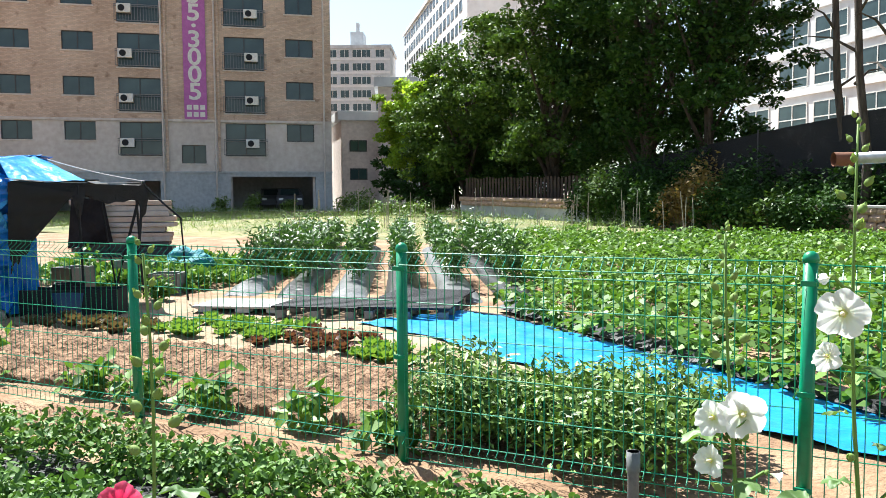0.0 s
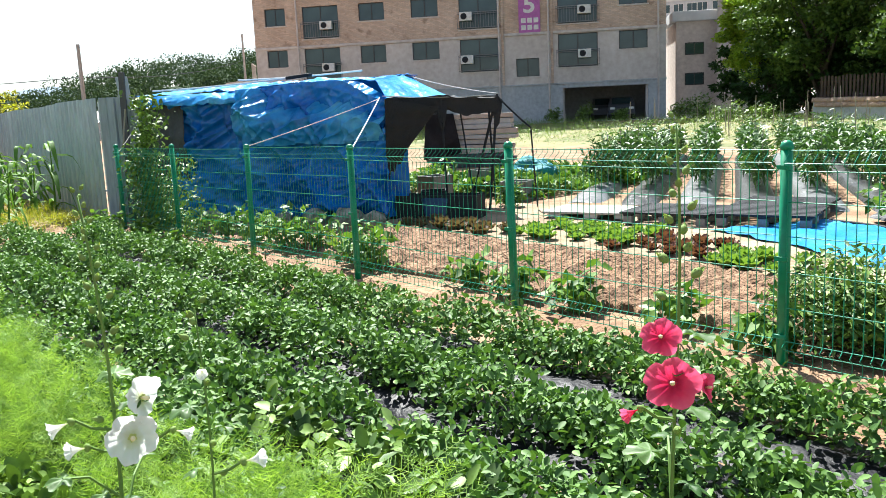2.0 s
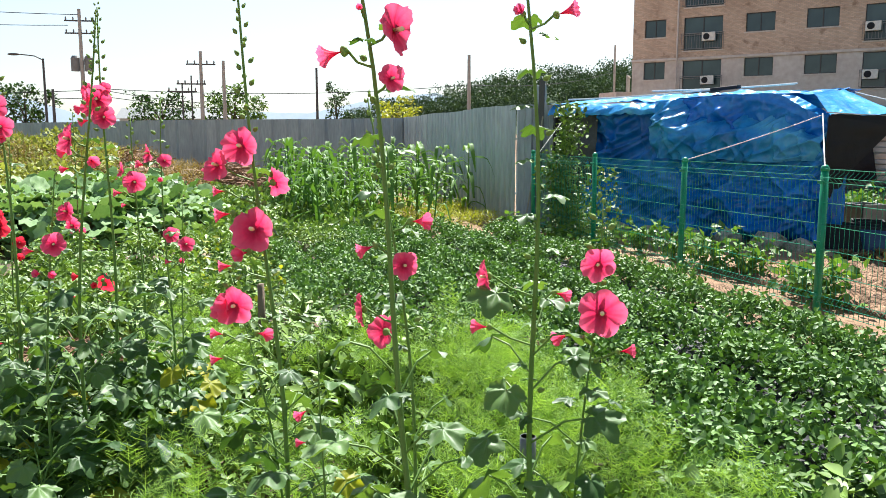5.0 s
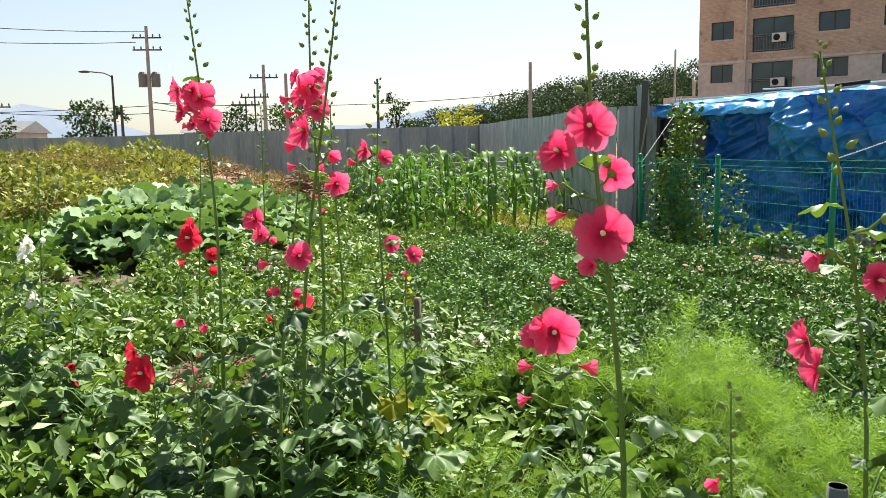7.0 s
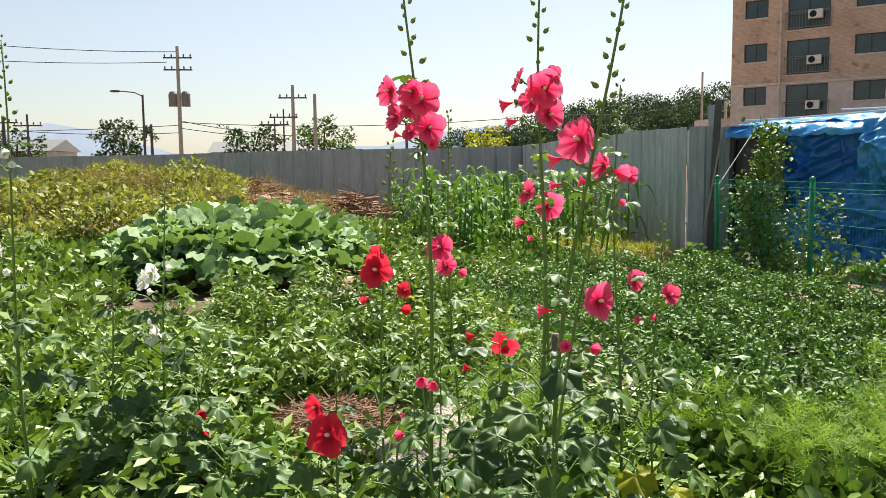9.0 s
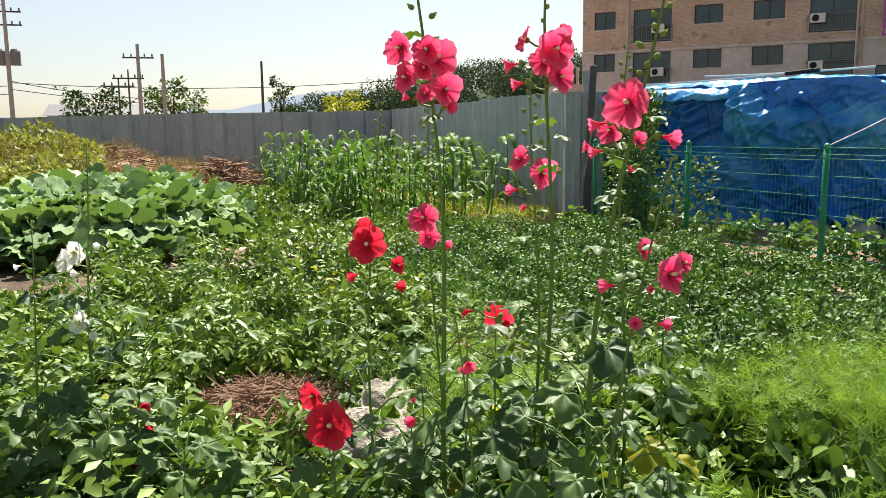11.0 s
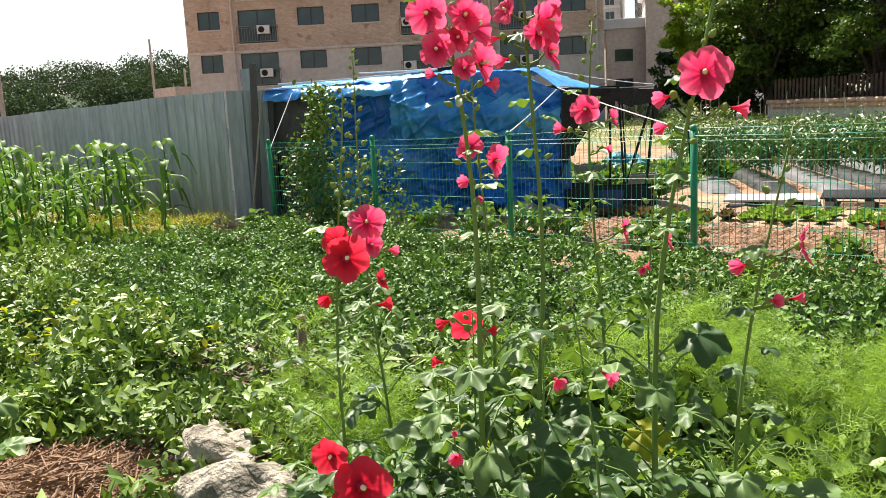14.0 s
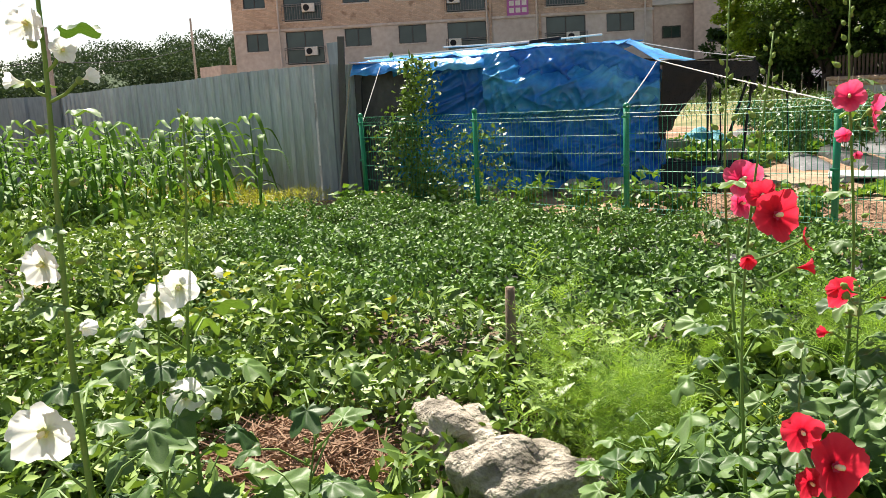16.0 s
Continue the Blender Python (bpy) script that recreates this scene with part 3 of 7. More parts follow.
def build_fence():
    fence = thing("fence", "green welded wire mesh fence between round posts", "fence", "", pose(0, FENCE_Y, 0))
    h = 1.215
    pole = Geo().tube([(0, 0, -0.1), (0, 0, h - 0.02)], 0.03, 16).mesh("post", GREEN, True)
    cap = Geo().tube([(0, 0, h - 0.025), (0, 0, h - 0.005), (0, 0, h + 0.012), (0, 0, h + 0.022)], [0.034, 0.034, 0.026, 0.010], 16).mesh("cap", GREEN, True)
    clip = Geo().box((-0.036, -0.04, -0.012), (0.036, -0.028, 0.012), None, 0.004).mesh("clip", GREEN)
    lean = {-2.3: (0.3, 0.2), -4.3: (0.2, -0.9), -6.3: (0.4, 0.3), -8.3: (-0.5, 0.2), -10.3: (0.2, 0.3), -12.3: (0.4, -0.6), -0.3: (0.2, 0.6), 1.7: (0, 0.2), 3.7: (0, 0)}
    for x, tip in lean.items():
        post = part("post", pole, None, fence)
        post.matrix_basis = pose(x, 0, land(x, FENCE_Y) + 0.005 * math.sin(x), *tip)
        part("cap", cap, None, post)
        for z in (0.2, 0.62, 1.1):
            part("clip", clip, None, post).location = (0, 0, z)
    # one welded panel: edge wires, thin upright wires folded at top and bottom, level wires
    w = 1.93
    edge = Geo()
    edge.tube([(-w / 2, 0, 1.185), (0, 0, 1.181), (w / 2, 0, 1.185)], 0.0029, 5, False)
    edge = edge.mesh("panel", WIRE)
    up = Geo().tube([(0, 0, 0.06), (0, 0, 0.13), (0, -0.035, 0.155), (0, 0, 0.18), (0, 0, 1.08), (0, -0.045, 1.115), (0, -0.045, 1.13), (0, 0, 1.165), (0, 0, 1.19)], 0.0025, 4, False).mesh("upright_wire", WIRE)
    lv = Geo().tube([(-w / 2, 0, 0), (0, 0, -0.004), (w / 2, 0, 0)], 0.0029, 5, False).mesh("level_wire", WIRE)
    for x in (-1.3, -3.3, -5.3, -7.3, -9.3, -11.3, 0.7, 2.7):
        panel = part("panel", edge, None, fence)
        panel.matrix_basis = pose(x, -0.036, land(x, FENCE_Y), 0, 0.3 * math.sin(x), 0)
        for i in range(40):
            part("upright_wire", up, None, panel).location = (-w / 2 + i * w / 39, 0, 0)
        for z, y in ((0.07, 0), (0.13, 0), (0.18, 0), (0.36, 0.004), (0.55, 0.004), (0.74, 0.004), (0.92, 0.004), (1.08, 0), (1.122, -0.047)):
            part("level_wire", lv, None, panel).location = (0, y, z)


build_fence()


# ---- corrugated sheet walls ----
def corrugated(name, a, b, h0, h1, mat, label, pitch=0.30, depth=0.045, width=0.9):
    """A wall of trapezoid-ribbed steel sheets from a to b, each sheet a part."""
    a, b = Vector((*a, 0)), Vector((*b, 0))
    L = (b - a).length
    d = (b - a).normalized()
    n = Vector((d.y, -d.x, 0))
    wall = thing(name, label, "wall", kind="structure")
    count = max(1, round(L / width))
    for k in range(count):
        g = Geo()
        s0, s1 = k * L / count, (k + 1) * L / count + 0.02
        prof = []
        s = s0
        wob = 0.006 * math.sin(k * 2.3)
        while s < s1 - 1e-6:
            for ds, o in ((0, 0), (pitch * 0.42, 0), (pitch * 0.52, depth), (pitch * 0.88, depth)):
                if s + ds < s1:
                    prof.append((s + ds, o))
            s += pitch
        prof.append((s1, 0))
        rows = []
        for zf in (0, 0.5, 1):
            for s, o in prof:
                p = a + d * s + n * (o + wob + 0.012 * math.sin(s * 0.9) * zf)
                base = 0.0
                h = h0 + (h1 - h0) * s / L + 0.012 * math.sin(k * 5.1)
                rows.append((p.x, p.y, base - 0.08 + zf * (h + 0.08 - 0.0) if zf else base - 0.08))
        m = len(prof)
        front = rows
        back = [(x - n.x * 0.004, y - n.y * 0.004, z) for x, y, z in rows]
        fs = [(j * m + i, j * m + i + 1, (j + 1) * m + i + 1, (j + 1) * m + i) for j in range(2) for i in range(m - 1)]
        g.add(front, fs)
        g.add(back, [q[::-1] for q in fs])
        part("steel_sheet", g, mat, wall)
    g = Geo()
    for k in range(0, count + 1, 3):
        p = a + d * (k * L / count) - n * 0.06
        g.tube([(p.x, p.y, land(p.x, p.y) - 0.1), (p.x, p.y, land(p.x, p.y) + h0 * 0.97)], 0.024, 8)
        q = part("post", g, GALV, wall)
        g = Geo()
    for z in (0.5, 1.4):
        r = Geo().tube([tuple(a - n * 0.03 + Vector((0, 0, z))), tuple(b - n * 0.03 + Vector((0, 0, z)))], 0.018, 6)
        part("rail", r, GALV, wall)
    return wall


corrugated("wall_north", (-24.14, 4.12), (-13.52, 3.46), 1.97, 1.95, STEEL, "bluish grey ribbed steel sheet fence")
corrugated("wall_west", (-26.0, -24.0), (-24.14, 4.12), 1.5, 1.96, STEELDARK, "dull grey ribbed steel sheet fence", 0.75, 0.05, 1.5)
corrugated("wall_gate", (-13.5, 3.5), (-13.2, 4.2), 1.95, 1.95, STEELDARK, "dark grey steel sheets turned in beside the shelter", 0.25, 0.03, 0.5)

# tall pipe and boards beside the sheet wall end
_p = thing("leaning_boards", "dark upright boards leaning against the steel fence", "boards")
part("board", Geo().box((-0.05, -0.012, 0), (0.05, 0.012, 2.35), pose(-13.35, 3.78, -0.02, 2, 3, 40), 0.003), DARKPOLE, _p)
part("board", Geo().box((-0.09, -0.012, 0), (0.09, 0.012, 2.3), pose(-13.55, 4.1, -0.02, 3, -4, 60), 0.003), STEELDARK, _p)
# black panel added where the gap is only in shadow
part("gap_shade_panel", Geo().box((-0.55, -0.01, 0), (0.55, 0.01, 1.75), pose(-13.45, 4.25, -0.02, -2, 0, -40), 0.003), BLACKPLASTIC, _p, "added black panel standing in for shade in the gap")
part("bamboo_pole", Geo().tube([(-13.15, 3.5, 0), (-12.98, 3.72, 1.75)], 0.014, 7), BAMBOO, _p)


# ---- blue tarpaulin shelter ----
def cloth(name, corners, nu, nv, mat, parent, amp=0.05, freq=2.2, sag=0.0, seed=0, label="", thick=0.006, hem=0.0):
    """A draped sheet over four corners (bl, br, tr, tl) with folds, made of two skins."""
    c = [Vector(p) for p in corners]
    nrm = (c[1] - c[0]).cross(c[3] - c[0]).normalized()
    g = Geo()
    pts = []
    for j in range(nv + 1):
        for i in range(nu + 1):
            u, v = i / nu, j / nv
            p = c[0].lerp(c[1], u).lerp(c[3].lerp(c[2], u), v)
            q = Vector((u * (c[1] - c[0]).length * freq, v * (c[3] - c[0]).length * freq, seed * 3.7))
            f = 0.9 * noise.noise(Vector((q.x * 0.9, q.y * 0.45, q.z)))
            for ang, fr, am in ((0.9, 0.8, 0.9), (-0.5, 1.3, 0.6), (1.4, 2.1, 0.45), (0.2, 3.4, 0.25)):
                w = q.x * math.cos(ang) + q.y * math.sin(ang)
                o = -q.x * math.sin(ang) + q.y * math.cos(ang)
                f += am * (1 - abs(noise.noise(Vector((w * fr, o * fr * 0.28, q.z + fr))) * 1.6)) ** 3 - am * 0.35
            p = p + nrm * amp * f * (0.35 + 0.65 * math.sin(math.pi * min(max(u, 0.06), 0.94)))
            p.z -= sag * math.sin(math.pi * u) * math.sin(math.pi * v)
            if hem and j == 0:
                p.z += hem * (noise.noise(Vector((u * 3.3, seed, 0))) + 0.4 * noise.noise(Vector((u * 11, seed, 2))))
            pts.append(p)
    fs = [(j * (nu + 1) + i, j * (nu + 1) + i + 1, (j + 1) * (nu + 1) + i + 1, (j + 1) * (nu + 1) + i) for j in range(nv) for i in range(nu)]
    g.add(pts, fs)
    g.add([p - nrm * thick for p in pts], [q[::-1] for q in fs])
    return part(name, g, mat, parent, label, True)


def build_shelter():
    s = thing("garden_shelter", "makeshift garden shelter draped in crumpled blue tarpaulin", "shelter")
    fl, fr = (-12.55, 4.3), (-9.45, 6.0)          # front, towards the fence
    bl, br = (-14.8, 6.9), (-12.0, 8.1)           # back
    zt = 1.83
    P = lambda q, z: (q[0], q[1], z)
    for q in ((-12.9, 4.2), (-9.6, 6.1), bl, br, (-11.0, 5.45)):
        part("pole", Geo().tube([P(q, 0), P(q, 1.66)], 0.022, 8), GALV, s)
    A, B = Vector((-13.16, 3.91, 0)), Vector((-9.38, 5.95, 0))
    out = Vector((0.475, -0.88, 0))

    def top(u):
        return 1.93 + 0.07 * smooth01((u - 0.35) / 0.45) - 0.30 * smooth01((u - 0.82) / 0.18)

    def crumple(u, z, seed, amp):
        f = 0.7 * noise.noise(Vector((u * 3.1, z * 0.8, seed)))
        for ang, fr, am in ((0.7, 1.5, 0.8), (-0.6, 2.3, 0.6), (1.3, 3.6, 0.42), (0.2, 5.5, 0.5), (-1.1, 8.5, 0.36)):
            w = u * 3.8 * math.cos(ang) + z * math.sin(ang)
            o = -u * 3.8 * math.sin(ang) + z * math.cos(ang)
            f += am * (1 - abs(noise.noise(Vector((w * fr, o * fr * 0.25, seed + fr))) * 1.7)) ** 3 - am * 0.35
        return amp * f

    def hung(name, u0, u1, low, lean, mat, seed, amp, nu, nv, label, hem=0.0):
        """A sheet hanging from the eave; lean(u, v) is how far it stands out from the front line."""
        g = Geo()

        def at(i, j, back=0.0):
            u, v = u0 + (u1 - u0) * i / nu, j / nv
            lo = low + hem * (noise.noise(Vector((u * 9, seed, 0))) + 0.4 * noise.noise(Vector((u * 31, seed, 2))))
            z = lo + (top(u) - lo) * v
            q = A.lerp(B, u) + out * (lean(u, v) + crumple(u, z, seed, amp) * (0.4 + 0.6 * min(1, 5 * (1 - v))) - back)
            return (q.x, q.y, z)
        for back in (0.0, 0.006):
            pts = [at(i, j, back) for j in range(nv + 1) for i in range(nu + 1)]
            fs = [(j * (nu + 1) + i, j * (nu + 1) + i + 1, (j + 1) * (nu + 1) + i + 1, (j + 1) * (nu + 1) + i) for j in range(nv) for i in range(nu)]
            g.add(pts, fs if not back else [q[::-1] for q in fs])
        part(name, g, mat, s, label, True)

    hung("dark_front_strip", 0.0, 0.20, 0.08, lambda u, v: -0.10, GREYSHEET, 13, 0.05, 30, 36, "dark grey plastic strip")
    hung("front_sheet", 0.14, 1.0, 0.05, lambda u, v: -0.03 - 0.05 * v, TARP, 1, 0.21, 150, 90, "deep blue crumpled tarpaulin", 0.05)
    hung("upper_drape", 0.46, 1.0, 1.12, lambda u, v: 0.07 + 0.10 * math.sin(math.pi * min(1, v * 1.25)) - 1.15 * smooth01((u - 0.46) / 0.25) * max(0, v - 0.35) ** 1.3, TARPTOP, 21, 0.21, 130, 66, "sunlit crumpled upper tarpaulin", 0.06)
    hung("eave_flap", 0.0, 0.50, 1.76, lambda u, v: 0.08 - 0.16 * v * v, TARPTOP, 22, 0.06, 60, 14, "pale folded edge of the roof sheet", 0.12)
    cloth("side_sheet", [P((-9.42, 5.98), 0.06), P((-9.62, 6.55), 0.02), P((-9.60, 6.5), 1.55), P((-9.40, 6.0), 1.72)], 16, 30, TARP, s, 0.04, 2.0, 0, 2)
    # black sheet added to make the gap beside the wall as dark as its shadow
    cloth("dark_side_sheet", [P((-14.5, 4.3), 0.0), P((-13.1, 4.05), 0.1), P((-13.1, 4.05), 1.88), P((-14.5, 4.3), 1.85)], 20, 26, DARKSHEET, s, 0.05, 2.0, 0, 3, "added black sheet standing in for shade beside the shelter")
    cloth("back_sheet", [P(br, 0.1), P(bl, 0.1), P(bl, 2.0), P(br, 1.85)], 30, 20, TARP, s, 0.06, 1.5, 0, 4)
    cloth("west_sheet", [P(bl, 0.1), P((-13.4, 4.75), 0.1), P((-13.4, 4.75), 1.9), P(bl, 2.0)], 30, 20, TARP, s, 0.06, 1.5, 0, 5)
    cloth("roof_front", [P((-13.2, 3.90), 1.93), P((-10.22, 6.22), 2.02), P((-10.7, 7.5), 2.10), P((-14.0, 6.1), 2.12)], 110, 50, TARPTOP, s, 0.06, 1.6, -0.02, 6, "sun-faded tarpaulin with sunlight put into its light blue")
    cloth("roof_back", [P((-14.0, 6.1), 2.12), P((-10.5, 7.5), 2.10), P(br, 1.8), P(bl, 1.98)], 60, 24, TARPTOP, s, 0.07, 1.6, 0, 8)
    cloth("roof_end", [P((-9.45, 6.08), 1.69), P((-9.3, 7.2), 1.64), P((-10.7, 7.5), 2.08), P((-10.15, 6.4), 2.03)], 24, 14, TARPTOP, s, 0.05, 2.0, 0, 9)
    for a, b in (((-13.3, 4.3, 2.03), (-11.1, 5.55, 2.10)), ((-12.9, 5.6, 2.17), (-10.6, 6.5, 2.17))):
        part("batten", Geo().tube(curve_between(a, b, 0.02, 6), 0.014, 6), ROPE, s, "pale batten on the roof")
    part("fold", Geo().box((-0.22, -0.05, 0), (0.22, 0.05, 0.05), pose(-10.95, 5.6, 2.08, 4, -3, 20), 0.015), BLACKPLASTIC, s, "dark rolled sheet on the roof")
    for a, b, sg in ( ((-8.3, 3.3, 1.2), (-9.40, 5.9, 1.70), 0.015), ((-6.3, 3.3, 1.16), (-9.40, 5.92, 1.72), 0.01), ((-12.3, 3.3, 1.1), (-12.75, 4.1, 1.86), 0.0), ((-9.4, 5.97, 1.74), (-8.82, 7.60, 1.71), 0.03), ((-10.5, 7.4, 2.06), (-8.82, 7.62, 1.72), 0.03)):
        part("rope", Geo().tube(curve_between(a, b, sg, 8), 0.006, 5), ROPE, s, "white rope")
    # black net awning
    cloth("net_awning", [P((-9.36, 6.0), 1.71), P((-8.80, 7.58), 1.66), P((-9.9, 8.5), 1.60), P((-10.9, 7.7), 1.86)], 26, 18, NET, s, 0.05, 2.0, 0.07, 10, "black shade net awning")
    cloth("net_valance", [P((-9.36, 6.02), 1.50), P((-8.82, 7.60), 1.46), P((-8.80, 7.58), 1.66), P((-9.36, 6.0), 1.71)], 40, 6, NET, s, 0.03, 4.0, 0, 17, "frayed edge of the black net", 0.006, 0.10)
    # dark sheet added in place of the shade inside the shelter
    cloth("inner_sheet", [P((-9.75, 6.4), 0.02), P((-12.0, 8.05), 0.02), P((-12.0, 8.05), 1.8), P((-9.75, 6.4), 1.66)], 24, 14, DARKSHEET, s, 0.05, 1.6, 0, 14, "added dark sheet standing in for the shelter's shaded inside")
    cloth("net_curtain", [P((-9.45, 6.0), 0.55), P((-9.28, 6.25), 0.98), P((-8.98, 6.62), 1.56), P((-9.37, 5.98), 1.70)], 16, 18, NET, s, 0.06, 2.4, 0, 11, "black net hanging from the awning", 0.006, 0.2)
    for a, b, rad in (((-9.08, 6.75, 1.66), (-9.2, 6.9, 0.0), 0.016), ((-8.82, 7.60, 1.72), (-9.0, 7.55, 0.0), 0.02), ((-9.1, 7.1, 1.62), (-9.25, 7.5, 0.05), 0.012), ((-8.82, 7.58, 1.68), (-9.35, 7.45, 0.0), 0.02), ((-9.9, 8.45, 1.62), (-9.85, 8.5, 0.0), 0.018), ((-8.82, 7.60, 1.68), (-8.5, 7.95, 1.21), 0.014), ((-8.5, 7.95, 1.21), (-8.45, 8.0, 0.05), 0.012)):
        part("awning_pole", Geo().tube(curve_between(a, b, 0.015, 5), rad, 7), BLACKPLASTIC, s, "pole wrapped in black net")
    for a in ((-9.08, 6.75), (-8.82, 7.58)):
        cloth("net_rag", [P((a[0] - 0.02, a[1]), 1.22), P((a[0] + 0.01, a[1] + 0.04), 1.28), P((a[0] + 0.03, a[1] + 0.1), 1.64), P((a[0] - 0.03, a[1] - 0.1), 1.64)], 6, 10, NET, s, 0.05, 4.0, 0, 12 + a[1], "ragged end of black net")
    return s


build_shelter()
# stones along the shelter's foot
for k, (x, y, r) in enumerate(((-11.8, 4.45, 0.16), (-11.3, 4.72, 0.13), (-10.3, 5.3, 0.17), (-9.8, 5.55, 0.2), (-9.45, 5.75, 0.15), (-10.75, 5.05, 0.12))):
    st = part("stone", Geo().blob((x, y, land(x, y) + r * 0.35), (r * 1.3, r, r * 0.8), k + 3, 0.35, 2), ROCK, None, "", True)
    tagged(st, "grey stone holding down the tarpaulin", "stone", "stones at the shelter")


# goods stacked beyond the awning
def build_stack():
    x, y = -16.9, 14.5
    s = thing("foam_board_stack", "stack of weathered grey foam boards half under a black sheet", "stack")
    rb = random.Random(77)
    z = land(x, y)
    for k in range(11):
        th = rb.uniform(0.09, 0.15)
        m = pose(x + rb.uniform(-0.10, 0.10), y + rb.uniform(-0.06, 0.06), z, rb.uniform(-0.6, 0.6), rb.uniform(-0.6, 0.6), 42 + rb.uniform(-3, 3))
        w = rb.uniform(1.02, 1.22)
        part("board", Geo().box((-w, -0.45, 0), (w, 0.45, th - 0.012), m, 0.02), (BOARDTAN if k % 3 == 1 else PALEBOARD) if k > 2 else GREYSHEET, s)
        z += th
    m = pose(x, y, 0, 0, 0, 42)
    g0, z1 = land(x, y) + 0.25, z + 0.03
    cloth("cover_sheet", [m @ Vector((-1.3, -0.62, g0)), m @ Vector((-0.25, -0.62, g0 + 0.15)), m @ Vector((-0.45, -0.52, z1)), m @ Vector((-1.2, -0.52, z1))], 16, 16, DARKSHEET, s, 0.06, 2.2, 0, 31, "black sheet hanging over the boards")


build_stack()
b = thing("blue_tub", "dark blue plastic tub beside the shelter", "tub")
part("tub", Geo().tube([(-9.0, 6.55, 0), (-9.0, 6.55, 0.3), (-9.0, 6.55, 0.32), (-9.0, 6.55, 0.30), (-9.0, 6.55, 0.05)], [0.2, 0.25, 0.25, 0.23, 0.18], 20, False), plain("dark_blue_plastic", (0.012, 0.04, 0.10), 0.5), b, "", True)
b = thing("wooden_trough", "low dark wooden planter box under the awning", "planter")
_m = pose(-8.75, 6.75, 0, 0, 0, 28)
for lo, hi in (((-1.0, -0.2, 0), (0.3, -0.17, 0.34)), ((-1.0, 0.17, 0), (0.3, 0.2, 0.34)), ((-1.0, -0.17, 0), (-0.97, 0.17, 0.28)), ((0.27, -0.17, 0), (0.3, 0.17, 0.34)), ((-0.97, -0.17, 0.02), (0.27, 0.17, 0.2))):
    part("board", Geo().box(lo, hi, _m, 0.004), BLACKPLASTIC, b)
for k, (x, y, w, h, mt) in enumerate(((-11.1, 8.25, 0.45, 0.42, GREYPLASTIC), (-9.7, 8.85, 0.45, 0.32, GREYPLASTIC), (-10.0, 7.3, 0.4, 0.3, BLACKPLASTIC), (-10.9, 9.3, 0.5, 0.45, GREYPLASTIC))):
    c = thing("crate", "grey plastic crate standing by the shelter", "crate", "crates at the shelter", pose(x, y, land(x, y), 0, 0, 25 * k))
    part("base", Geo().box((-w / 2, -w / 2, 0), (w / 2, w / 2, 0.02), None), mt, c)
    for q in range(4):
        part("side", Geo().box((-w / 2, -w / 2, 0.02), (w / 2, -w / 2 + 0.02, h), pose(0, 0, 0, 0, 0, 90 * q), 0.004), mt, c)


# ---- pallets laid as a platform ----
def build_pallets():
    m0 = pose(-6.1, 7.95, 0, 0, 0, 14)
    p = thing("plastic_pallet", "black plastic pallet lying on the soil", "pallet", "pallets in the garden")
    for i in range(9):
        part("slat", Geo().box((-0.55, -0.5 + i * 0.115, 0.125), (0.55, -0.5 + i * 0.115 + 0.08, 0.15), None, 0.004), BLACKPLASTIC, p)
    for x in (-0.5, -0.05, 0.4):
        part("runner", Geo().box((x, -0.5, 0.10), (x + 0.1, 0.5, 0.124), None), BLACKPLASTIC, p)
        for y in (-0.5, -0.06, 0.38):
            part("foot", Geo().box((x, y, 0), (x + 0.11, y + 0.12, 0.10), None, 0.01), GREYPLASTIC, p)
    p.matrix_basis = m0 @ pose(0.05, 0, land(-6.1, 7.95) + 0.02)
    copy_thing(p, m0 @ pose(1.17, 0.03, land(-5, 8) + 0.02, 0, 0, 2))
    copy_thing(p, m0 @ pose(1.1, 1.06, land(-5, 9) + 0.02, 0, 0, -1))
    b = thing("foam_box_lid", "white foam board lying on bricks", "board", "", m0 @ pose(-1.15, 0.15, land(-7, 7.7) + 0.02, 0, 0, 4))
    part("board", Geo().box((-0.58, -0.4, 0.055), (0.58, 0.4, 0.085), None, 0.012), PALEBOARD, b)
    for x in (-0.5, 0.0, 0.42):
        part("brick", Geo().box((x, -0.38, 0), (x + 0.19, 0.38, 0.055), None, 0.008), CONCDARK, b)


build_pallets()

# blue sheet on the ground
g = Geo()


def _blue(u, v):
    # runs from the pallets down to the fence, widening to the east
    cx = -4.9 + 5.6 * u
    cy = 8.05 - 3.35 * smooth01(u * 0.95) - 0.2 * math.sin(u * 5)
    wd = 1.15 - 0.35 * u
    x = cx + 0.55 * (v - 0.5) * wd + 0.06 * noise.noise(Vector((u * 9, v, 0)))
    y = cy + (v - 0.5) * wd * 1.25 + 0.07 * noise.noise(Vector((u * 11, 4, v)))
    h = 0.035 + 0.03 * noise.noise(Vector((x * 4, y * 4, 0))) + 0.012 * noise.noise(Vector((x * 14, y * 9, 2)))
    return (x, y, land(x, y) + h)


g.grid(_blue, 90, 22)
tagged(part("ground_sheet", g, BLUEFILM, None, "", True), "bright blue plastic sheet spread on the ground", "plastic sheet")
g = Geo().tube([(_blue(i / 40, 1.0)[0], _blue(i / 40, 1.0)[1] + 0.02, land(0, 5) + 0.03) for i in range(41)], 0.02, 6)
tagged(part("hose", g, BLACKPLASTIC, None, "", True), "black irrigation hose along the blue sheet", "hose")

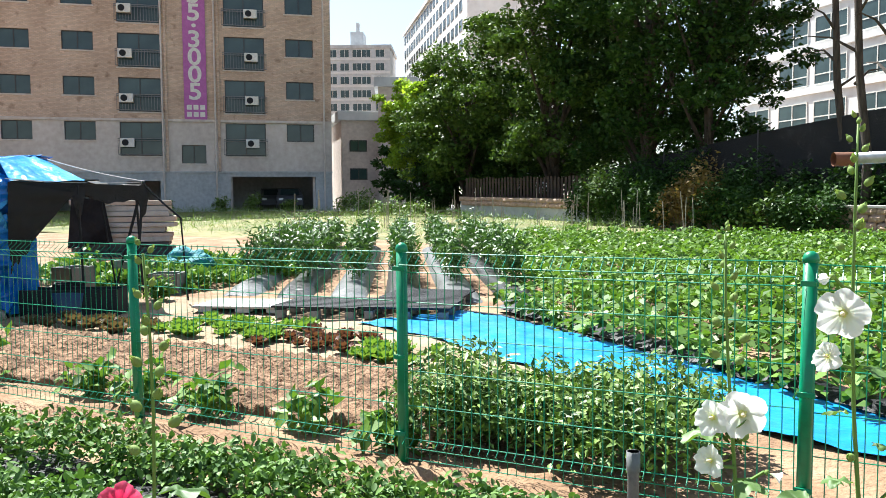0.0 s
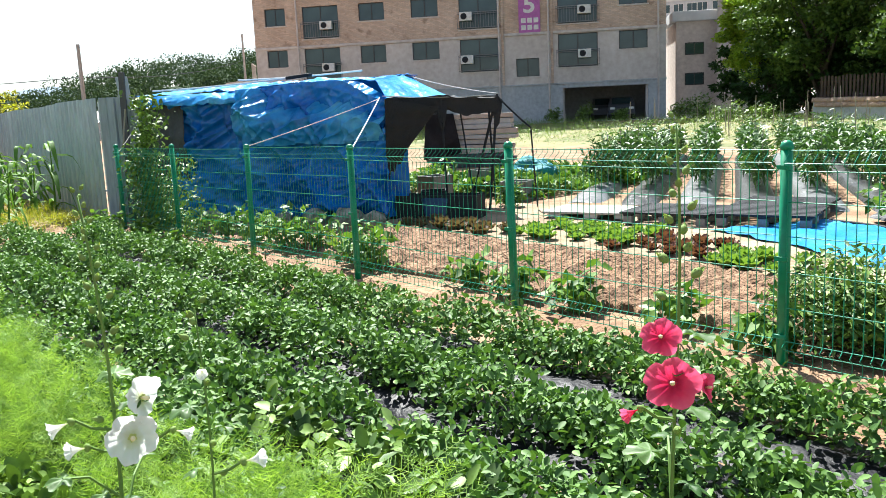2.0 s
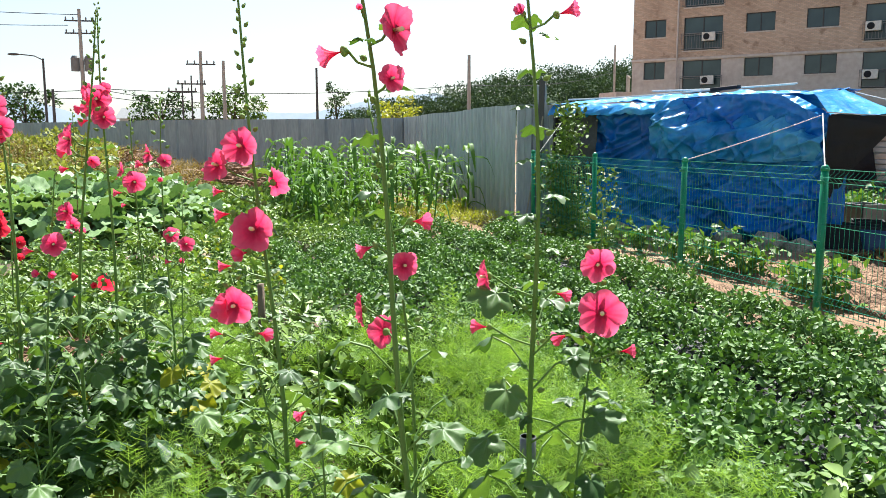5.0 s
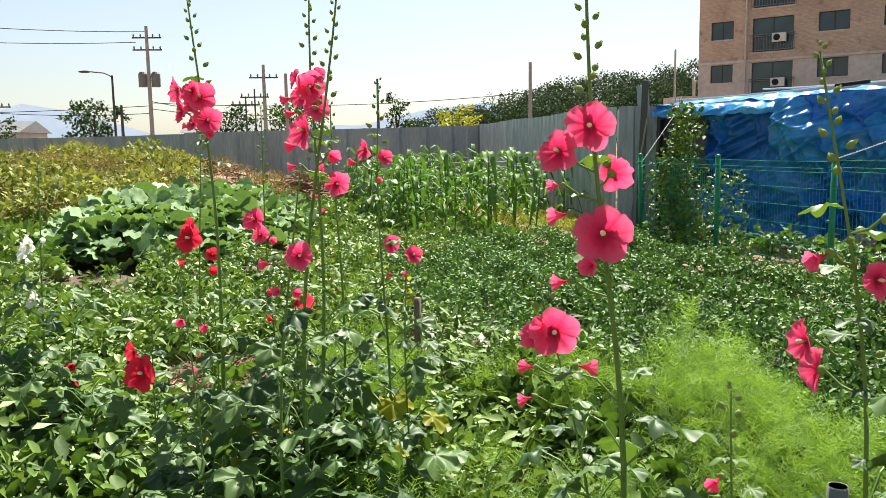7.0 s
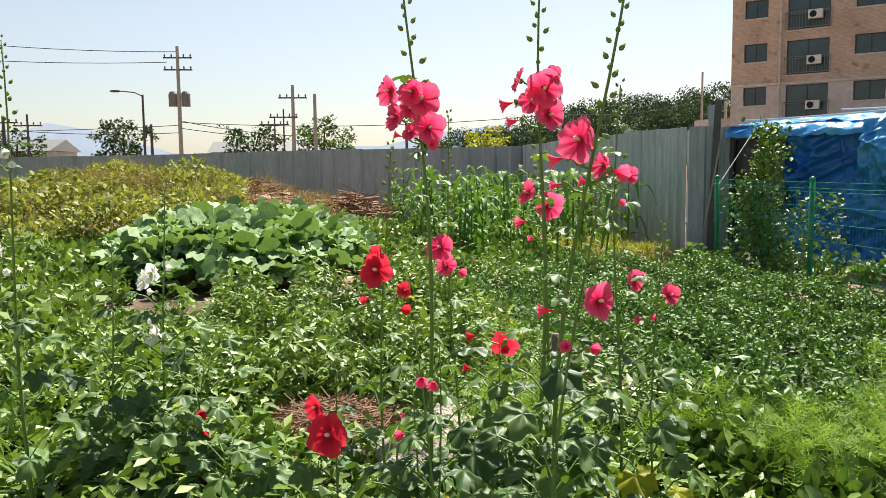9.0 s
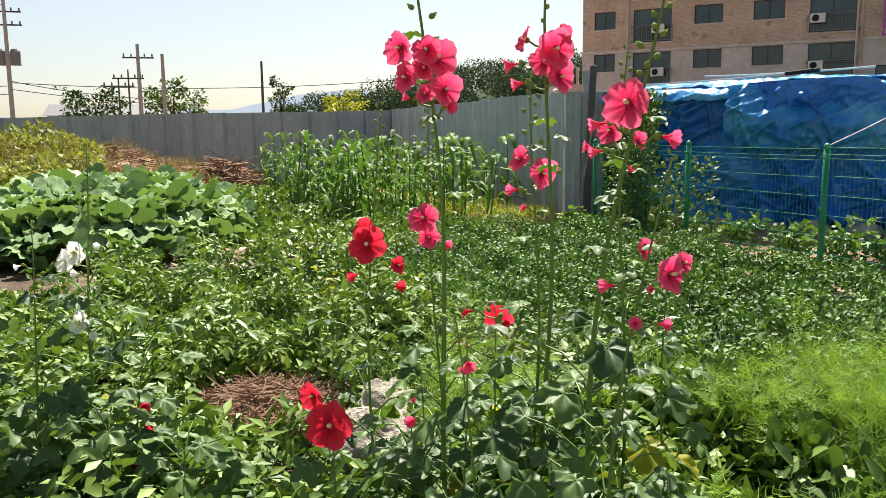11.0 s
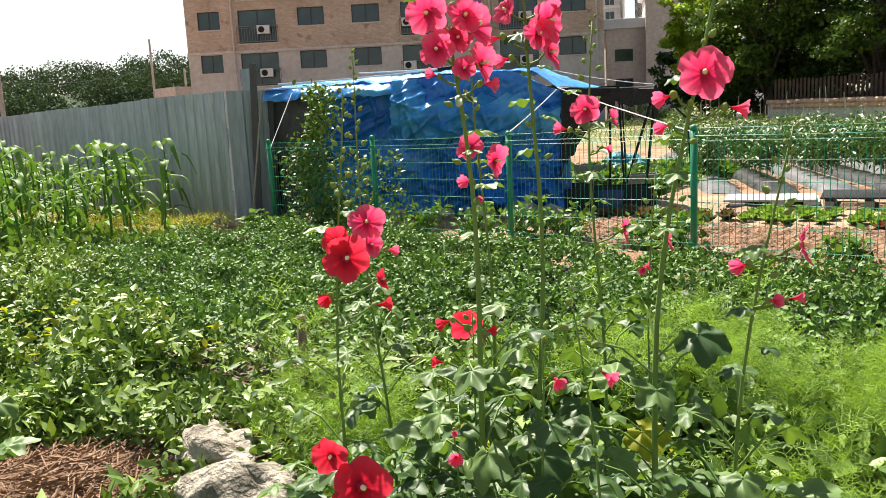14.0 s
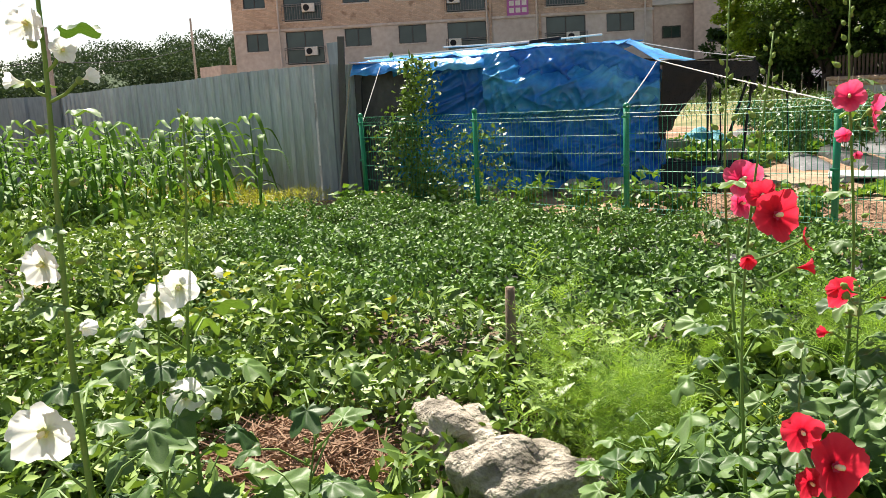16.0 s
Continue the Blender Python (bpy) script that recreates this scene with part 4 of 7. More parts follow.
o = part("netting", Geo().blob((0, 0, 0.2), (0.5, 0.34, 0.36), 33, 0.5, 4), surf("teal_netting", [(0.01, 0.13, 0.17), (0.03, 0.30, 0.36)], 6, 0.7, 0, 0.9, 30, 0.03), None, "", True)
o.matrix_basis = pose(-11.0, 10.6, land(-11, 10.6), 0, 0, 40)
tagged(o, "heap of teal garden netting beside the board stack", "netting")

# ---- brick apartment building ----
def build_brick_house():
    L, R = Vector((-51.1, 26.3)), Vector((-30.9, 44.1))
    d = (R - L).normalized()
    ang = math.degrees(math.atan2(d.y, d.x))
    h = thing("apartment_building", "brown brick apartment building over a grey open ground floor", "building", "", pose(L.x, L.y, 0.55, 0, 0, ang))
    W, D, Z0, FH = 26.95, 12.0, 0.55, 2.72
    top = 6.25 + 5 * FH + 0.9 - Z0
    BALUSTER = Geo().box((-0.012, -0.01, 0), (0.012, 0.01, 0.97)).mesh("bar", RAILGREY)
    small = [(0.8, 2.22), (7.25, 8.97), (10.75, 12.53), (24.05, 25.82)]
    big = [(3.4, 5.85), (13.9, 16.4), (20.22, 22.72)]
    floors = [6.25 + FH * k - Z0 for k in range(6)]
    # wall as a grid of cells, with holes for windows
    holes = []
    for zt in floors:
        holes += [(a, b, zt - 1.13, zt) for a, b in small] + [(a, b, zt - 2.08, zt) for a, b in big]
    holes.append((17.52, 19.0, 3.7 - Z0, 4.85 - Z0))
    holes.append((20.45, 25.86, 0.02, 2.85 - Z0))
    holes.append((9.2, 12.6, 0.02, 2.7 - Z0))
    holes.append((14.2, 16.2, 0.02, 2.6 - Z0))

    def wall_geo(z0, z1, t=0.25):
        us = sorted({0, W} | {u for q in holes for u in q[:2]})
        zs = sorted({z0, z1} | {z for q in holes for z in q[2:] if z0 < z < z1})
        return plate(us, zs, lambda u, z: not any(q[0] < u < q[1] and q[2] < z < q[3] for q in holes), 0.0, t)
    part("brick_wall", wall_geo(6.36 - Z0, top), BRICK, h, "brown brick wall")
    part("concrete_wall", wall_geo(3.16 - Z0, 6.36 - Z0), CONC, h, "pinkish grey concrete panels")
    part("plinth_wall", wall_geo(0.0, 3.16 - Z0), CONCDARK, h, "grey painted ground floor wall")
    part("string_course", Geo().box((-0.05, -0.09, 6.30 - Z0), (W + 0.05, -0.002, 6.46 - Z0), None, 0.015), CONC, h)
    part("string_course", Geo().box((-0.05, -0.06, 3.10 - Z0), (W + 0.05, -0.002, 3.20 - Z0), None, 0.015), CONCDARK, h)
    part("end_wall", Geo().box((W - 0.25, 0.25, 0), (W, D, top)), BRICK, h)
    part("end_wall", Geo().box((0, 0.25, 0), (0.25, D, top)), BRICK, h)
    part("back_wall", Geo().box((0.25, D - 0.25, 0), (W - 0.25, D, top)), BRICK, h)
    part("floor_slab", Geo().box((0.25, 0.25, 2.55), (W - 0.25, D - 0.25, 2.75)), CONCDARK, h)
    part("inner_wall", Geo().box((0.25, 2.6, 2.75), (W - 0.25, 2.75, top)), CONCDARK, h)
    part("inner_wall", Geo().box((0.25, 6.5, 0), (W - 0.25, 6.7, 2.55)), CONCDARK, h)
    part("roof", Geo().box((-0.1, -0.1, top + 0.002), (W + 0.1, D + 0.1, top + 0.25), None, 0.03), CONC, h)
    for u in (20.45, 25.72):
        part("pillar", Geo().box((u, 0.26, 0), (u + 0.14, 0.6, 2.3)), CONC, h)

    def window(u0, u1, zb, zt, y=0.12, split=2):
        w = thing("window", "", "")
        w.parent = h
        w.location = (u0, y, zb)
        a, b = u1 - u0, zt - zb
        f = 0.05
        g = frame_plate(a, b, f, [a * k / split for k in range(1, split)])
        part("frame", g, DARKFRAME, w)
        for k in range(split):
            part("pane", Geo().box((a * k / split + 0.03, 0.02 + 0.012 * (k % 2), f), (a * (k + 1) / split - 0.03, 0.03 + 0.012 * (k % 2), b - f)), PANE, w)
        part("sill", Geo().box((-0.08, -y - 0.05, -0.09), (a + 0.08, -0.002, -0.002), None, 0.01), CONC, w)
        return w
    for k, zt in enumerate(floors):
        for a, b in small:
            window(a, b, zt - 1.13, zt)
        for n, (a, b) in enumerate(big):
            window(a, b, zt - 2.08, zt)
            zb = zt - 2.02
            rail = part("balcony_rail", Geo().box((a - 0.12, -0.16, zt - 1.05), (b + 0.12, -0.12, zt - 1.01)), RAILGREY, h)
            for z in (zt - 1.16, zb):
                part("level_bar", Geo().box((a - 0.12, -0.16, z), (b + 0.12, -0.12, z + 0.04)), RAILGREY, rail)
            for i in range(17 if k > 0 else 2):
                x = a - 0.1 + (b - a + 0.2) * i / (16 if k > 0 else 1)
                part("bar", BALUSTER, None, rail).location = (x, -0.14, zb)
            ax = a + (0.05, 0.08, 1.45)[n] if k or n != 0 else a + 1.3
            ax = a + (1.25 if n != 1 else 0.05)
            unit = part("air_conditioner", Geo().box((ax, -0.36, zt - 1.56), (ax + 0.82, -0.04, zt - 1.02), None, 0.02), WHITEPLASTIC, h, "white air conditioner outdoor unit")
            fan = Geo()
            fan.tube([(ax + 0.29, -0.362, zt - 1.29), (ax + 0.29, -0.374, zt - 1.29)], [0.2, 0.2], 20)
            part("fan_grille", fan, BLACKPLASTIC, unit)
    window(17.52, 19.0, 3.7 - Z0, 4.85 - Z0)
    for u, w in ((16.6, 0.16), (19.75, 0.16)):
        part("pilaster", Geo().box((u, -0.12, 3.2 - Z0), (u + w, -0.002, top - 0.01), None, 0.02), BRICK, h)
    for u in (3.05, 16.45, 19.62, 26.45):
        part("downpipe", Geo().tube([(u, -0.2, 0), (u, -0.2, top - 0.2)], 0.06, 8), CONC, h)
    # banner with a number
    bn = part("banner", Geo().box((17.75, -0.08, 6.45 - Z0), (19.12, -0.06, top - 0.6), None, 0.004), BANNER, h, "violet banner with white figures running down")
    for k, ch in enumerate("5003·55"):
        cu = bpy.data.curves.new("figure", "FONT")
        cu.body, cu.size, cu.align_x, cu.align_y = ch, 1.45, "CENTER", "CENTER"
        cu.extrude = 0.006
        cu.offset = 0.03
        ob = new("figure_curve", cu)
        dg = bpy.context.evaluated_depsgraph_get()
        me = bpy.data.meshes.new_from_object(ob.evaluated_get(dg))
        bpy.data.objects.remove(ob)
        me.materials.clear()
        me.materials.append(WHITEPLASTIC)
        fo = part("figure", me, None, bn)
        z = 8.15 - Z0 + (k * 1.08 if k < 4 else (k * 1.08 - 0.5 if k > 4 else 4 * 1.08 - 0.25))
        fo.matrix_basis = pose(18.43, -0.09, z, 90, 0, 0) @ Matrix.Diagonal((1.15, 1, 1, 1))
    for j in range(2):
        for i in range(3):
            part("letter_bar", Geo().box((17.9 + i * 0.4, -0.09, 6.62 - Z0 + j * 0.44), (18.2 + i * 0.4, -0.082, 6.92 - Z0 + j * 0.44)), WHITEPLASTIC, bn)
    # dark interior things in the car port
    return h


build_brick_house()


def build_car(name, label, paint, m):
    c = thing(name, label, "car", "cars by the building", m)
    prof = [(-2.1, 0.35), (-2.15, 0.75), (-1.9, 0.95), (-1.45, 1.0), (-0.95, 1.42), (0.2, 1.5), (1.2, 1.42), (1.75, 1.0), (2.05, 0.9), (2.1, 0.4)]
    g = Geo()
    n = len(prof)
    for y, k in ((-0.82, 0.9), (-0.86, 1.0), (0.86, 1.0), (0.82, 0.9)):
        pass
    vs = [(x, -0.84 + (0.14 if z > 1.1 else 0), z) for x, z in prof] + [(x, 0.84 - (0.14 if z > 1.1 else 0), z) for x, z in prof]
    fs = [tuple(range(n)), tuple(range(2 * n - 1, n - 1, -1))] + [(i, n + i, n + (i + 1) % n, (i + 1) % n) for i in range(n)]
    g.add(vs, fs)
    part("body", g, paint, c)
    for s in (-1, 1):
        gl = Geo().add([(-1.3, s * 0.80, 1.02), (-0.9, s * 0.715, 1.36), (1.1, s * 0.715, 1.36), (1.5, s * 0.80, 1.02)], [(0, 1, 2, 3)])
        o = part("side_glass", gl, PANE, c)
        o.location = (0, s * 0.03, 0)
    part("windscreen", Geo().add([(-1.46, -0.62, 1.03), (-1.46, 0.62, 1.03), (-1.0, 0.58, 1.40), (-1.0, -0.58, 1.40)], [(0, 1, 2, 3)]), PANE, c).location = (-0.03, 0, 0.01)
    for x in (-1.35, 1.35):
        for s in (-0.8, 0.8):
            w = part("wheel", Geo().tube([(x, s - 0.1, 0.32), (x, s + 0.1, 0.32)], 0.32, 16), RUBBER, c)
            part("rim", Geo().tube([(x, s + (0.101 if s > 0 else -0.115), 0.32), (x, s + (0.115 if s > 0 else -0.101), 0.32)], 0.19, 12), GALV, w)
    for s in (-0.6, 0.6):
        part("headlight", Geo().box((-2.16, s - 0.15, 0.68), (-2.1, s + 0.15, 0.82), None, 0.02), WHITEPLASTIC, c)
    return c


build_car("parked_car", "beige hatchback parked on the pale yard", CARPAINT, pose(-35.6, 62.6, 0.69, 0, 0, 10))
build_car("parked_car", "dark car in the open ground floor", DARKPOLE, pose(-34.6, 44.3, 0.66, 0, 0, 130))
build_car("parked_car", "dark car under the building", DARKPOLE, pose(-36.8, 45.2, 0.66, 0, 0, 132))


# ---- annex behind ----
def simple_block(name, label, m, w, dep, hgt, wall, cols, floors, z1, fh, ww, wh, roofbox=False, side_cols=0, bands=False, balcony=False):
    """A block of flats: walls, roof, every window with frame and pane on the front and one side."""
    b = thing(name, label, "building", "", m)
    part("wall", Geo().box((0, 0.0, 0), (w, dep, hgt), None), wall, b)
    part("roof", Geo().box((-0.3, -0.3, hgt + 0.002), (w + 0.3, dep + 0.3, hgt + 0.7), None, 0.05), GREYWALL, b)
    if roofbox:
        rb = part("roof_house", Geo().box((w * 0.35, dep * 0.3, hgt + 0.7), (w * 0.55, dep * 0.7, hgt + 4.2), None, 0.05), GREYWALL, b)
        part("chimney", Geo().box((w * 0.42, dep * 0.45, hgt + 4.2), (w * 0.47, dep * 0.55, hgt + 6.5), None, 0.05), GREYWALL, rb)
    wm = frame_plate(ww, wh, 0.08, [ww / 2], [wh * 0.39] if balcony else [], -0.05, 0.0, 0.04)
    fm = wm.mesh("frame", WHITEPLASTIC if bands else DARKFRAME)
    pm = Geo().box((0.08, -0.02, 0.08), (ww - 0.08, -0.004, wh - 0.08)).mesh("pane", PANE)

    def put(mx):
        f = part("window", fm, None, b)
        f.matrix_basis = mx
        part("pane", pm, None, f)
    for k in range(floors):
        for c in cols:
            put(pose(c, -0.003, z1 + k * fh))
        for s in range(side_cols):
            put(pose(-0.003, dep - (s + 0.5) * dep / side_cols + ww / 2, z1 + k * fh, 0, 0, -90))
    if bands:
        for k in range(floors):
            part("band", Geo().box((-0.02, -0.14, z1 + k * fh - 0.55), (w + 0.02, -0.004, z1 + k * fh - 0.12)), WHITEWALL, b)
    return b


simple_block("annex_building", "low pinkish rendered annex beside the brick building", pose(-34.2, 50.2, 0.6, 0, 0, 41), 3.6, 8, 6.6, PINKWALL, [0.6], 2, 2.2, 2.1, 1.3, 0.85)
simple_block("stair_tower", "pinkish rendered stair tower with small windows", pose(-31.6, 51.2, 0.6, 0, 0, 30), 2.7, 6, 9.0, PINKWALL, [0.9], 2, 1.5, 2.3, 1.2, 0.9)
simple_block("apartment_tower", "distant white apartment tower with grey window bands", pose(-96.5, 137.4, 0.6, 0, 0, 25.5), 13.2, 14, 31.0, GREYWALL, [0.5, 3.0, 5.5, 7.4, 10.2], 11, 2.2, 2.7, 1.9, 1.6, True, 0, True)
simple_block("apartment_slab", "long white apartment block with rows of windows", pose(-85.5, 150.5, 0.6, 0, 0, -52.5), 62, 12, 34.5, WHITEWALL, [1 + 3.1 * i for i in range(19)], 12, 2.2, 2.75, 2.0, 1.6, True, 0, False)
simple_block("apartment_block", "tall white apartment building with glazed balconies", pose(-8.2, 66.2, 0.6, 0, 0, -48), 22, 12, 30, WHITEWALL, [0.6, 4.6, 8.2, 12.2, 16.4], 10, 2.6, 2.8, 3.0, 1.75, False, 0, True, True)


# ---- trees ----
def crown_points(lobes, n, rng, shell=0.55):
    tot = sum(r[0] * r[1] for _, r in lobes)
    out = []
    for c, r in lobes:
        k = int(n * r[0] * r[1] / tot)
        v = rng.normal(size=(k, 3))
        v /= np.linalg.norm(v, axis=1)[:, None]
        rad = shell + (1 - shell) * rng.random(k) ** 0.6
        rad *= 1 + 0.18 * np.sin(v[:, 0] * 7 + c[0]) * np.cos(v[:, 1] * 6 + c[1]) + 0.1 * np.sin(v[:, 2] * 11 + c[2] * 3)
        p = np.array(c) + v * rad[:, None] * np.array(r)
        out.append(p)
    return np.vstack(out)


def tree(name, label, x, y, height, spread, mat, n=9000, leaf=0.3, trunk=0.22, low=0.25, seed=1, group="", lobes=9, flat=0.75, bend=0.0):
    rng = np.random.default_rng(seed)
    z = land(x, y)
    t = thing(name, label, "tree", group, pose(x, y, z))
    g = Geo()
    top = Vector((bend, 0.1 * bend, height * 0.72))
    g.tube([(0, 0, -0.3), (0.05, 0.02, height * 0.12), tuple(top * 0.5), tuple(top)], [trunk * 1.25, trunk, trunk * 0.7, trunk * 0.2], 9)
    ls = []
    for k in range(lobes):
        a = k * 2.399 + rng.uniform(-0.4, 0.4)
        zz = height * (low + (0.93 - low) * (k + 0.5) / lobes)
        prof = math.sin(math.pi * min(0.97, max(0.12, (zz / height - low * 0.7) / (1.02 - low * 0.7)))) ** 0.7
        rr = spread * 0.6 * prof
        c = Vector((math.cos(a) * rr + bend * zz / height, math.sin(a) * rr, zz))
        r = spread * 0.34 * (0.6 + 0.4 * prof)
        s = max(0.12, zz / height - 0.22)
        g.tube([tuple(top * min(1, s)), tuple((c + top * s) * 0.5 + Vector((0, 0, 0.15))), tuple(c)], [trunk * 0.45, trunk * 0.28, trunk * 0.08], 6)
        ls.append((tuple(c), (r, r, r * flat)))
        for j in range(7):
            d = Vector((math.cos(a + rng.normal(0, 0.9)), math.sin(a + rng.normal(0, 0.9)), rng.normal(0.1, 0.5)))
            q = c + d * r * rng.uniform(0.7, 1.25)
            w = r * rng.uniform(0.28, 0.5)
            ls.append((tuple(q), (w * 1.25, w * 1.25, w * 0.6)))
    ls.append(((bend, 0, height * 0.58), (spread * 0.5, spread * 0.5, height * 0.28)))
    part("trunk", g, BARK, t, "", True)
    P = crown_points(ls, int(n * 0.62), rng)
    part("crown", leaves("crown", P, rng.uniform(0.55, 1.2, len(P)) * leaf * 1.03, TREELEAF, mat, 0.6), None, t)
    return t


TG = "trees on the east bank"
tree("zelkova_tree", "light green broadleaf tree at the edge of the grove", -21.7, 40.0, 7.6, 2.7, L_TREELT, 40000, 0.20, 0.2, 0.32, 3, TG, 12)
tree("zelkova_tree", "tall dense green broadleaf tree", -18.0, 37.6, 9.4, 3.5, L_TREEMID, 44000, 0.21, 0.25, 0.14, 4, TG, 14)
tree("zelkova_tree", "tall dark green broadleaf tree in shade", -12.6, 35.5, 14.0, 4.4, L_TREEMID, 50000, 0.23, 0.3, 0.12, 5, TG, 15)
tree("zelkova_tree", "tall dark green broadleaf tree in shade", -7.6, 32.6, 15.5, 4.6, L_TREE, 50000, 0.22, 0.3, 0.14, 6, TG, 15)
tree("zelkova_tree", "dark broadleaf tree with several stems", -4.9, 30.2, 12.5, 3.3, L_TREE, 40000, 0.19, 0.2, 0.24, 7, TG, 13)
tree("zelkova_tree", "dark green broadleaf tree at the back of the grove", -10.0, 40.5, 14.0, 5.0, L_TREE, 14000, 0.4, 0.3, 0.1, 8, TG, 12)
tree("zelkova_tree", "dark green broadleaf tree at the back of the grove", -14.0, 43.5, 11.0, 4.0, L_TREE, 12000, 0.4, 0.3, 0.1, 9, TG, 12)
tree("zelkova_tree", "dark broadleaf tree standing out of sight to the east", 5.5, 27.0, 11.0, 4.0, L_TREE, 9000, 0.4, 0.25, 0.3, 10, TG, 10)
for k, (x, y, bx, hh) in enumerate(((-0.46, 26.5, -0.5, 12), (0.12, 24.5, -0.5, 12), (0.72, 22.6, -0.25, 11))):
    t = thing("pine_trunk", "bare dark slanting pine trunk", "tree", "bare trunks on the east bank", pose(x, y, land(x, y)))
    part("trunk", Geo().tube([(0, 0, -0.2), (0.05, 0, 2.2), (bx * 0.4, 0, 4.5), (bx * 1.0 + 0.2, 0, 7), (bx * 1.1, 0.2, hh)], [0.14, 0.12, 0.105, 0.09, 0.04], 9), BARK, t, "", True)
    for j in range(5):
        a, zz = j * 2.1 + k, 4.2 + j * 0.9
        part("limb", Geo().tube([(bx * 0.6, 0, zz), (bx * 0.6 + 0.6 * math.cos(a), 0.6 * math.sin(a), zz + 0.4), (bx * 0.6 + 1.2 * math.cos(a), 1.2 * math.sin(a), zz + 0.5)], [0.05, 0.03, 0.012], 5), BARK, t)

# added trees: their dark mass stands in for the shade under the crowns
tree("zelkova_tree", "dark green understorey tree added as the shade below the grove", -19.5, 39.5, 4.2, 2.6, L_TREE, 7000, 0.26, 0.1, 0.05, 41, TG, 9)
tree("zelkova_tree", "dark green understorey tree added as the shade below the grove", -15.0, 38.0, 4.5, 2.8, L_TREE, 7000, 0.26, 0.1, 0.05, 42, TG, 9)
for x, y, h, sp, sd in ((-21.5, 43.5, 6.0, 3.0, 45), (-17.5, 41.5, 6.5, 3.2, 46), (-25.0, 45.5, 5.0, 2.6, 47)):
    tree("zelkova_tree", "dark green understorey tree added as the shade below the grove", x, y, h, sp, L_TREE, 11000, 0.30, 0.12, 0.02, sd, TG, 10)
# bushes before the net on the bank
rng = np.random.default_rng(11)


def bush(name, label, x, y, r, h, mat, n, leaf, seed, group="", shape=OVATE, category="bush"):
    rg = np.random.default_rng(seed)
    b = thing(name, label, category, group, pose(x, y, land(x, y)))
    ls = [((math.cos(k * 2.4) * r * 0.5, math.sin(k * 2.4) * r * 0.5, h * (0.35 + 0.12 * (k % 4))), (r * 0.55, r * 0.55, h * 0.38)) for k in range(6)]
    P = crown_points(ls, n, rg, 0.3)
    P = P[P[:, 2] > 0.01]
    g = Geo()
    for k in range(6):
        c = ls[k][0]
        g.tube([(0.03 * k - 0.08, 0, 0), (c[0] * 0.5, c[1] * 0.5, c[2] * 0.6), c], [0.012, 0.008, 0.003], 4)
    part("stem", g, L_STEM, b)
    part("foliage", leaves("foliage", P, rg.uniform(0.6, 1.3, len(P)) * leaf, shape, mat, 0.55), None, b)
    return b


# dark tree leaves put the grove's missing shadow into the shrub colour
for k in range(12):
    u = k / 14
    x = -9.0 + 10.2 * u
    y = 29.0 - 6.6 * u
    bush("bank_shrub", ("shrub with the bank's shade put into its dark green", "dry reddish brown shrub on the bank")[k in (5, 6, 12)], x + rng.uniform(-0.2, 0.2), y, rng.uniform(0.6, 0.95), rng.uniform(1.3, 2.3), L_DRY if k in (5, 6, 12) else L_TREEMID if k % 4 == 1 else L_TREE, 1500, 0.14, 100 + k, "shrubs on the east bank")


# tall shrubs with the same leaf colour, darkened for shade
for k in range(9):
    u = k / 8
    bush("bank_shrub", "tall shrub against the net, its green darkened for shade", -7.5 + 9.0 * u + rng.uniform(-0.3, 0.3), 29.9 - 5.6 * u, rng.uniform(0.8, 1.1), rng.uniform(2.0, 3.0), L_TREE, 1700, 0.15, 150 + k, "shrubs on the east bank")


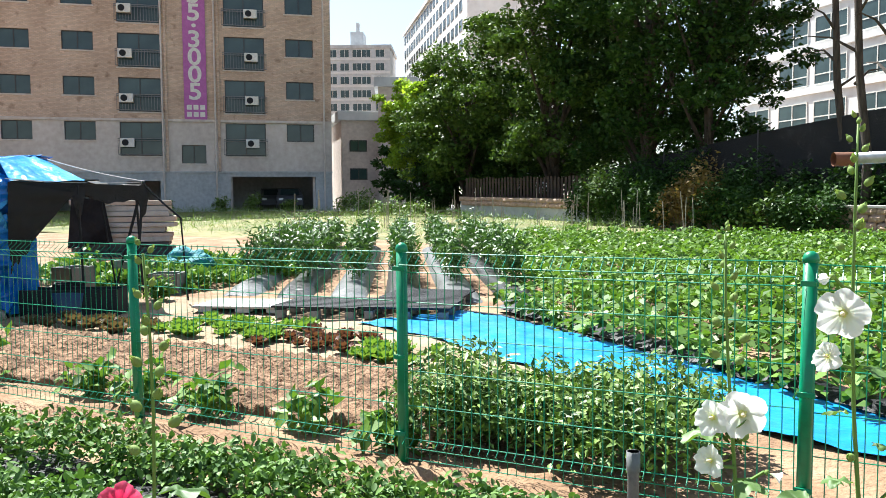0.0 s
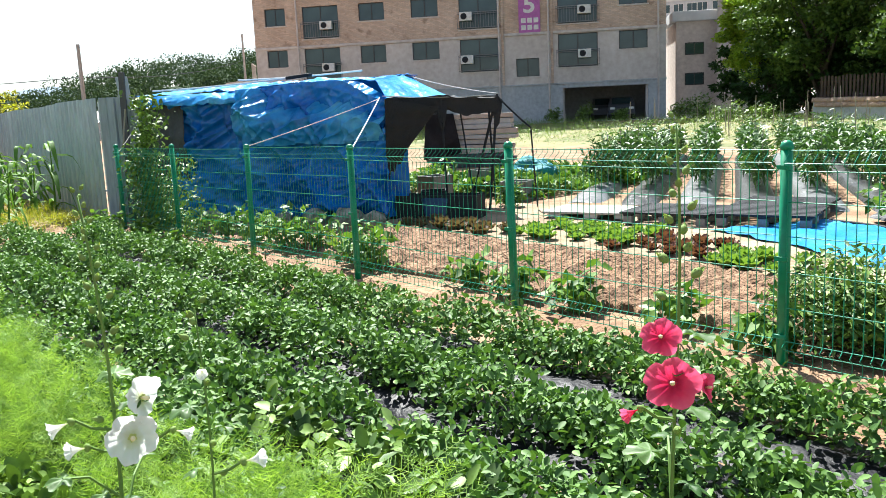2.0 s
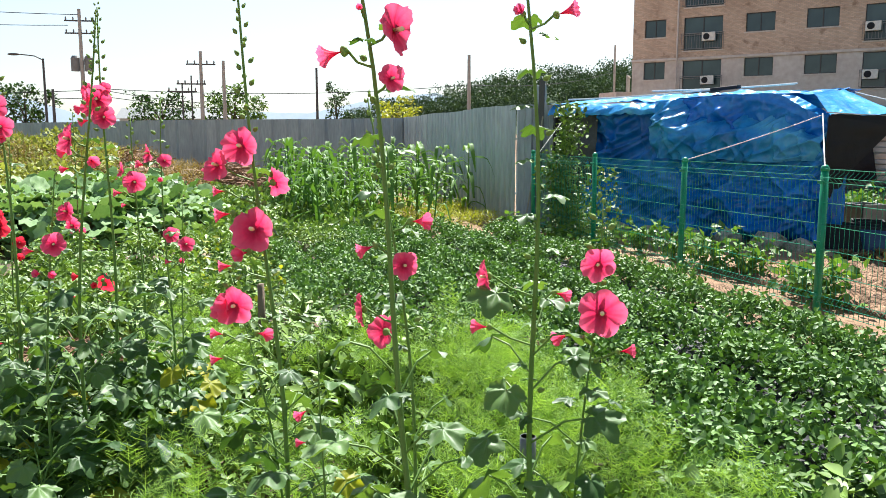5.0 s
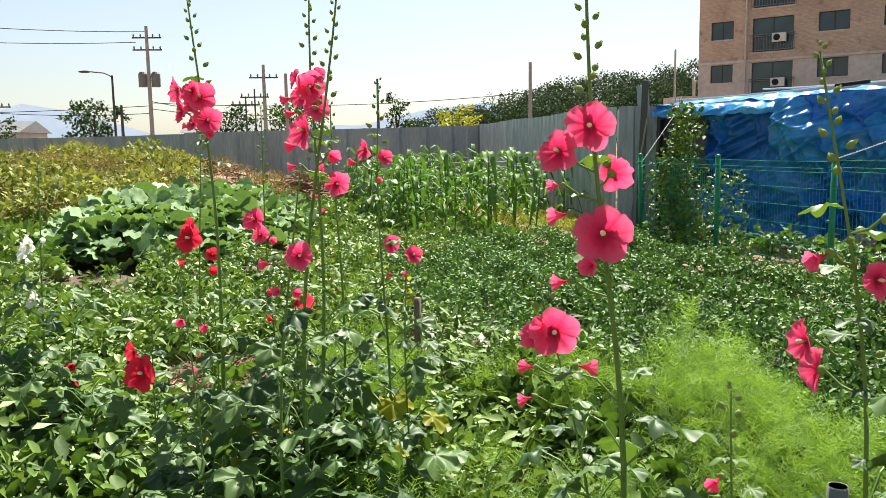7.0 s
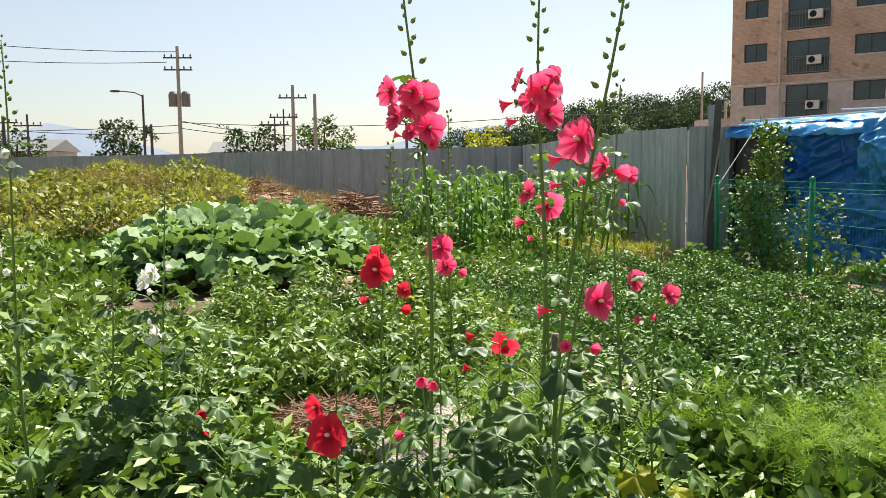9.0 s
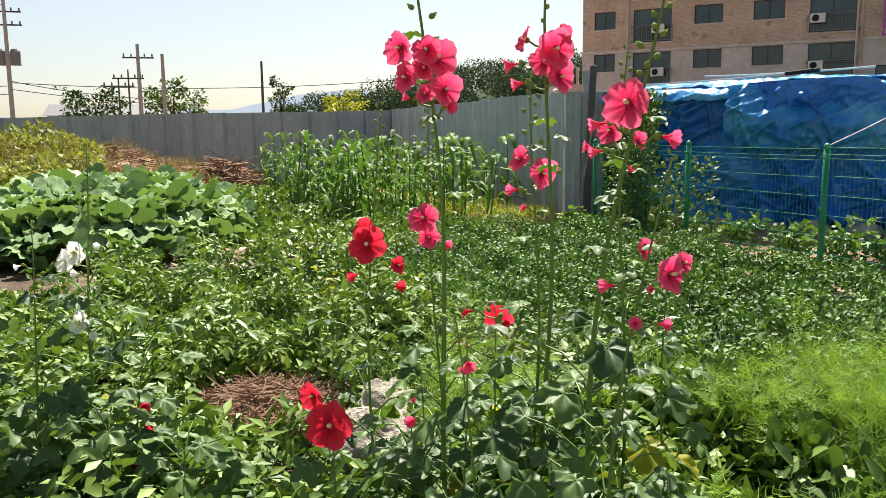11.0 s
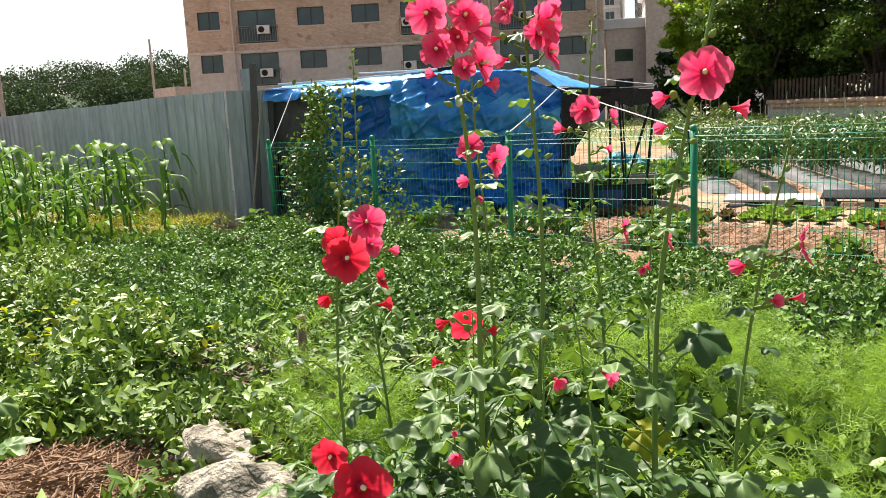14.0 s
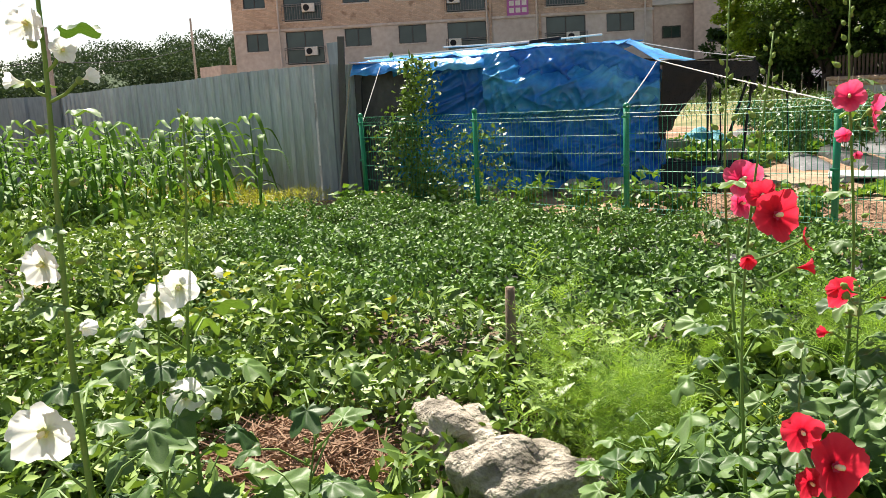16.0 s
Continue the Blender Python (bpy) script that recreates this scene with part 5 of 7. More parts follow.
# shade net fence behind the shrubs, slatted fence, block wall
def build_bank():
    n = thing("net_fence", "tall black shade net hung behind the shrubs", "fence")
    pts = [(-9.0, 31.5), (-6.5, 30.4), (-3.0, 28.2), (0.0, 26.0), (2.5, 24.2), (6, 22)]
    tops = [2.0, 2.5, 3.1, 3.5, 3.7, 3.7]
    for k in range(5):
        a, b = pts[k], pts[k + 1]
        za, zb = land(*a), land(*b)
        cloth("net", [(*a, za), (*b, zb), (*b, zb + tops[k + 1]), (*a, za + tops[k])], 10, 8, NET, n, 0.05, 1.0, 0.0, 20 + k)
        part("pole", Geo().tube([(*a, za), (*a, za + tops[k] + 0.1)], 0.03, 6), DARKPOLE, n)
    f = thing("slatted_fence", "dark brown slatted timber fence under the trees", "fence")
    for k in range(46):
        u = k / 45
        x, y = -16.6 + 8.4 * u, 34.6 - 3.9 * u
        z = land(x, y) + 0.72
        part("slat", Geo().box((-0.06, -0.012, 0), (0.06, 0.012, 1.05 + 0.03 * math.sin(k)), pose(x, y, z, 0, 0, -25)), DARKWOOD, f)
    for dz in (0.25, 0.85):
        part("rail", Geo().tube([(-16.7, 34.68, land(-16, 34) + 0.72 + dz), (-8.1, 30.72, land(-8, 30.7) + 0.72 + dz)], 0.03, 5), DARKWOOD, f)
    w = thing("wall_bank", "low retaining wall of split-face concrete blocks", "wall", kind="structure")
    a, b = Vector((-17.0, 34.5)), Vector((4.5, 20.6))
    L = (b - a).length
    d = (b - a) / L
    ang = math.degrees(math.atan2(d.y, d.x))
    lay = 5
    bl = [Geo().box((0.004, 0.0, 0.004), (0.446, 0.3, 0.196), None, 0.0) for _ in range(1)]
    kinds = []
    for s in range(5):
        bm = bmesh.new()
        bmesh.ops.create_grid(bm, x_segments=5, y_segments=3, size=0.5)
        g = Geo()
        vs = []
        for v in bm.verts:
            edge = abs(v.co.x) > 0.49 or abs(v.co.y) > 0.49
            vs.append((0.005 + (v.co.x + 0.5) * 0.44, 0.02 if edge else -0.05 - 0.05 * noise.noise(Vector((v.co.x * 4, v.co.y * 4, s * 3))), 0.004 + (v.co.y + 0.5) * 0.192))
        g.add(vs, [[v.index for v in fc.verts] for fc in bm.faces])
        bm.free()
        g.box((0.005, 0.02, 0.004), (0.445, 0.28, 0.196))
        kinds.append(g.mesh("block", SPLIT))
    n_cols = int(L / 0.45)
    for c in range(n_cols):
        s = c * 0.45
        x, y = a.x + d.x * s, a.y + d.y * s
        base = land(x, y) - 0.1
        for r in range(lay):
            if c < n_cols - 26 and r < lay - 2:
                continue
            o = part("block", kinds[(c * 3 + r * 7) % 5], None, w)
            o.matrix_basis = pose(x + d.x * 0.22 * (r % 2), y + d.y * 0.22 * (r % 2), base + r * 0.2, 0, 0, ang)
    back = Geo()
    back.box((0, 0.1, -0.2), (L, 0.27, lay * 0.2 - 0.01), pose(a.x, a.y, land(a.x, a.y) - 0.22, 0, 0.5, ang))
    part("backing", back, CONCDARK, w)
    part("coping", Geo().box((0, -0.05, 0), (L * 0.42, 0.32, 0.07), pose(a.x + d.x * L * 0.58, a.y + d.y * L * 0.58, land(0, 23) + lay * 0.2 - 0.1, 0, 0.3, ang), 0.01), CONC, w)


build_bank()

# rusty pipe standing out near the fence's east side
pp = thing("roof_pipe", "galvanised pipe with a rusty open end on a post", "pipe")
_A = Vector((-0.17, 3.52, 1.63))
_B = _A + Vector((1.0, 0.45, 0.05)) * 1.4
part("pipe", Geo().tube([tuple(_A), tuple(_A.lerp(_B, 0.5)), tuple(_B)], 0.026, 14), GALV, pp, "", True)
part("rusty_end", Geo().tube([tuple(_A - Vector((0.045, 0.02, 0))), tuple(_A + Vector((0.03, 0.0135, 0)))], 0.031, 14, False), RUST, pp, "rusty pipe end", True)
part("post", Geo().tube([(_B.x, _B.y, 0), (_B.x, _B.y, _B.z)], 0.026, 10), GALV, pp)


# ---- hill, mountains, poles ----
def build_hill():
    def hill(x, y):
        a = math.exp(-((x + 148) / 34) ** 2)
        b = smooth01((y - 18) / 42)
        return 0.9 + 7.6 * a * b + 3 * a * b * smooth01((y - 50) / 40)
    g = Geo().grid(lambda u, v: (-215 + 110 * u, 2 + 170 * v, hill(-215 + 110 * u, 2 + 170 * v)), 22, 34)
    tagged(part("backdrop_hill", g, L_FOREST, None, "", True), "low wooded hill", "hill", kind="structure")
    rg = np.random.default_rng(5)
    P = []
    for k in range(260):
        x, y = -118 - 45 * rg.random() ** 1.4, 20 + 116 * rg.random()
        if hill(x, y) < 1.4:
            continue
        r = rg.uniform(2.2, 4.6)
        v = rg.normal(size=(520, 3))
        v /= np.linalg.norm(v, axis=1)[:, None]
        v[:, 2] = np.abs(v[:, 2]) * 1.25 - 0.2
        P.append(np.array((x, y, hill(x, y) + 1.2)) + v * r * rg.uniform(0.75, 1.06, (520, 1)))
    P = np.vstack(P)
    ob = part("hill_forest", leaves("hill_forest", P, rg.uniform(0.6, 1.3, len(P)) * 0.42, TREELEAF, L_FOREST, 0.8), None)
    tagged(ob, "dense dark green forest on the hill", "forest", kind="stuff")
    m = Geo()
    prof = [(-900, 0), (-700, 28), (-560, 62), (-480, 66), (-420, 92), (-330, 70), (-200, 30), (-60, 24), (60, 44), (180, 40), (300, 66), (420, 78), (560, 40), (760, 0)]
    vs = [(-1560 + 0.1 * y, y, z) for y, z in prof] + [(-1900, y, 0) for y, z in prof]
    k = len(prof)
    m.add([(x, y, z + 4 * math.sin(y * 0.05)) for x, y, z in vs], [(i, i + 1, k + i + 1, k + i) for i in range(k - 1)])
    m.add([(-1560 + 0.1 * y, y, -5) for y, z in prof] + [(-1560 + 0.1 * y, y, z + 4 * math.sin(y * 0.05)) for y, z in prof], [(i, i + 1, k + i + 1, k + i) for i in range(k - 1)])
    tagged(part("backdrop_mountain", m, HAZEHILL, None, "", True), "pale blue hazy mountain ridge far away", "mountain", kind="structure")


build_hill()


def utility_pole(x, y, h, arms, label, mat=CONCPOLE, transformer=False, r=0.13, group="utility poles beyond the wall"):
    z = land(x, y)
    p = thing("utility_pole", label, "utility pole", group, pose(x, y, z, 0, 0, 84))
    part("pole", Geo().tube([(0, 0, -0.2), (0, 0, h)], [r * 1.25, r * 0.8], 10), mat, p)
    for k, zz in enumerate(arms):
        c = part("crossarm", Geo().box((-0.95, -0.05, zz), (0.95, 0.05, zz + 0.09)), DARKPOLE, p)
        for q in (-0.85, -0.4, 0.4, 0.85):
            part("insulator", Geo().tube([(q, 0, zz + 0.09), (q, 0, zz + 0.2), (q, 0, zz + 0.3)], [0.04, 0.06, 0.03], 7), GREYPLASTIC, c)
    if transformer:
        for q in (-0.42, 0.42):
            part("transformer", Geo().tube([(q, 0.1, h - 4.0), (q, 0.1, h - 3.15), (q, 0.1, h - 3.0)], [0.3, 0.3, 0.2], 12), GREYPLASTIC, p)
    return p


utility_pole(-60.3, -9.2, 9.2, (7.6, 8.4), "concrete utility pole with transformers and crossarms", CONCPOLE, True)
utility_pole(-58.7, -1.65, 6.6, (5.7,), "utility pole with one crossarm")
utility_pole(-58.4, -0.2, 6.0, (), "plain concrete utility pole")
utility_pole(-57.1, 5.85, 5.6, (), "plain dark utility pole", DARKPOLE, False, 0.09)
utility_pole(-55.3, 16.1, 6.6, (), "plain concrete utility pole above the steel fence")
utility_pole(-84.4, 42.5, 9.8, (), "concrete pole before the wooded hill")
utility_pole(-62.0, -19.3, 4.7, (3.9,), "far utility pole with one crossarm", DARKPOLE, False, 0.08)
utility_pole(-60.4, -11.1, 4.0, (), "short dark pole beyond the wall", DARKPOLE, False, 0.1)
utility_pole(-58.8, -2.9, 4.5, (3.9,), "thin far utility pole", DARKPOLE, False, 0.06)
utility_pole(-58.7, -2.3, 5.0, (4.4,), "thin far utility pole", DARKPOLE, False, 0.06)
utility_pole(-62.3, -20.9, 4.5, (4.1,), "dark utility pole with street cables", DARKPOLE, False, 0.12)
lp = thing("street_lamp", "tall street lamp with one curved arm", "street lamp", "", pose(-60.6, -11.6, land(-60, -11), 0, 0, 84))
part("pole", Geo().tube([(0, 0, 0), (0, 0, 6.0)], [0.1, 0.07], 9), DARKPOLE, lp)
part("arm", Geo().tube([(0, 0, 5.9), (-0.5, 0, 6.15), (-1.4, 0, 6.25)], 0.04, 6), DARKPOLE, lp)
part("head", Geo().blob((-1.75, 0, 6.25), (0.42, 0.14, 0.09), 1, 0.05, 2), DARKPOLE, lp, "", True)
wires = [((-60.3, -9.2, 9.3), (-66, -42, 13.0), 0.9), ((-60.3, -9.9, 8.6), (-66, -43, 11.5), 0.9), ((-60.3, -9.2, 4.6), (-55.3, 16.1, 4.9), 0.5), ((-55.3, 16.1, 4.9), (-84.4, 42.5, 8.5), 0.6), ((-60.3, -9.2, 3.9), (-62.3, -20.9, 4.2), 0.2), ((-60.3, -9.2, 4.4), (-66, -40, 4.6), 0.4), ((-58.7, -1.65, 3.6), (-60.3, -9.2, 4.7), 0.15), ((-60.3, -9.2, 4.2), (-58.4, -0.2, 3.2), 0.1)]
for a, b, s in wires:
    tagged(part("power_cable", Geo().tube(curve_between(a, b, s, 16), 0.022, 4, False), BLACKPLASTIC), "thin black overhead cable", "cable", "overhead cables")
tree("garden_tree", "round green tree beyond the steel fence", -66.5, -14.0, 4.6, 2.2, L_TREE, 3000, 0.28, 0.15, 0.2, 31, "trees beyond the wall")
tree("garden_tree", "spreading green tree beyond the steel fence", -63.3, 0.6, 4.5, 2.6, L_TREEMID, 3500, 0.28, 0.15, 0.2, 32, "trees beyond the wall")
tree("garden_tree", "loose green tree beyond the steel fence", -64.0, -4.5, 4.0, 2.4, L_TREE, 2600, 0.28, 0.15, 0.2, 34, "trees beyond the wall")
tree("conifer", "dark narrow conifer beyond the steel fence", -61.9, 7.9, 5.0, 1.25, L_TREE, 2500, 0.2, 0.12, 0.1, 33, "trees beyond the wall", 8, 1.3)
tree("garden_tree", "low yellow-green tree beyond the steel fence", -61.0, 12.3, 3.9, 1.9, L_YELLOW, 2200, 0.25, 0.12, 0.1, 35, "trees beyond the wall")
tree("garden_tree", "low green tree beyond the steel fence", -63.5, -20.5, 3.8, 2.0, L_TREE, 2200, 0.25, 0.12, 0.1, 36, "trees beyond the wall")


def far_house(x, y, w, d, h, ang, roof, label):
    b = thing("far_house", label, "house", "low houses beyond the wall", pose(x, y, land(x, y), 0, 0, ang))
    part("wall", Geo().box((0, 0, 0), (w, d, h)), GREYWALL, b)
    part("roof", Geo().add([(-0.3, -0.3, h), (w + 0.3, -0.3, h), (w + 0.3, d + 0.3, h), (-0.3, d + 0.3, h), (-0.3, d / 2, h + 0.9), (w + 0.3, d / 2, h + 0.9)], [(0, 1, 5, 4), (2, 3, 4, 5), (0, 4, 3), (1, 2, 5), (3, 2, 1, 0)]), roof, b)


far_house(-66, -26, 7, 6, 2.2, 84, GREYPLASTIC, "low grey roofed house beyond the wall")
far_house(-70, 8.5, 6, 5, 1.1, 84, PINKROOF, "low house with a red roof")
far_house(-66, 17.5, 4, 4, 1.4, 84, GREYPLASTIC, "low pale house beyond the steel fence")
far_house(-70, -8, 9, 5, 2.0, 84, GREYPLASTIC, "low grey shed beyond the wall")
_s = thing("stair_rail", "pale railing on a terrace beside the brick building", "railing")
for k in range(7):
    part("baluster", Geo().tube([(-53.6 + 0.3 * k, 27.5 - 0.2 * k, 4.4), (-53.6 + 0.3 * k, 27.5 - 0.2 * k, 5.5)], 0.04, 5), PALEBOARD, _s)
part("handrail", Geo().tube([(-53.7, 27.6, 5.5), (-51.6, 26.2, 5.5)], 0.05, 6), PALEBOARD, _s)
part("terrace", Geo().box((-54.5, 25.6, land(-53, 26) - 0.1), (-51.9, 28.4, 4.4)), PINKWALL, _s)

# ---- crops on the near side of the fence ----
def lands(x, y):
    return np.array([land(a, b) for a, b in zip(x, y)])


def stuff(name, label, category, mesh):
    return tagged(part(name, mesh, None), label, category, kind="stuff")


def rowed(seed, x0, x1, rows, step, per, spread, height, jitter=0.06):
    """Leaf places of low plants standing in rows along x."""
    rg = np.random.default_rng(seed)
    out = []
    for y in rows:
        for x in np.arange(x0, x1, step):
            cx, cy = x + rg.normal(0, jitter), y + rg.normal(0, jitter)
            s = rg.uniform(0.75, 1.2)
            if rg.random() < 0.05:
                continue
            a = rg.uniform(0, 2 * np.pi, per)
            r = np.sqrt(rg.random(per)) * spread * s
            h = height * s * np.sqrt(np.clip(1 - (r / (spread * s * 1.08)) ** 2, 0, 1)) * rg.uniform(0.45, 1.0, per)
            px_, py_ = cx + r * np.cos(a), cy + r * np.sin(a)
            out.append(np.stack([px_, py_, h + land(cx, cy) + 0.02], 1))
    return np.vstack(out)


def crop_edge(x):
    """Southern edge of the dark low crop: along the fence, then running south-west."""
    return np.clip(0.1 + 0.5 * (x + 5.3), -1.45, 0.1)


rg = np.random.default_rng(21)
BEDROWS = [2.48, 1.72, 1.02, 0.42]
for k, y in enumerate((2.30, 1.70, 1.10, 0.50)):
    g = Geo().grid(lambda u, v: (-11.6 + 13.2 * u, y - 0.305 + 0.61 * v + 0.02 * noise.noise(Vector((u * 40, v, k))), land(-11.6 + 13.2 * u, y) + (0.015 + 0.05 * (1 - abs(2 * v - 1)) ** 0.5 + 0.03 * noise.noise(Vector((u * 66, v * 5, k))) if 0 < v < 1 else -0.03)), 160, 8)
    tagged(part("mulch_film", g, MULCH, None, "", True), "crumpled black plastic mulch film under the low crop", "mulch film", "mulch film strips")
P = rowed(1, -11.8, 1.6, BEDROWS, 0.20, 430, 0.25, 0.28, 0.05)
P1 = rowed(11, -10.4, -5.4, [-0.12, -0.62, -1.12], 0.20, 300, 0.25, 0.27, 0.05)
P = np.vstack([P, P1[P1[:, 1] > crop_edge(P1[:, 0])]])
stuff("low_crop", "dense dark green low crop in rows along the fence", "crop", leaves("low_crop", P, rg.uniform(0.029, 0.053, len(P)), LEAFLET, L_PEANUT, 0.7))
P = rowed(2, -3.2, 1.8, [0.80, 0.52, 0.26], 0.27, 95, 0.22, 0.28)
stuff("broad_leaf_crop", "bright green broad-leaved crop by the path", "crop", leaves("broad_leaf_crop", P, rg.uniform(0.055, 0.105, len(P)), LEAFLET, L_BUSH, 0.55, None, True))
P = rowed(3, -11.6, -6.6, [0.08, -0.38, -0.82], 0.42, 260, 0.24, 0.32, 0.10)
P = P[(P[:, 0] < -10.3) | (P[:, 1] < crop_edge(P[:, 0]))]
stuff("mixed_crop", "light green leafy vegetables behind the low crop", "crop", leaves("mixed_crop", P, rg.uniform(0.04, 0.08, len(P)), MIDLEAF, L_WEED, 0.65))
P = rowed(31, -7.0, -5.5, [-0.15, -0.55, -0.95], 0.26, 120, 0.28, 0.34)
P = P[P[:, 1] < crop_edge(P[:, 0])]
stuff("leafy_vegetables", "green leafy vegetables beside the wooden stake", "vegetables", leaves("leafy_vegetables", P, rg.uniform(0.06, 0.13, len(P)), NARROW, L_BUSH, 0.5))
P = rowed(4, -10.6, -6.9, [-1.15, -1.7, -2.3, -2.9], 0.50, 400, 0.235, 0.42, 0.12)
P2 = rowed(40, -9.0, -4.4, [-3.3, -3.8, -2.95], 0.40, 280, 0.23, 0.34)
P3 = rowed(41, -7.3, -5.0, [-1.85, -2.2, -2.6], 0.32, 270, 0.19, 0.28)
P3 = np.vstack([P3, rowed(42, -6.1, -4.0, [-1.5, -1.2, -0.95], 0.22, 190, 0.22, 0.24)])
P2 = np.vstack([P2, P3])
P = np.vstack([P, P2])
P = P[np.hypot((P[:, 0] + 6.36) / 0.48, (P[:, 1] + 2.26) / 0.36) > 1]
P = P[np.hypot(P[:, 0] + 3.95, P[:, 1] + 3.85) > 1.0]
P = P[rg.random(len(P)) < 0.55]
P = P[(np.hypot(P[:, 0] + 5.42, P[:, 1] + 2.02) > 0.38) & (np.hypot(P[:, 0] + 5.98, P[:, 1] + 1.80) > 0.34)]
stuff("leafy_vegetables", "yellowish green leafy vegetables and weeds", "vegetables", leaves("leafy_vegetables", P, rg.uniform(0.05, 0.115, len(P)), MIDLEAF, L_WEED, 0.6))
P = rowed(5, -9.6, -6.4, [-0.95, -1.5], 0.8, 26, 0.24, 0.40)
stuff("yellowing_plants", "yellowing leafy plants among the vegetables", "vegetables", leaves("yellowing_plants", P, rg.uniform(0.04, 0.08, len(P)), LEAFLET, L_YELLOW, 0.5))


def fern_field(name, label, seed, n, region, hmax, mat, blade=(0.05, 0.11), shape=BLADE, tilt=0.7):
    r = np.random.default_rng(seed)
    x = r.uniform(region[0], region[1], n)
    y = r.uniform(region[2], region[3], n)
    hh = np.array([0.30 + 0.70 * max(0, 0.5 + 1.1 * noise.noise(Vector((a * 0.9, b * 0.9, seed)))) for a, b in zip(x, y)])
    e = np.minimum(np.minimum(x - region[0], region[1] - x), np.minimum(y - region[2], region[3] - y))
    wob = np.array([0.35 * (noise.noise(Vector((a * 1.7, b * 1.7, 9))) + 0.5) for a, b in zip(x, y)])
    keep = e > wob * 0.7
    keep &= np.hypot((x + 6.38) / 0.46, (y + 2.24) / 0.36) > 1
    x, y, hh, e = x[keep], y[keep], hh[keep], e[keep]
    z = lands(x, y) + hmax * hh * np.clip(e * 3 + 0.25, 0, 1) * np.sqrt(r.random(len(x)))
    return stuff(name, label, "foliage", leaves(name, np.stack([x, y, z], 1), r.uniform(*blade, len(x)), shape, mat, tilt, None, False, 0.5))




def cosmos(name, label, seed, region, n_plants, per, height):
    """Feathery plants: thin blades in loose upright clumps."""
    r = np.random.default_rng(seed)
    out = []
    for _ in range(n_plants):
        cx, cy = r.uniform(region[0], region[1]), r.uniform(region[2], region[3])
        lush = noise.noise(Vector((cx * 1.6, cy * 1.6, seed)))
        if lush < -0.10:
            continue
        h = height * r.uniform(0.6, 1.3) * (1.05 + 1.1 * lush)
        sp = r.uniform(0.09, 0.20)
        a = r.uniform(0, 2 * np.pi, per)
        t = r.random(per)
        rad = sp * (0.25 + 0.75 * np.sin(np.pi * (0.2 + 0.75 * t))) * r.uniform(0.3, 1.0, per)
        out.append(np.stack([cx + np.cos(a) * rad, cy + np.sin(a) * rad, land(cx, cy) + h * (0.12 + 0.85 * t), np.arctan2(-np.cos(a), np.sin(a)) + r.normal(0, 0.5, per)], 1))
    P = np.vstack(out)
    return stuff(name, label, "foliage", leaves(name, P[:, :3], r.uniform(0.06, 0.13, len(P)), THREAD, L_FEATHER, 0.5, P[:, 3], False, 0.75))


fern_field("low_weeds", "low dark green weeds below the cosmos", 541, 17000, (-5.9, -1.2, -1.0, 0.35), 0.27, L_BUSH, (0.05, 0.11), LEAFLET, 0.6)
cosmos("cosmos_foliage", "feathery bright green cosmos foliage", 51, (-5.5, -1.8, -0.85, 0.3), 260, 70, 0.34)
cosmos("cosmos_foliage", "feathery bright green cosmos bush beside the stake", 511, (-5.72, -5.02, -1.72, -1.02), 30, 110, 0.36)
cosmos("cosmos_foliage", "feathery bright green cosmos foliage by the path", 52, (-2.5, 0.1, -0.3, 0.5), 125, 66, 0.32)
cosmos("cosmos_foliage", "low feathery green foliage between the hollyhocks", 53, (-4.4, -2.4, -1.8, -0.85), 80, 55, 0.26)
fern_field("low_weeds", "low green weeds between the hollyhocks", 54, 11000, (-5.2, -2.9, -3.3, -1.4), 0.24, L_BUSH, (0.045, 0.10), LEAFLET, 0.5)
fern_field("low_weeds", "low dark green weeds covering the soil between the vegetables", 549, 26000, (-10.8, -4.6, -3.2, -0.9), 0.16, L_BUSH, (0.03, 0.065), LEAFLET, 0.6)
fern_field("low_weeds", "low green weeds beside the path", 55, 13000, (-9.5, -4.4, -4.6, -2.9), 0.28, L_WEED, (0.05, 0.11), LEAFLET, 0.5)
fern_field("yellow_weeds", "yellow-green weeds at the end of the steel fence", 56, 9000, (-16.5, -12.3, 1.2, 3.3), 0.35, L_YELLOW, (0.06, 0.13), BLADE, 0.6)
fern_field("rough_grass", "rough grass and weeds between the plots", 57, 22000, (-19.5, -11.0, -1.6, 1.6), 0.32, L_WEED, (0.06, 0.14), OVATE, 0.6)
fern_field("bank_weeds", "tall weeds over the bank by the wall", 58, 50000, (-24.0, -14.5, -16.0, -3.0), 0.75, L_BANK, (0.06, 0.15), TREELEAF, 0.65)
fern_field("bank_dry_grass", "dry brownish grass on the bank", 59, 22000, (-24.0, -17.0, -9.5, -1.2), 0.65, L_DRY, (0.12, 0.28), BLADE, 0.5)
fern_field("west_weeds", "weeds south of the vegetable plots", 60, 16000, (-15.5, -8.5, -9.5, -4.0), 0.35, L_WEED, (0.07, 0.16), TREELEAF, 0.6)

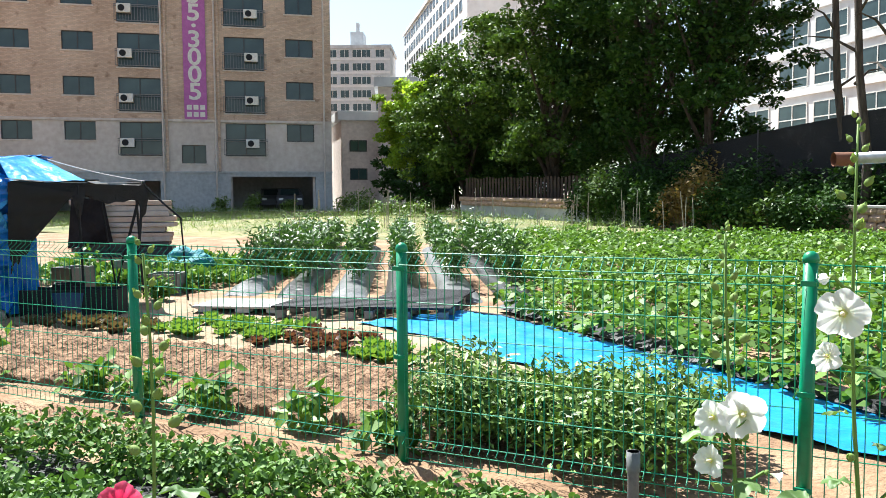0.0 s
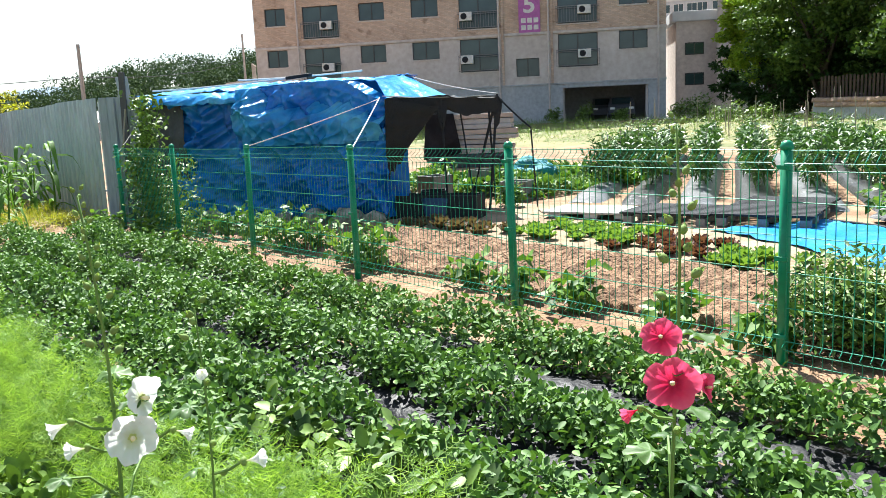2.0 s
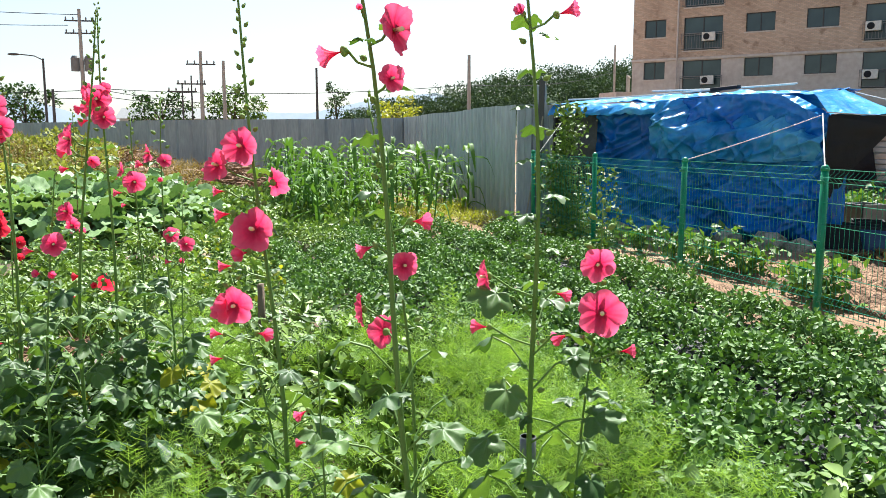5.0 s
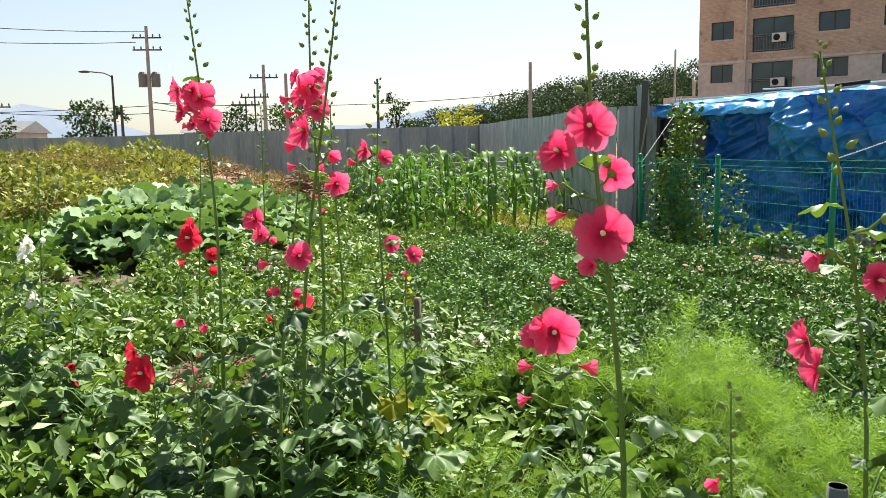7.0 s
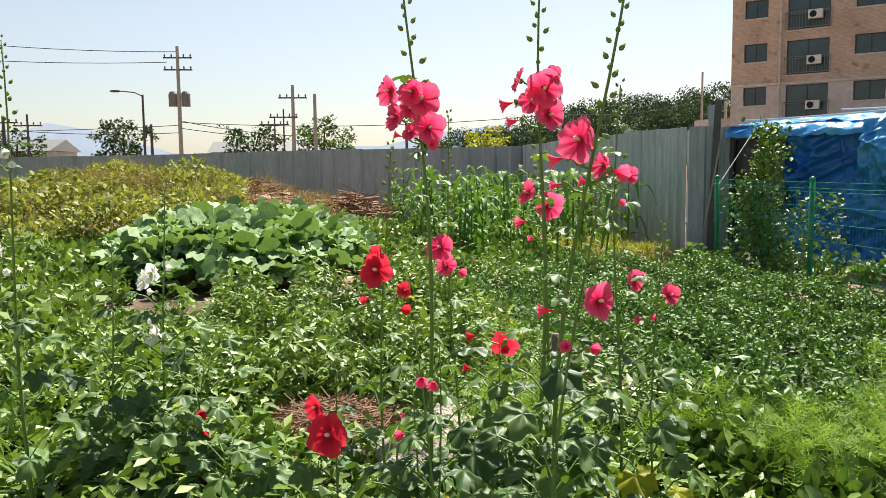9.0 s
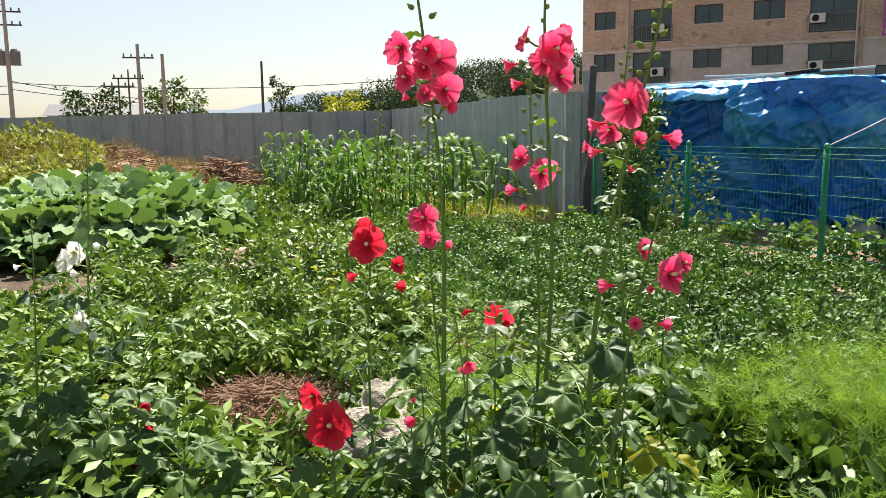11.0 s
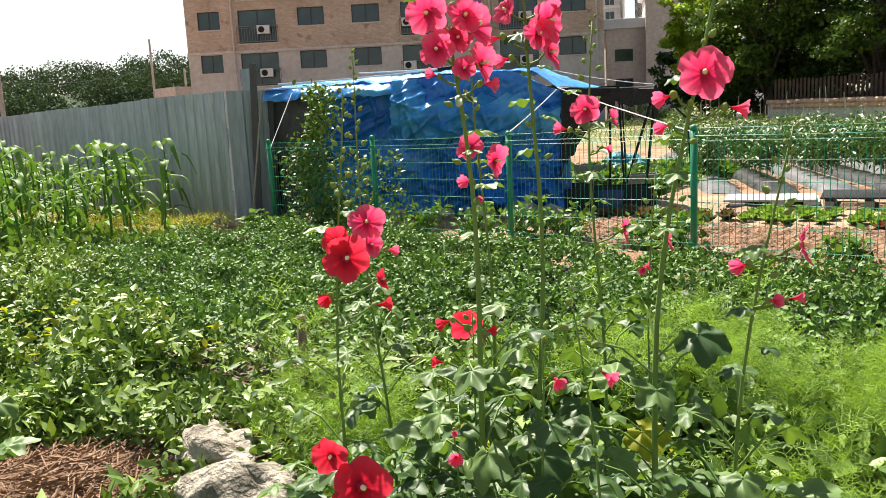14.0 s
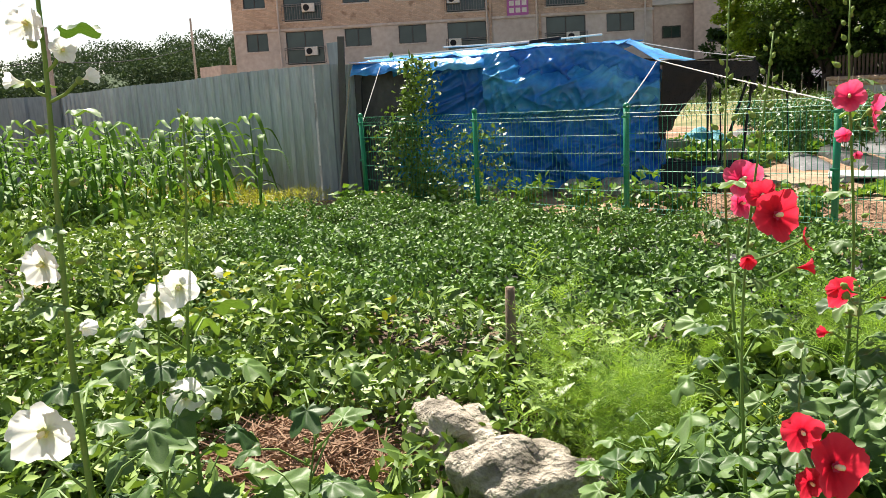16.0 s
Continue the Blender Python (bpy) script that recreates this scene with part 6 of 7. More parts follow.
# pumpkin patch: large round leaves on stalks
r = np.random.default_rng(61)
n = 1750
a, q = r.uniform(0, 2 * np.pi, n), np.sqrt(r.random(n))
x, y = -13.9 + 2.7 * q * np.cos(a) - 0.4 * np.sin(a), -3.0 + 1.8 * q * np.sin(a)
z = lands(x, y) + 0.12 + 0.62 * np.sqrt(np.clip(1 - q ** 2, 0, 1)) * r.uniform(0.6, 1.0, n)
stuff("pumpkin_leaves", "mound of large round pale green pumpkin leaves", "pumpkin patch", leaves("pumpkin_leaves", np.stack([x, y, z], 1), r.uniform(0.15, 0.33, n), PUMPKIN, L_SQUASH, 0.46, None, True))


# maize
def maize():
    c = thing("maize_plant", "young green maize plant with arching leaves", "maize plant", "maize patch")
    part("stalk", Geo().tube([(0, 0, 0), (0.01, 0, 0.5), (0, 0.01, 1.0)], [0.015, 0.012, 0.005], 6), L_CORN, c)
    for k in range(11):
        az, z0 = k * 137.5 + 20 * math.sin(k * 3.3), 0.18 + 0.08 * k
        ln = 0.46 + 0.10 * math.sin(k * 1.9)
        bendy = 0.45 + 0.25 * math.sin(k * 2.7)
        g = Geo()
        vs = []
        for i in range(7):
            t = i / 6
            w = 0.034 * math.sin(math.pi * (0.12 + 0.86 * t)) ** 0.8
            rr = ln * (t * 0.9 - 0.15 * t * t)
            zz = 0.34 * t - bendy * t * t + 0.02 * math.sin(t * 9 + k)
            vs += [(rr, -w + 0.02 * math.sin(t * 4 + k) * t, zz + w * 0.35), (rr, 0.03 * math.sin(t * 3 + k) * t, zz), (rr, w + 0.02 * math.sin(t * 4 + k) * t, zz + w * 0.35)]
        fs = [(3 * i + j, 3 * i + j + 1, 3 * i + 4 + j, 3 * i + 3 + j) for i in range(6) for j in range(2)]
        g.add(vs, fs)
        part("leaf", g, L_CORN, c, "", True).matrix_basis = pose(0, 0, z0, 0, 0, az)
    return c


first = maize()
r = np.random.default_rng(62)
spots = [(x + r.normal(0, 0.12), y + r.normal(0, 0.10)) for y in np.arange(0.05, 3.2, 0.56) for x in np.arange(-20.4, -12.1, 0.60) if y < 3.25 - 0.09 * (x + 20) * -0.1 and not (x > -14.2 and y > 2.2)]
for k, (x, y) in enumerate(spots):
    s = r.uniform(0.7, 1.32)
    m = pose(x, y, land(x, y) - 0.01, r.normal(0, 4), r.normal(0, 3), r.uniform(0, 360))
    if k == 0:
        first.matrix_basis = m
    else:
        o = copy_thing(first, m)
        o.scale = (s, s, s * 1.05)

# brush and straw heaps
def twig_heap(name, label, x, y, rx, ry, h, n, seed, rad=0.008, ln=0.6):
    r = np.random.default_rng(seed)
    g = Geo()
    for _ in range(n):
        a, q = r.uniform(0, 6.28), math.sqrt(r.random())
        px_, py_ = x + rx * q * math.cos(a), y + ry * q * math.sin(a)
        hz = land(px_, py_) + h * (1 - q * q) * r.uniform(0.5, 1.0)
        b, t = r.uniform(0, 6.28), r.normal(0, 0.25)
        l = ln * r.uniform(0.4, 1)
        d = Vector((math.cos(b) * l, math.sin(b) * l, t * l)) / 2
        c = Vector((px_, py_, hz + 0.01))
        g.tube([tuple(c - d), tuple(c + Vector((r.normal(0, 0.04), r.normal(0, 0.04), 0.05)) * l), tuple(c + d)], rad * r.uniform(0.5, 1.2), 3, False)
    g.blob((x, y, land(x, y)), (rx * 0.9, ry * 0.9, h * 0.75), seed, 0.25, 3)
    tagged(part(name, g, STRAW), label, "heap", kind="stuff")


twig_heap("brush_heap", "heap of dry brown twigs by the wall", -19.8, -1.0, 1.5, 0.9, 0.65, 1500, 71, 0.014, 0.9)
twig_heap("brush_heap", "second heap of dry brown twigs by the wall", -20.8, -3.0, 1.6, 1.0, 0.5, 1100, 72, 0.014, 0.9)
twig_heap("straw_heap", "flat heap of reddish brown straw beside the rocks", -6.38, -2.24, 0.50, 0.40, 0.12, 2600, 73, 0.003, 0.28)


def rock(label, x, y, s, seed, rot=0, flat=1.0):
    g = Geo().blob((0, 0, 0), s, seed, 0.42, 4)
    ob = part("rock", g, ROCK, None, "", True)
    ob.matrix_basis = pose(x, y, land(x, y) + s[2] * 0.35, 0, 0, rot)
    tagged(ob, label, "rock", "rocks beside the path")


rock("pale granite boulder among the plants", -5.52, -1.91, (0.26, 0.17, 0.175), 4, 40)
rock("flat sunlit pale stone among the plants", -6.06, -1.72, (0.29, 0.15, 0.15), 9, -17)
rock("small pale stone near the vegetables", -11.1, -0.35, (0.22, 0.16, 0.12), 12, 15)
rock("small pale stone under the hollyhocks", -3.35, -1.55, (0.20, 0.14, 0.10), 15, 15)
tagged(sheet("ground_bare", -11.4, -10.2, -1.6, -0.7, 14, 12, SANDY, 0.02, 0.03, 6, 0.2), "bare reddish soil patch among the crops", "soil", kind="structure")

o = part("wooden_stake", Geo().tube([(0, 0, -0.05), (0.004, 0, 0.2), (0, 0.004, 0.50)], [0.026, 0.025, 0.022], 12), WOOD, None, "", True)
o.matrix_basis = pose(-6.28, -1.08, 0, 1, 2, 0)
tagged(o, "short weathered wooden stake in the vegetables", "stake")
for x, y, h in ((-3.66, -0.27, 0.34), (-0.98, 3.05, 0.34)):
    pv = thing("pipe_stub", "grey plastic pipe standing up from the soil", "pipe", "pipe stubs", pose(x, y, land(x, y)))
    part("tube", Geo().tube([(0, 0, 0), (0, 0, h)], 0.026, 16, False), GREYPLASTIC, pv, "", True)
    part("socket", Geo().tube([(0, 0, h - 0.09), (0, 0, h), (0, 0, h), (0, 0, h - 0.08)], [0.031, 0.031, 0.027, 0.026], 16, False), GREYPLASTIC, pv, "", True)

# ---- crops beyond the fence ----
P = rowed(81, -2.35, -0.75, [3.7, 4.0, 4.3], 0.20, 620, 0.30, 0.48)
stuff("bushy_crop", "bushy green crop behind the fence", "crop", leaves("bushy_crop", P, rg.uniform(0.042, 0.08, len(P)), MIDLEAF, L_BUSH, 0.55))
for k, (x, y, s) in enumerate(((-3.2, 3.62, 0.8), (-4.0, 3.6, 0.9), (-4.6, 3.6, 0.9), (-5.2, 3.65, 0.9), (-6.6, 3.62, 1.3), (-7.0, 3.75, 1.2), (-8.0, 3.9, 1.2), (-8.5, 3.75, 1.4), (-9.2, 3.8, 1.1), (-10.0, 3.8, 1.2), (-10.7, 3.75, 1.0), (-11.4, 3.6, 1.1), (-2.5, 3.5, 0.8), (-10.6, 2.95, 0.8), (-9.5, 2.9, 0.7), (-11.6, 2.9, 0.9), (-12.2, 2.9, 0.9))):
    bush("bean_plant", "leafy green bean plant at the foot of the fence", x, y, 0.24 * s, 0.36 * s, L_BEAN, int(150 * s), 0.11, 300 + k, "bean plants along the fence", OVATE, "bean plant")
for k, (x, y, s) in enumerate(((-11.6, 8.55, 1.1), (-12.2, 9.3, 1.3), (-10.3, 9.6, 0.9), (-9.1, 8.1, 0.7))):
    bush("bean_plant", "leafy green plant growing behind the shelter", x, y, 0.3 * s, 0.5 * s, L_BEAN, 200, 0.12, 340 + k, "plants behind the shelter", OVATE, "plant")
# climbing plant on the last panels
r = np.random.default_rng(83)
n = 2300
t = r.random(n)
x = -11.45 + r.normal(0, 0.19, n) * (1.5 - t) + 0.15 * np.sin(t * 9)
y = 3.42 + r.normal(0, 0.10, n)
z = 0.05 + 1.85 * t ** 1.1
keep = r.random(n) < np.where(t > 0.6, 0.75, 1.0)
P = np.stack([x, y, z], 1)[keep]
v = thing("climbing_plant", "climbing plant grown up over the fence end", "plant")
part("stem", Geo().tube([(-11.6, 3.42, 0), (-11.5, 3.45, 0.8), (-11.55, 3.42, 1.5), (-11.45, 3.42, 2.0)], [0.012, 0.01, 0.006, 0.003], 5).tube([(-11.4, 3.42, 0), (-11.7, 3.45, 0.9), (-11.35, 3.42, 1.75)], [0.01, 0.008, 0.003], 5), L_STEM, v)
part("foliage", leaves("foliage", P, r.uniform(0.04, 0.09, len(P)), LEAFLET, L_BUSH, 0.7), None, v)
n = 1500
P = np.stack([-9.9 - 2.3 * r.random(n), 3.4 + r.normal(0, 0.06, n), 0.05 + 1.0 * r.random(n) ** 1.6], 1)
v = thing("climbing_plant", "dark creeper on the lower mesh of the fence", "plant")
part("foliage", leaves("foliage", P, r.uniform(0.04, 0.09, n), OVATE, L_BUSH, 0.7), None, v)


def rosette(name, label, mat, group, n=16, size=0.12):
    c = thing(name, label, "lettuce", group)
    for ring, (k, ln, up) in enumerate(((7, 1.0, 22), (6, 0.85, 48), (4, 0.6, 70))):
        for i in range(k):
            vs = []
            for a in range(5):
                t = a / 4
                w = 0.42 * math.sin(math.pi * (0.15 + 0.75 * t))
                ru = 0.05 * math.sin(a * 5 + i)
                vs += [(t, -w, 0.12 * t * t + ru), (t, 0, 0.02), (t, w, 0.12 * t * t - ru)]
            vs = [(x * size * ln, y * size * ln, z * size * ln) for x, y, z in vs]
            g = Geo().add(vs, [(3 * q + j, 3 * q + j + 1, 3 * q + 4 + j, 3 * q + 3 + j) for q in range(4) for j in range(2)])
            part("leaf", g, mat, c).matrix_basis = pose(0, 0, 0.01, 0, -up, i * 360 / k + ring * 25)
    return c


def patch(proto, spots, seed):
    r = np.random.default_rng(seed)
    for k, (x, y) in enumerate(spots):
        m = pose(x + r.normal(0, 0.07), y + r.normal(0, 0.07), land(x, y) + 0.01, 0, 0, r.uniform(0, 360))
        s = r.uniform(0.85, 1.3)
        o = proto if k == 0 else copy_thing(proto, m)
        if k == 0:
            o.matrix_basis = m
        o.scale = (s, s, s * 1.2)


patch(rosette("lettuce", "green lettuce plant in sandy soil", L_LETTUCE, "lettuce bed", 16, 0.125), [(x, y) for y in (5.95, 6.25, 6.55, 6.85) for x in np.arange(-6.9, -5.3, 0.28)] + [(x, y) for y in (5.72, 5.98) for x in np.arange(-4.3, -3.55, 0.24)], 91)
patch(rosette("red_lettuce", "dark red lettuce plant in sandy soil", L_REDLET, "lettuce bed", 16, 0.12), [(x, y) for y in (5.85, 6.15, 6.45) for x in np.arange(-5.2, -4.4, 0.25)], 92)
patch(rosette("wilting_lettuce", "brownish wilting leafy plant in sandy soil", L_WILT, "lettuce bed", 16, 0.14), [(x, y) for y in (5.75, 6.05) for x in np.arange(-8.7, -7.0, 0.3)], 93)


# pepper rows with stakes and film
def pepper():
    c = thing("pepper_plant", "bushy green pepper plant in a staked row", "pepper plant", "pepper rows")
    r = np.random.default_rng(5)
    P = crown_points([((0, 0, 0.42), (0.21, 0.21, 0.30)), ((0.06, 0.03, 0.25), (0.17, 0.17, 0.18))], 300, r, 0.2)
    part("stem", Geo().tube([(0, 0, 0), (0, 0, 0.45)], [0.009, 0.005], 5), L_STEM, c)
    part("foliage", leaves("foliage", P, r.uniform(0.08, 0.14, len(P)), NARROW, L_PEPPER, 0.6), None, c)
    return c


pep = pepper()
r = np.random.default_rng(95)
k = 0
for i in range(6):
    bx, by = -8.35 + 0.86 * i, 8.95 + 0.16 * i
    dx, dy = -0.50, 0.866
    g = Geo().grid(lambda u, v: (bx + dx * 10.5 * u + dy * 0.62 * (v - 0.5), by + dy * 10.5 * u - dx * 0.62 * (v - 0.5), land(bx + dx * 10.5 * u, by + dy * 10.5 * u) + (min(1, u * 14, (1 - u) * 14) * 0.14 * math.sin(math.pi * v) ** 0.6 + 0.02 * noise.noise(Vector((u * 30, v * 5, i))) if 0 < v < 1 else -0.03)), 60, 8)
    tagged(part("mulch_film", g, (surf("grey_mulch_film", [(0.03, 0.031, 0.033), (0.06, 0.06, 0.063)], 3, 0.3, 0.1, 0.8, 9, 0.03), surf("silver_mulch_film", [(0.12, 0.124, 0.13), (0.2, 0.205, 0.21)], 3, 0.3, 0.1, 0.8, 9, 0.03))[i % 2 == 0], None, "", True), "plastic mulch film over a pepper ridge", "mulch film", "mulch film strips")
    for j in range(16):
        x, y = bx + dx * (1.45 + 0.56 * j), by + dy * (1.45 + 0.56 * j)
        m = pose(x, y, land(x, y) + 0.12, 0, 0, r.uniform(0, 360))
        if k == 0:
            pep.matrix_basis = m
            o = pep
        else:
            o = copy_thing(pep, m)
        s = r.uniform(0.95, 1.2)
        o.scale = (s, s, s * 1.12)
        k += 1
        if j % 3 == 1:
            tagged(part("stake", Geo().tube([(x + 0.1, y, land(x, y)), (x + 0.1 + r.normal(0, 0.02), y, land(x, y) + 1.0)], 0.008, 5), BAMBOO), "thin pale stake in the pepper row", "stake", "plant stakes")

# bean field
r = np.random.default_rng(96)
n = 92000
x, y = r.uniform(-10.5, 6.5, n), r.uniform(4.9, 22.5, n)
edge = 9.0 - 0.86 * (x + 4.4)
ok = (y > np.maximum(edge, 5.15)) & (x > -3.6 - 0.50 * (y - 9.0) - 0.9 * (y < 9))
ok &= ~((y > 12.5) & (x < -3.6 - 0.5 * (y - 9)))
x, y = x[ok], y[ok]
ridge = 0.5 + 0.5 * np.cos((x * 0.86 + y * 0.5) * 2 * np.pi / 0.95)
lump = np.array([0.5 + 0.5 * noise.noise(Vector((p * 1.6, q * 1.6, 2))) for p, q in zip(x, y)])
z = lands(x, y) + (0.06 + 0.27 * ridge + 0.22 * lump) * r.uniform(0.45, 1.0, len(x))
stuff("bean_field", "broad dense field of bright green bean plants", "bean field", leaves("bean_field", np.stack([x, y, z], 1), r.uniform(0.08, 0.15, len(x)), TREELEAF, L_BEAN, 0.5))
g = Geo().grid(lambda u, v: (-4.2 + 4.6 * u + 0.25 * v, 9.05 - 3.95 * u + 0.28 * v, land(-3, 7) + 0.05 + 0.06 * math.sin(math.pi * v) + 0.03 * noise.noise(Vector((u * 30, v * 3, 1)))), 60, 6)
tagged(part("mulch_film", g, MULCH, None, "", True), "black plastic film along the bean field", "mulch film", "mulch film strips")
for k in range(48):
    u = r.random()
    x, y = -19 + 17.5 * u + r.normal(0, 0.3), 26.5 - 4.0 * u + r.normal(0, 1.5)
    h = r.uniform(0.9, 1.5)
    tagged(part("stake", Geo().tube([(x, y, land(x, y)), (x + r.normal(0, 0.05), y, land(x, y) + h)], 0.012, 5), BAMBOO), "thin weathered stake at the far edge of the field", "stake", "plant stakes")
fern_field("plot_weeds", "green weeds on the sandy plot behind the shelter", 97, 10500, (-13.4, -9.3, 8.6, 13.0), 0.34, L_BEAN, (0.08, 0.16), TREELEAF, 0.5)
fern_field("field_grass", "yellow-green grass at the far edge of the field", 98, 18000, (-42, -6, 21.5, 37), 0.35, L_WEED, (0.15, 0.35), BLADE, 0.5)
for k, (x, y, rr, h) in enumerate(((-20.5, 33.5, 0.9, 0.9), (-18.6, 33.0, 0.8, 0.8), (-22.5, 35.0, 0.8, 0.8), (-34.5, 37.5, 0.6, 1.0), (-33.0, 38.6, 0.6, 1.2), (-31.2, 39.8, 0.5, 0.8), (-24.5, 37.5, 0.9, 1.4), (-26.3, 38.6, 0.7, 1.0), (-37.2, 35.6, 0.6, 0.8))):
    bush("shrub", "small green shrub before the building", x, y, rr, h, L_BUSH, 500, 0.16, 500 + k, "shrubs before the building")


# ---- hollyhocks ----
def flower_meshes(kind, petal, throat):
    """Open flower, half-open flower, and their throat, stamen and calyx, about one across; facing +z."""
    out = {}
    for nm, spread, depth in (("open", 1.0, 0.34), ("half", 0.42, 0.95)):
        g = Geo()
        na, nr = 40, 6
        for ring in range(nr + 1):
            t = ring / nr
            for i in range(na):
                a = 2 * math.pi * i / na
                lob = 1 + 0.05 * math.cos(5 * a) * t - 0.10 * t * max(0, math.cos(5 * a + math.pi)) ** 6 + 0.10 * noise.noise(Vector((math.cos(a) * 3, math.sin(a) * 3, t))) * t
                rr = 0.5 * (0.08 + 0.92 * t ** 0.85) * lob * (spread if nm == "open" else spread * (0.5 + 0.5 * t ** 2) * 1.15)
                z = depth * 0.5 * (t ** (1.7 if nm == "open" else 0.8)) + (0.04 * t * math.sin(a * 13 + 2 * math.sin(3 * a)) + 0.10 * t * t * math.sin(2 * a + 1) if nm == "open" else 0.02 * math.sin(10 * a) * t)
                z -= 0.07 * t ** 6 if nm == "open" else 0
                g.v.append((rr * math.cos(a), rr * math.sin(a), z))
        g.f = [(r * na + i, r * na + (i + 1) % na, (r + 1) * na + (i + 1) % na, (r + 1) * na + i) for r in range(nr) for i in range(na)]
        out[nm] = g.mesh("petals_" + kind, petal, True)
    t = Geo()
    t.v = [(0, 0, 0.02)] + [(0.085 * (1 + 0.18 * math.cos(5 * a)) * math.cos(a), 0.085 * (1 + 0.18 * math.cos(5 * a)) * math.sin(a), 0.058) for a in [2 * math.pi * i / 20 for i in range(20)]]
    t.f = [(0, 1 + i, 1 + (i + 1) % 20) for i in range(20)]
    out["throat"] = t.mesh("throat_" + kind, throat, True)
    return out


FL = {"pink": flower_meshes("pink", P_PINK, P_EYE), "red": flower_meshes("red", P_RED, P_EYE), "white": flower_meshes("white", P_WHITE, P_EYEW)}
STAMEN = Geo().tube([(0, 0, 0), (0, 0, 0.12), (0, 0, 0.2), (0, 0, 0.23)], [0.02, 0.05, 0.045, 0.015], 8).mesh("stamen", POLLEN, True)
CALYX = Geo()
CALYX.tube([(0, 0, -0.17), (0, 0, -0.13), (0, 0, -0.05), (0, 0, -0.012)], [0.03, 0.10, 0.13, 0.08], 10)
CALYX = CALYX.mesh("calyx", L_BUD, True)
BUD = Geo()
for i in range(5):
    a = i * 1.2566
    BUD.add([(0, 0, 0), (0.32 * math.cos(a - 0.6), 0.32 * math.sin(a - 0.6), 0.35), (0.05 * math.cos(a), 0.05 * math.sin(a), 1.0), (0.32 * math.cos(a + 0.6), 0.32 * math.sin(a + 0.6), 0.35)], [(0, 1, 2, 3)])
BUD.blob((0, 0, 0.36), (0.30, 0.30, 0.40), 1, 0.05, 2)
BUD = BUD.mesh("bud", L_BUD, True)


def lobed_leaf(seed, mat, deep=0.2):
    """A rounded five-lobed leaf with folded veins, about one across, stalk at the origin."""
    g = Geo()
    na, nr = 36, 4
    g.v.append((0, 0, 0))
    for ring in range(1, nr + 1):
        t = ring / nr
        for i in range(na):
            a = -math.pi * 0.90 + 2 * math.pi * 0.90 * i / (na - 1)
            lob = 1 - deep * (0.5 - 0.5 * math.cos(5 * a + math.pi)) * t + 0.04 * math.sin(21 * a) * t
            rr = 0.56 * t * lob * (1.0 + 0.12 * math.cos(a))
            z = 0.075 * math.cos(5 * a) * t - 0.09 * t * t + 0.13 * noise.noise(Vector((a * 1.4, t * 2.5, seed))) * t
            g.v.append((rr * math.cos(a) + 0.1 * t, rr * math.sin(a), z))
    g.f = [(0, 1 + i, 2 + i) for i in range(na - 1)]
    for r in range(nr - 1):
        o, p = 1 + r * na, 1 + (r + 1) * na
        g.f += [(o + i, p + i, p + i + 1, o + i + 1) for i in range(na - 1)]
    return g.mesh("hollyhock_leaf", mat, True)


LEAVES = [lobed_leaf(s, L_HOLLY, 0.20 + 0.07 * s) for s in range(4)]
LEAFY = lobed_leaf(7, L_HOLLYY)


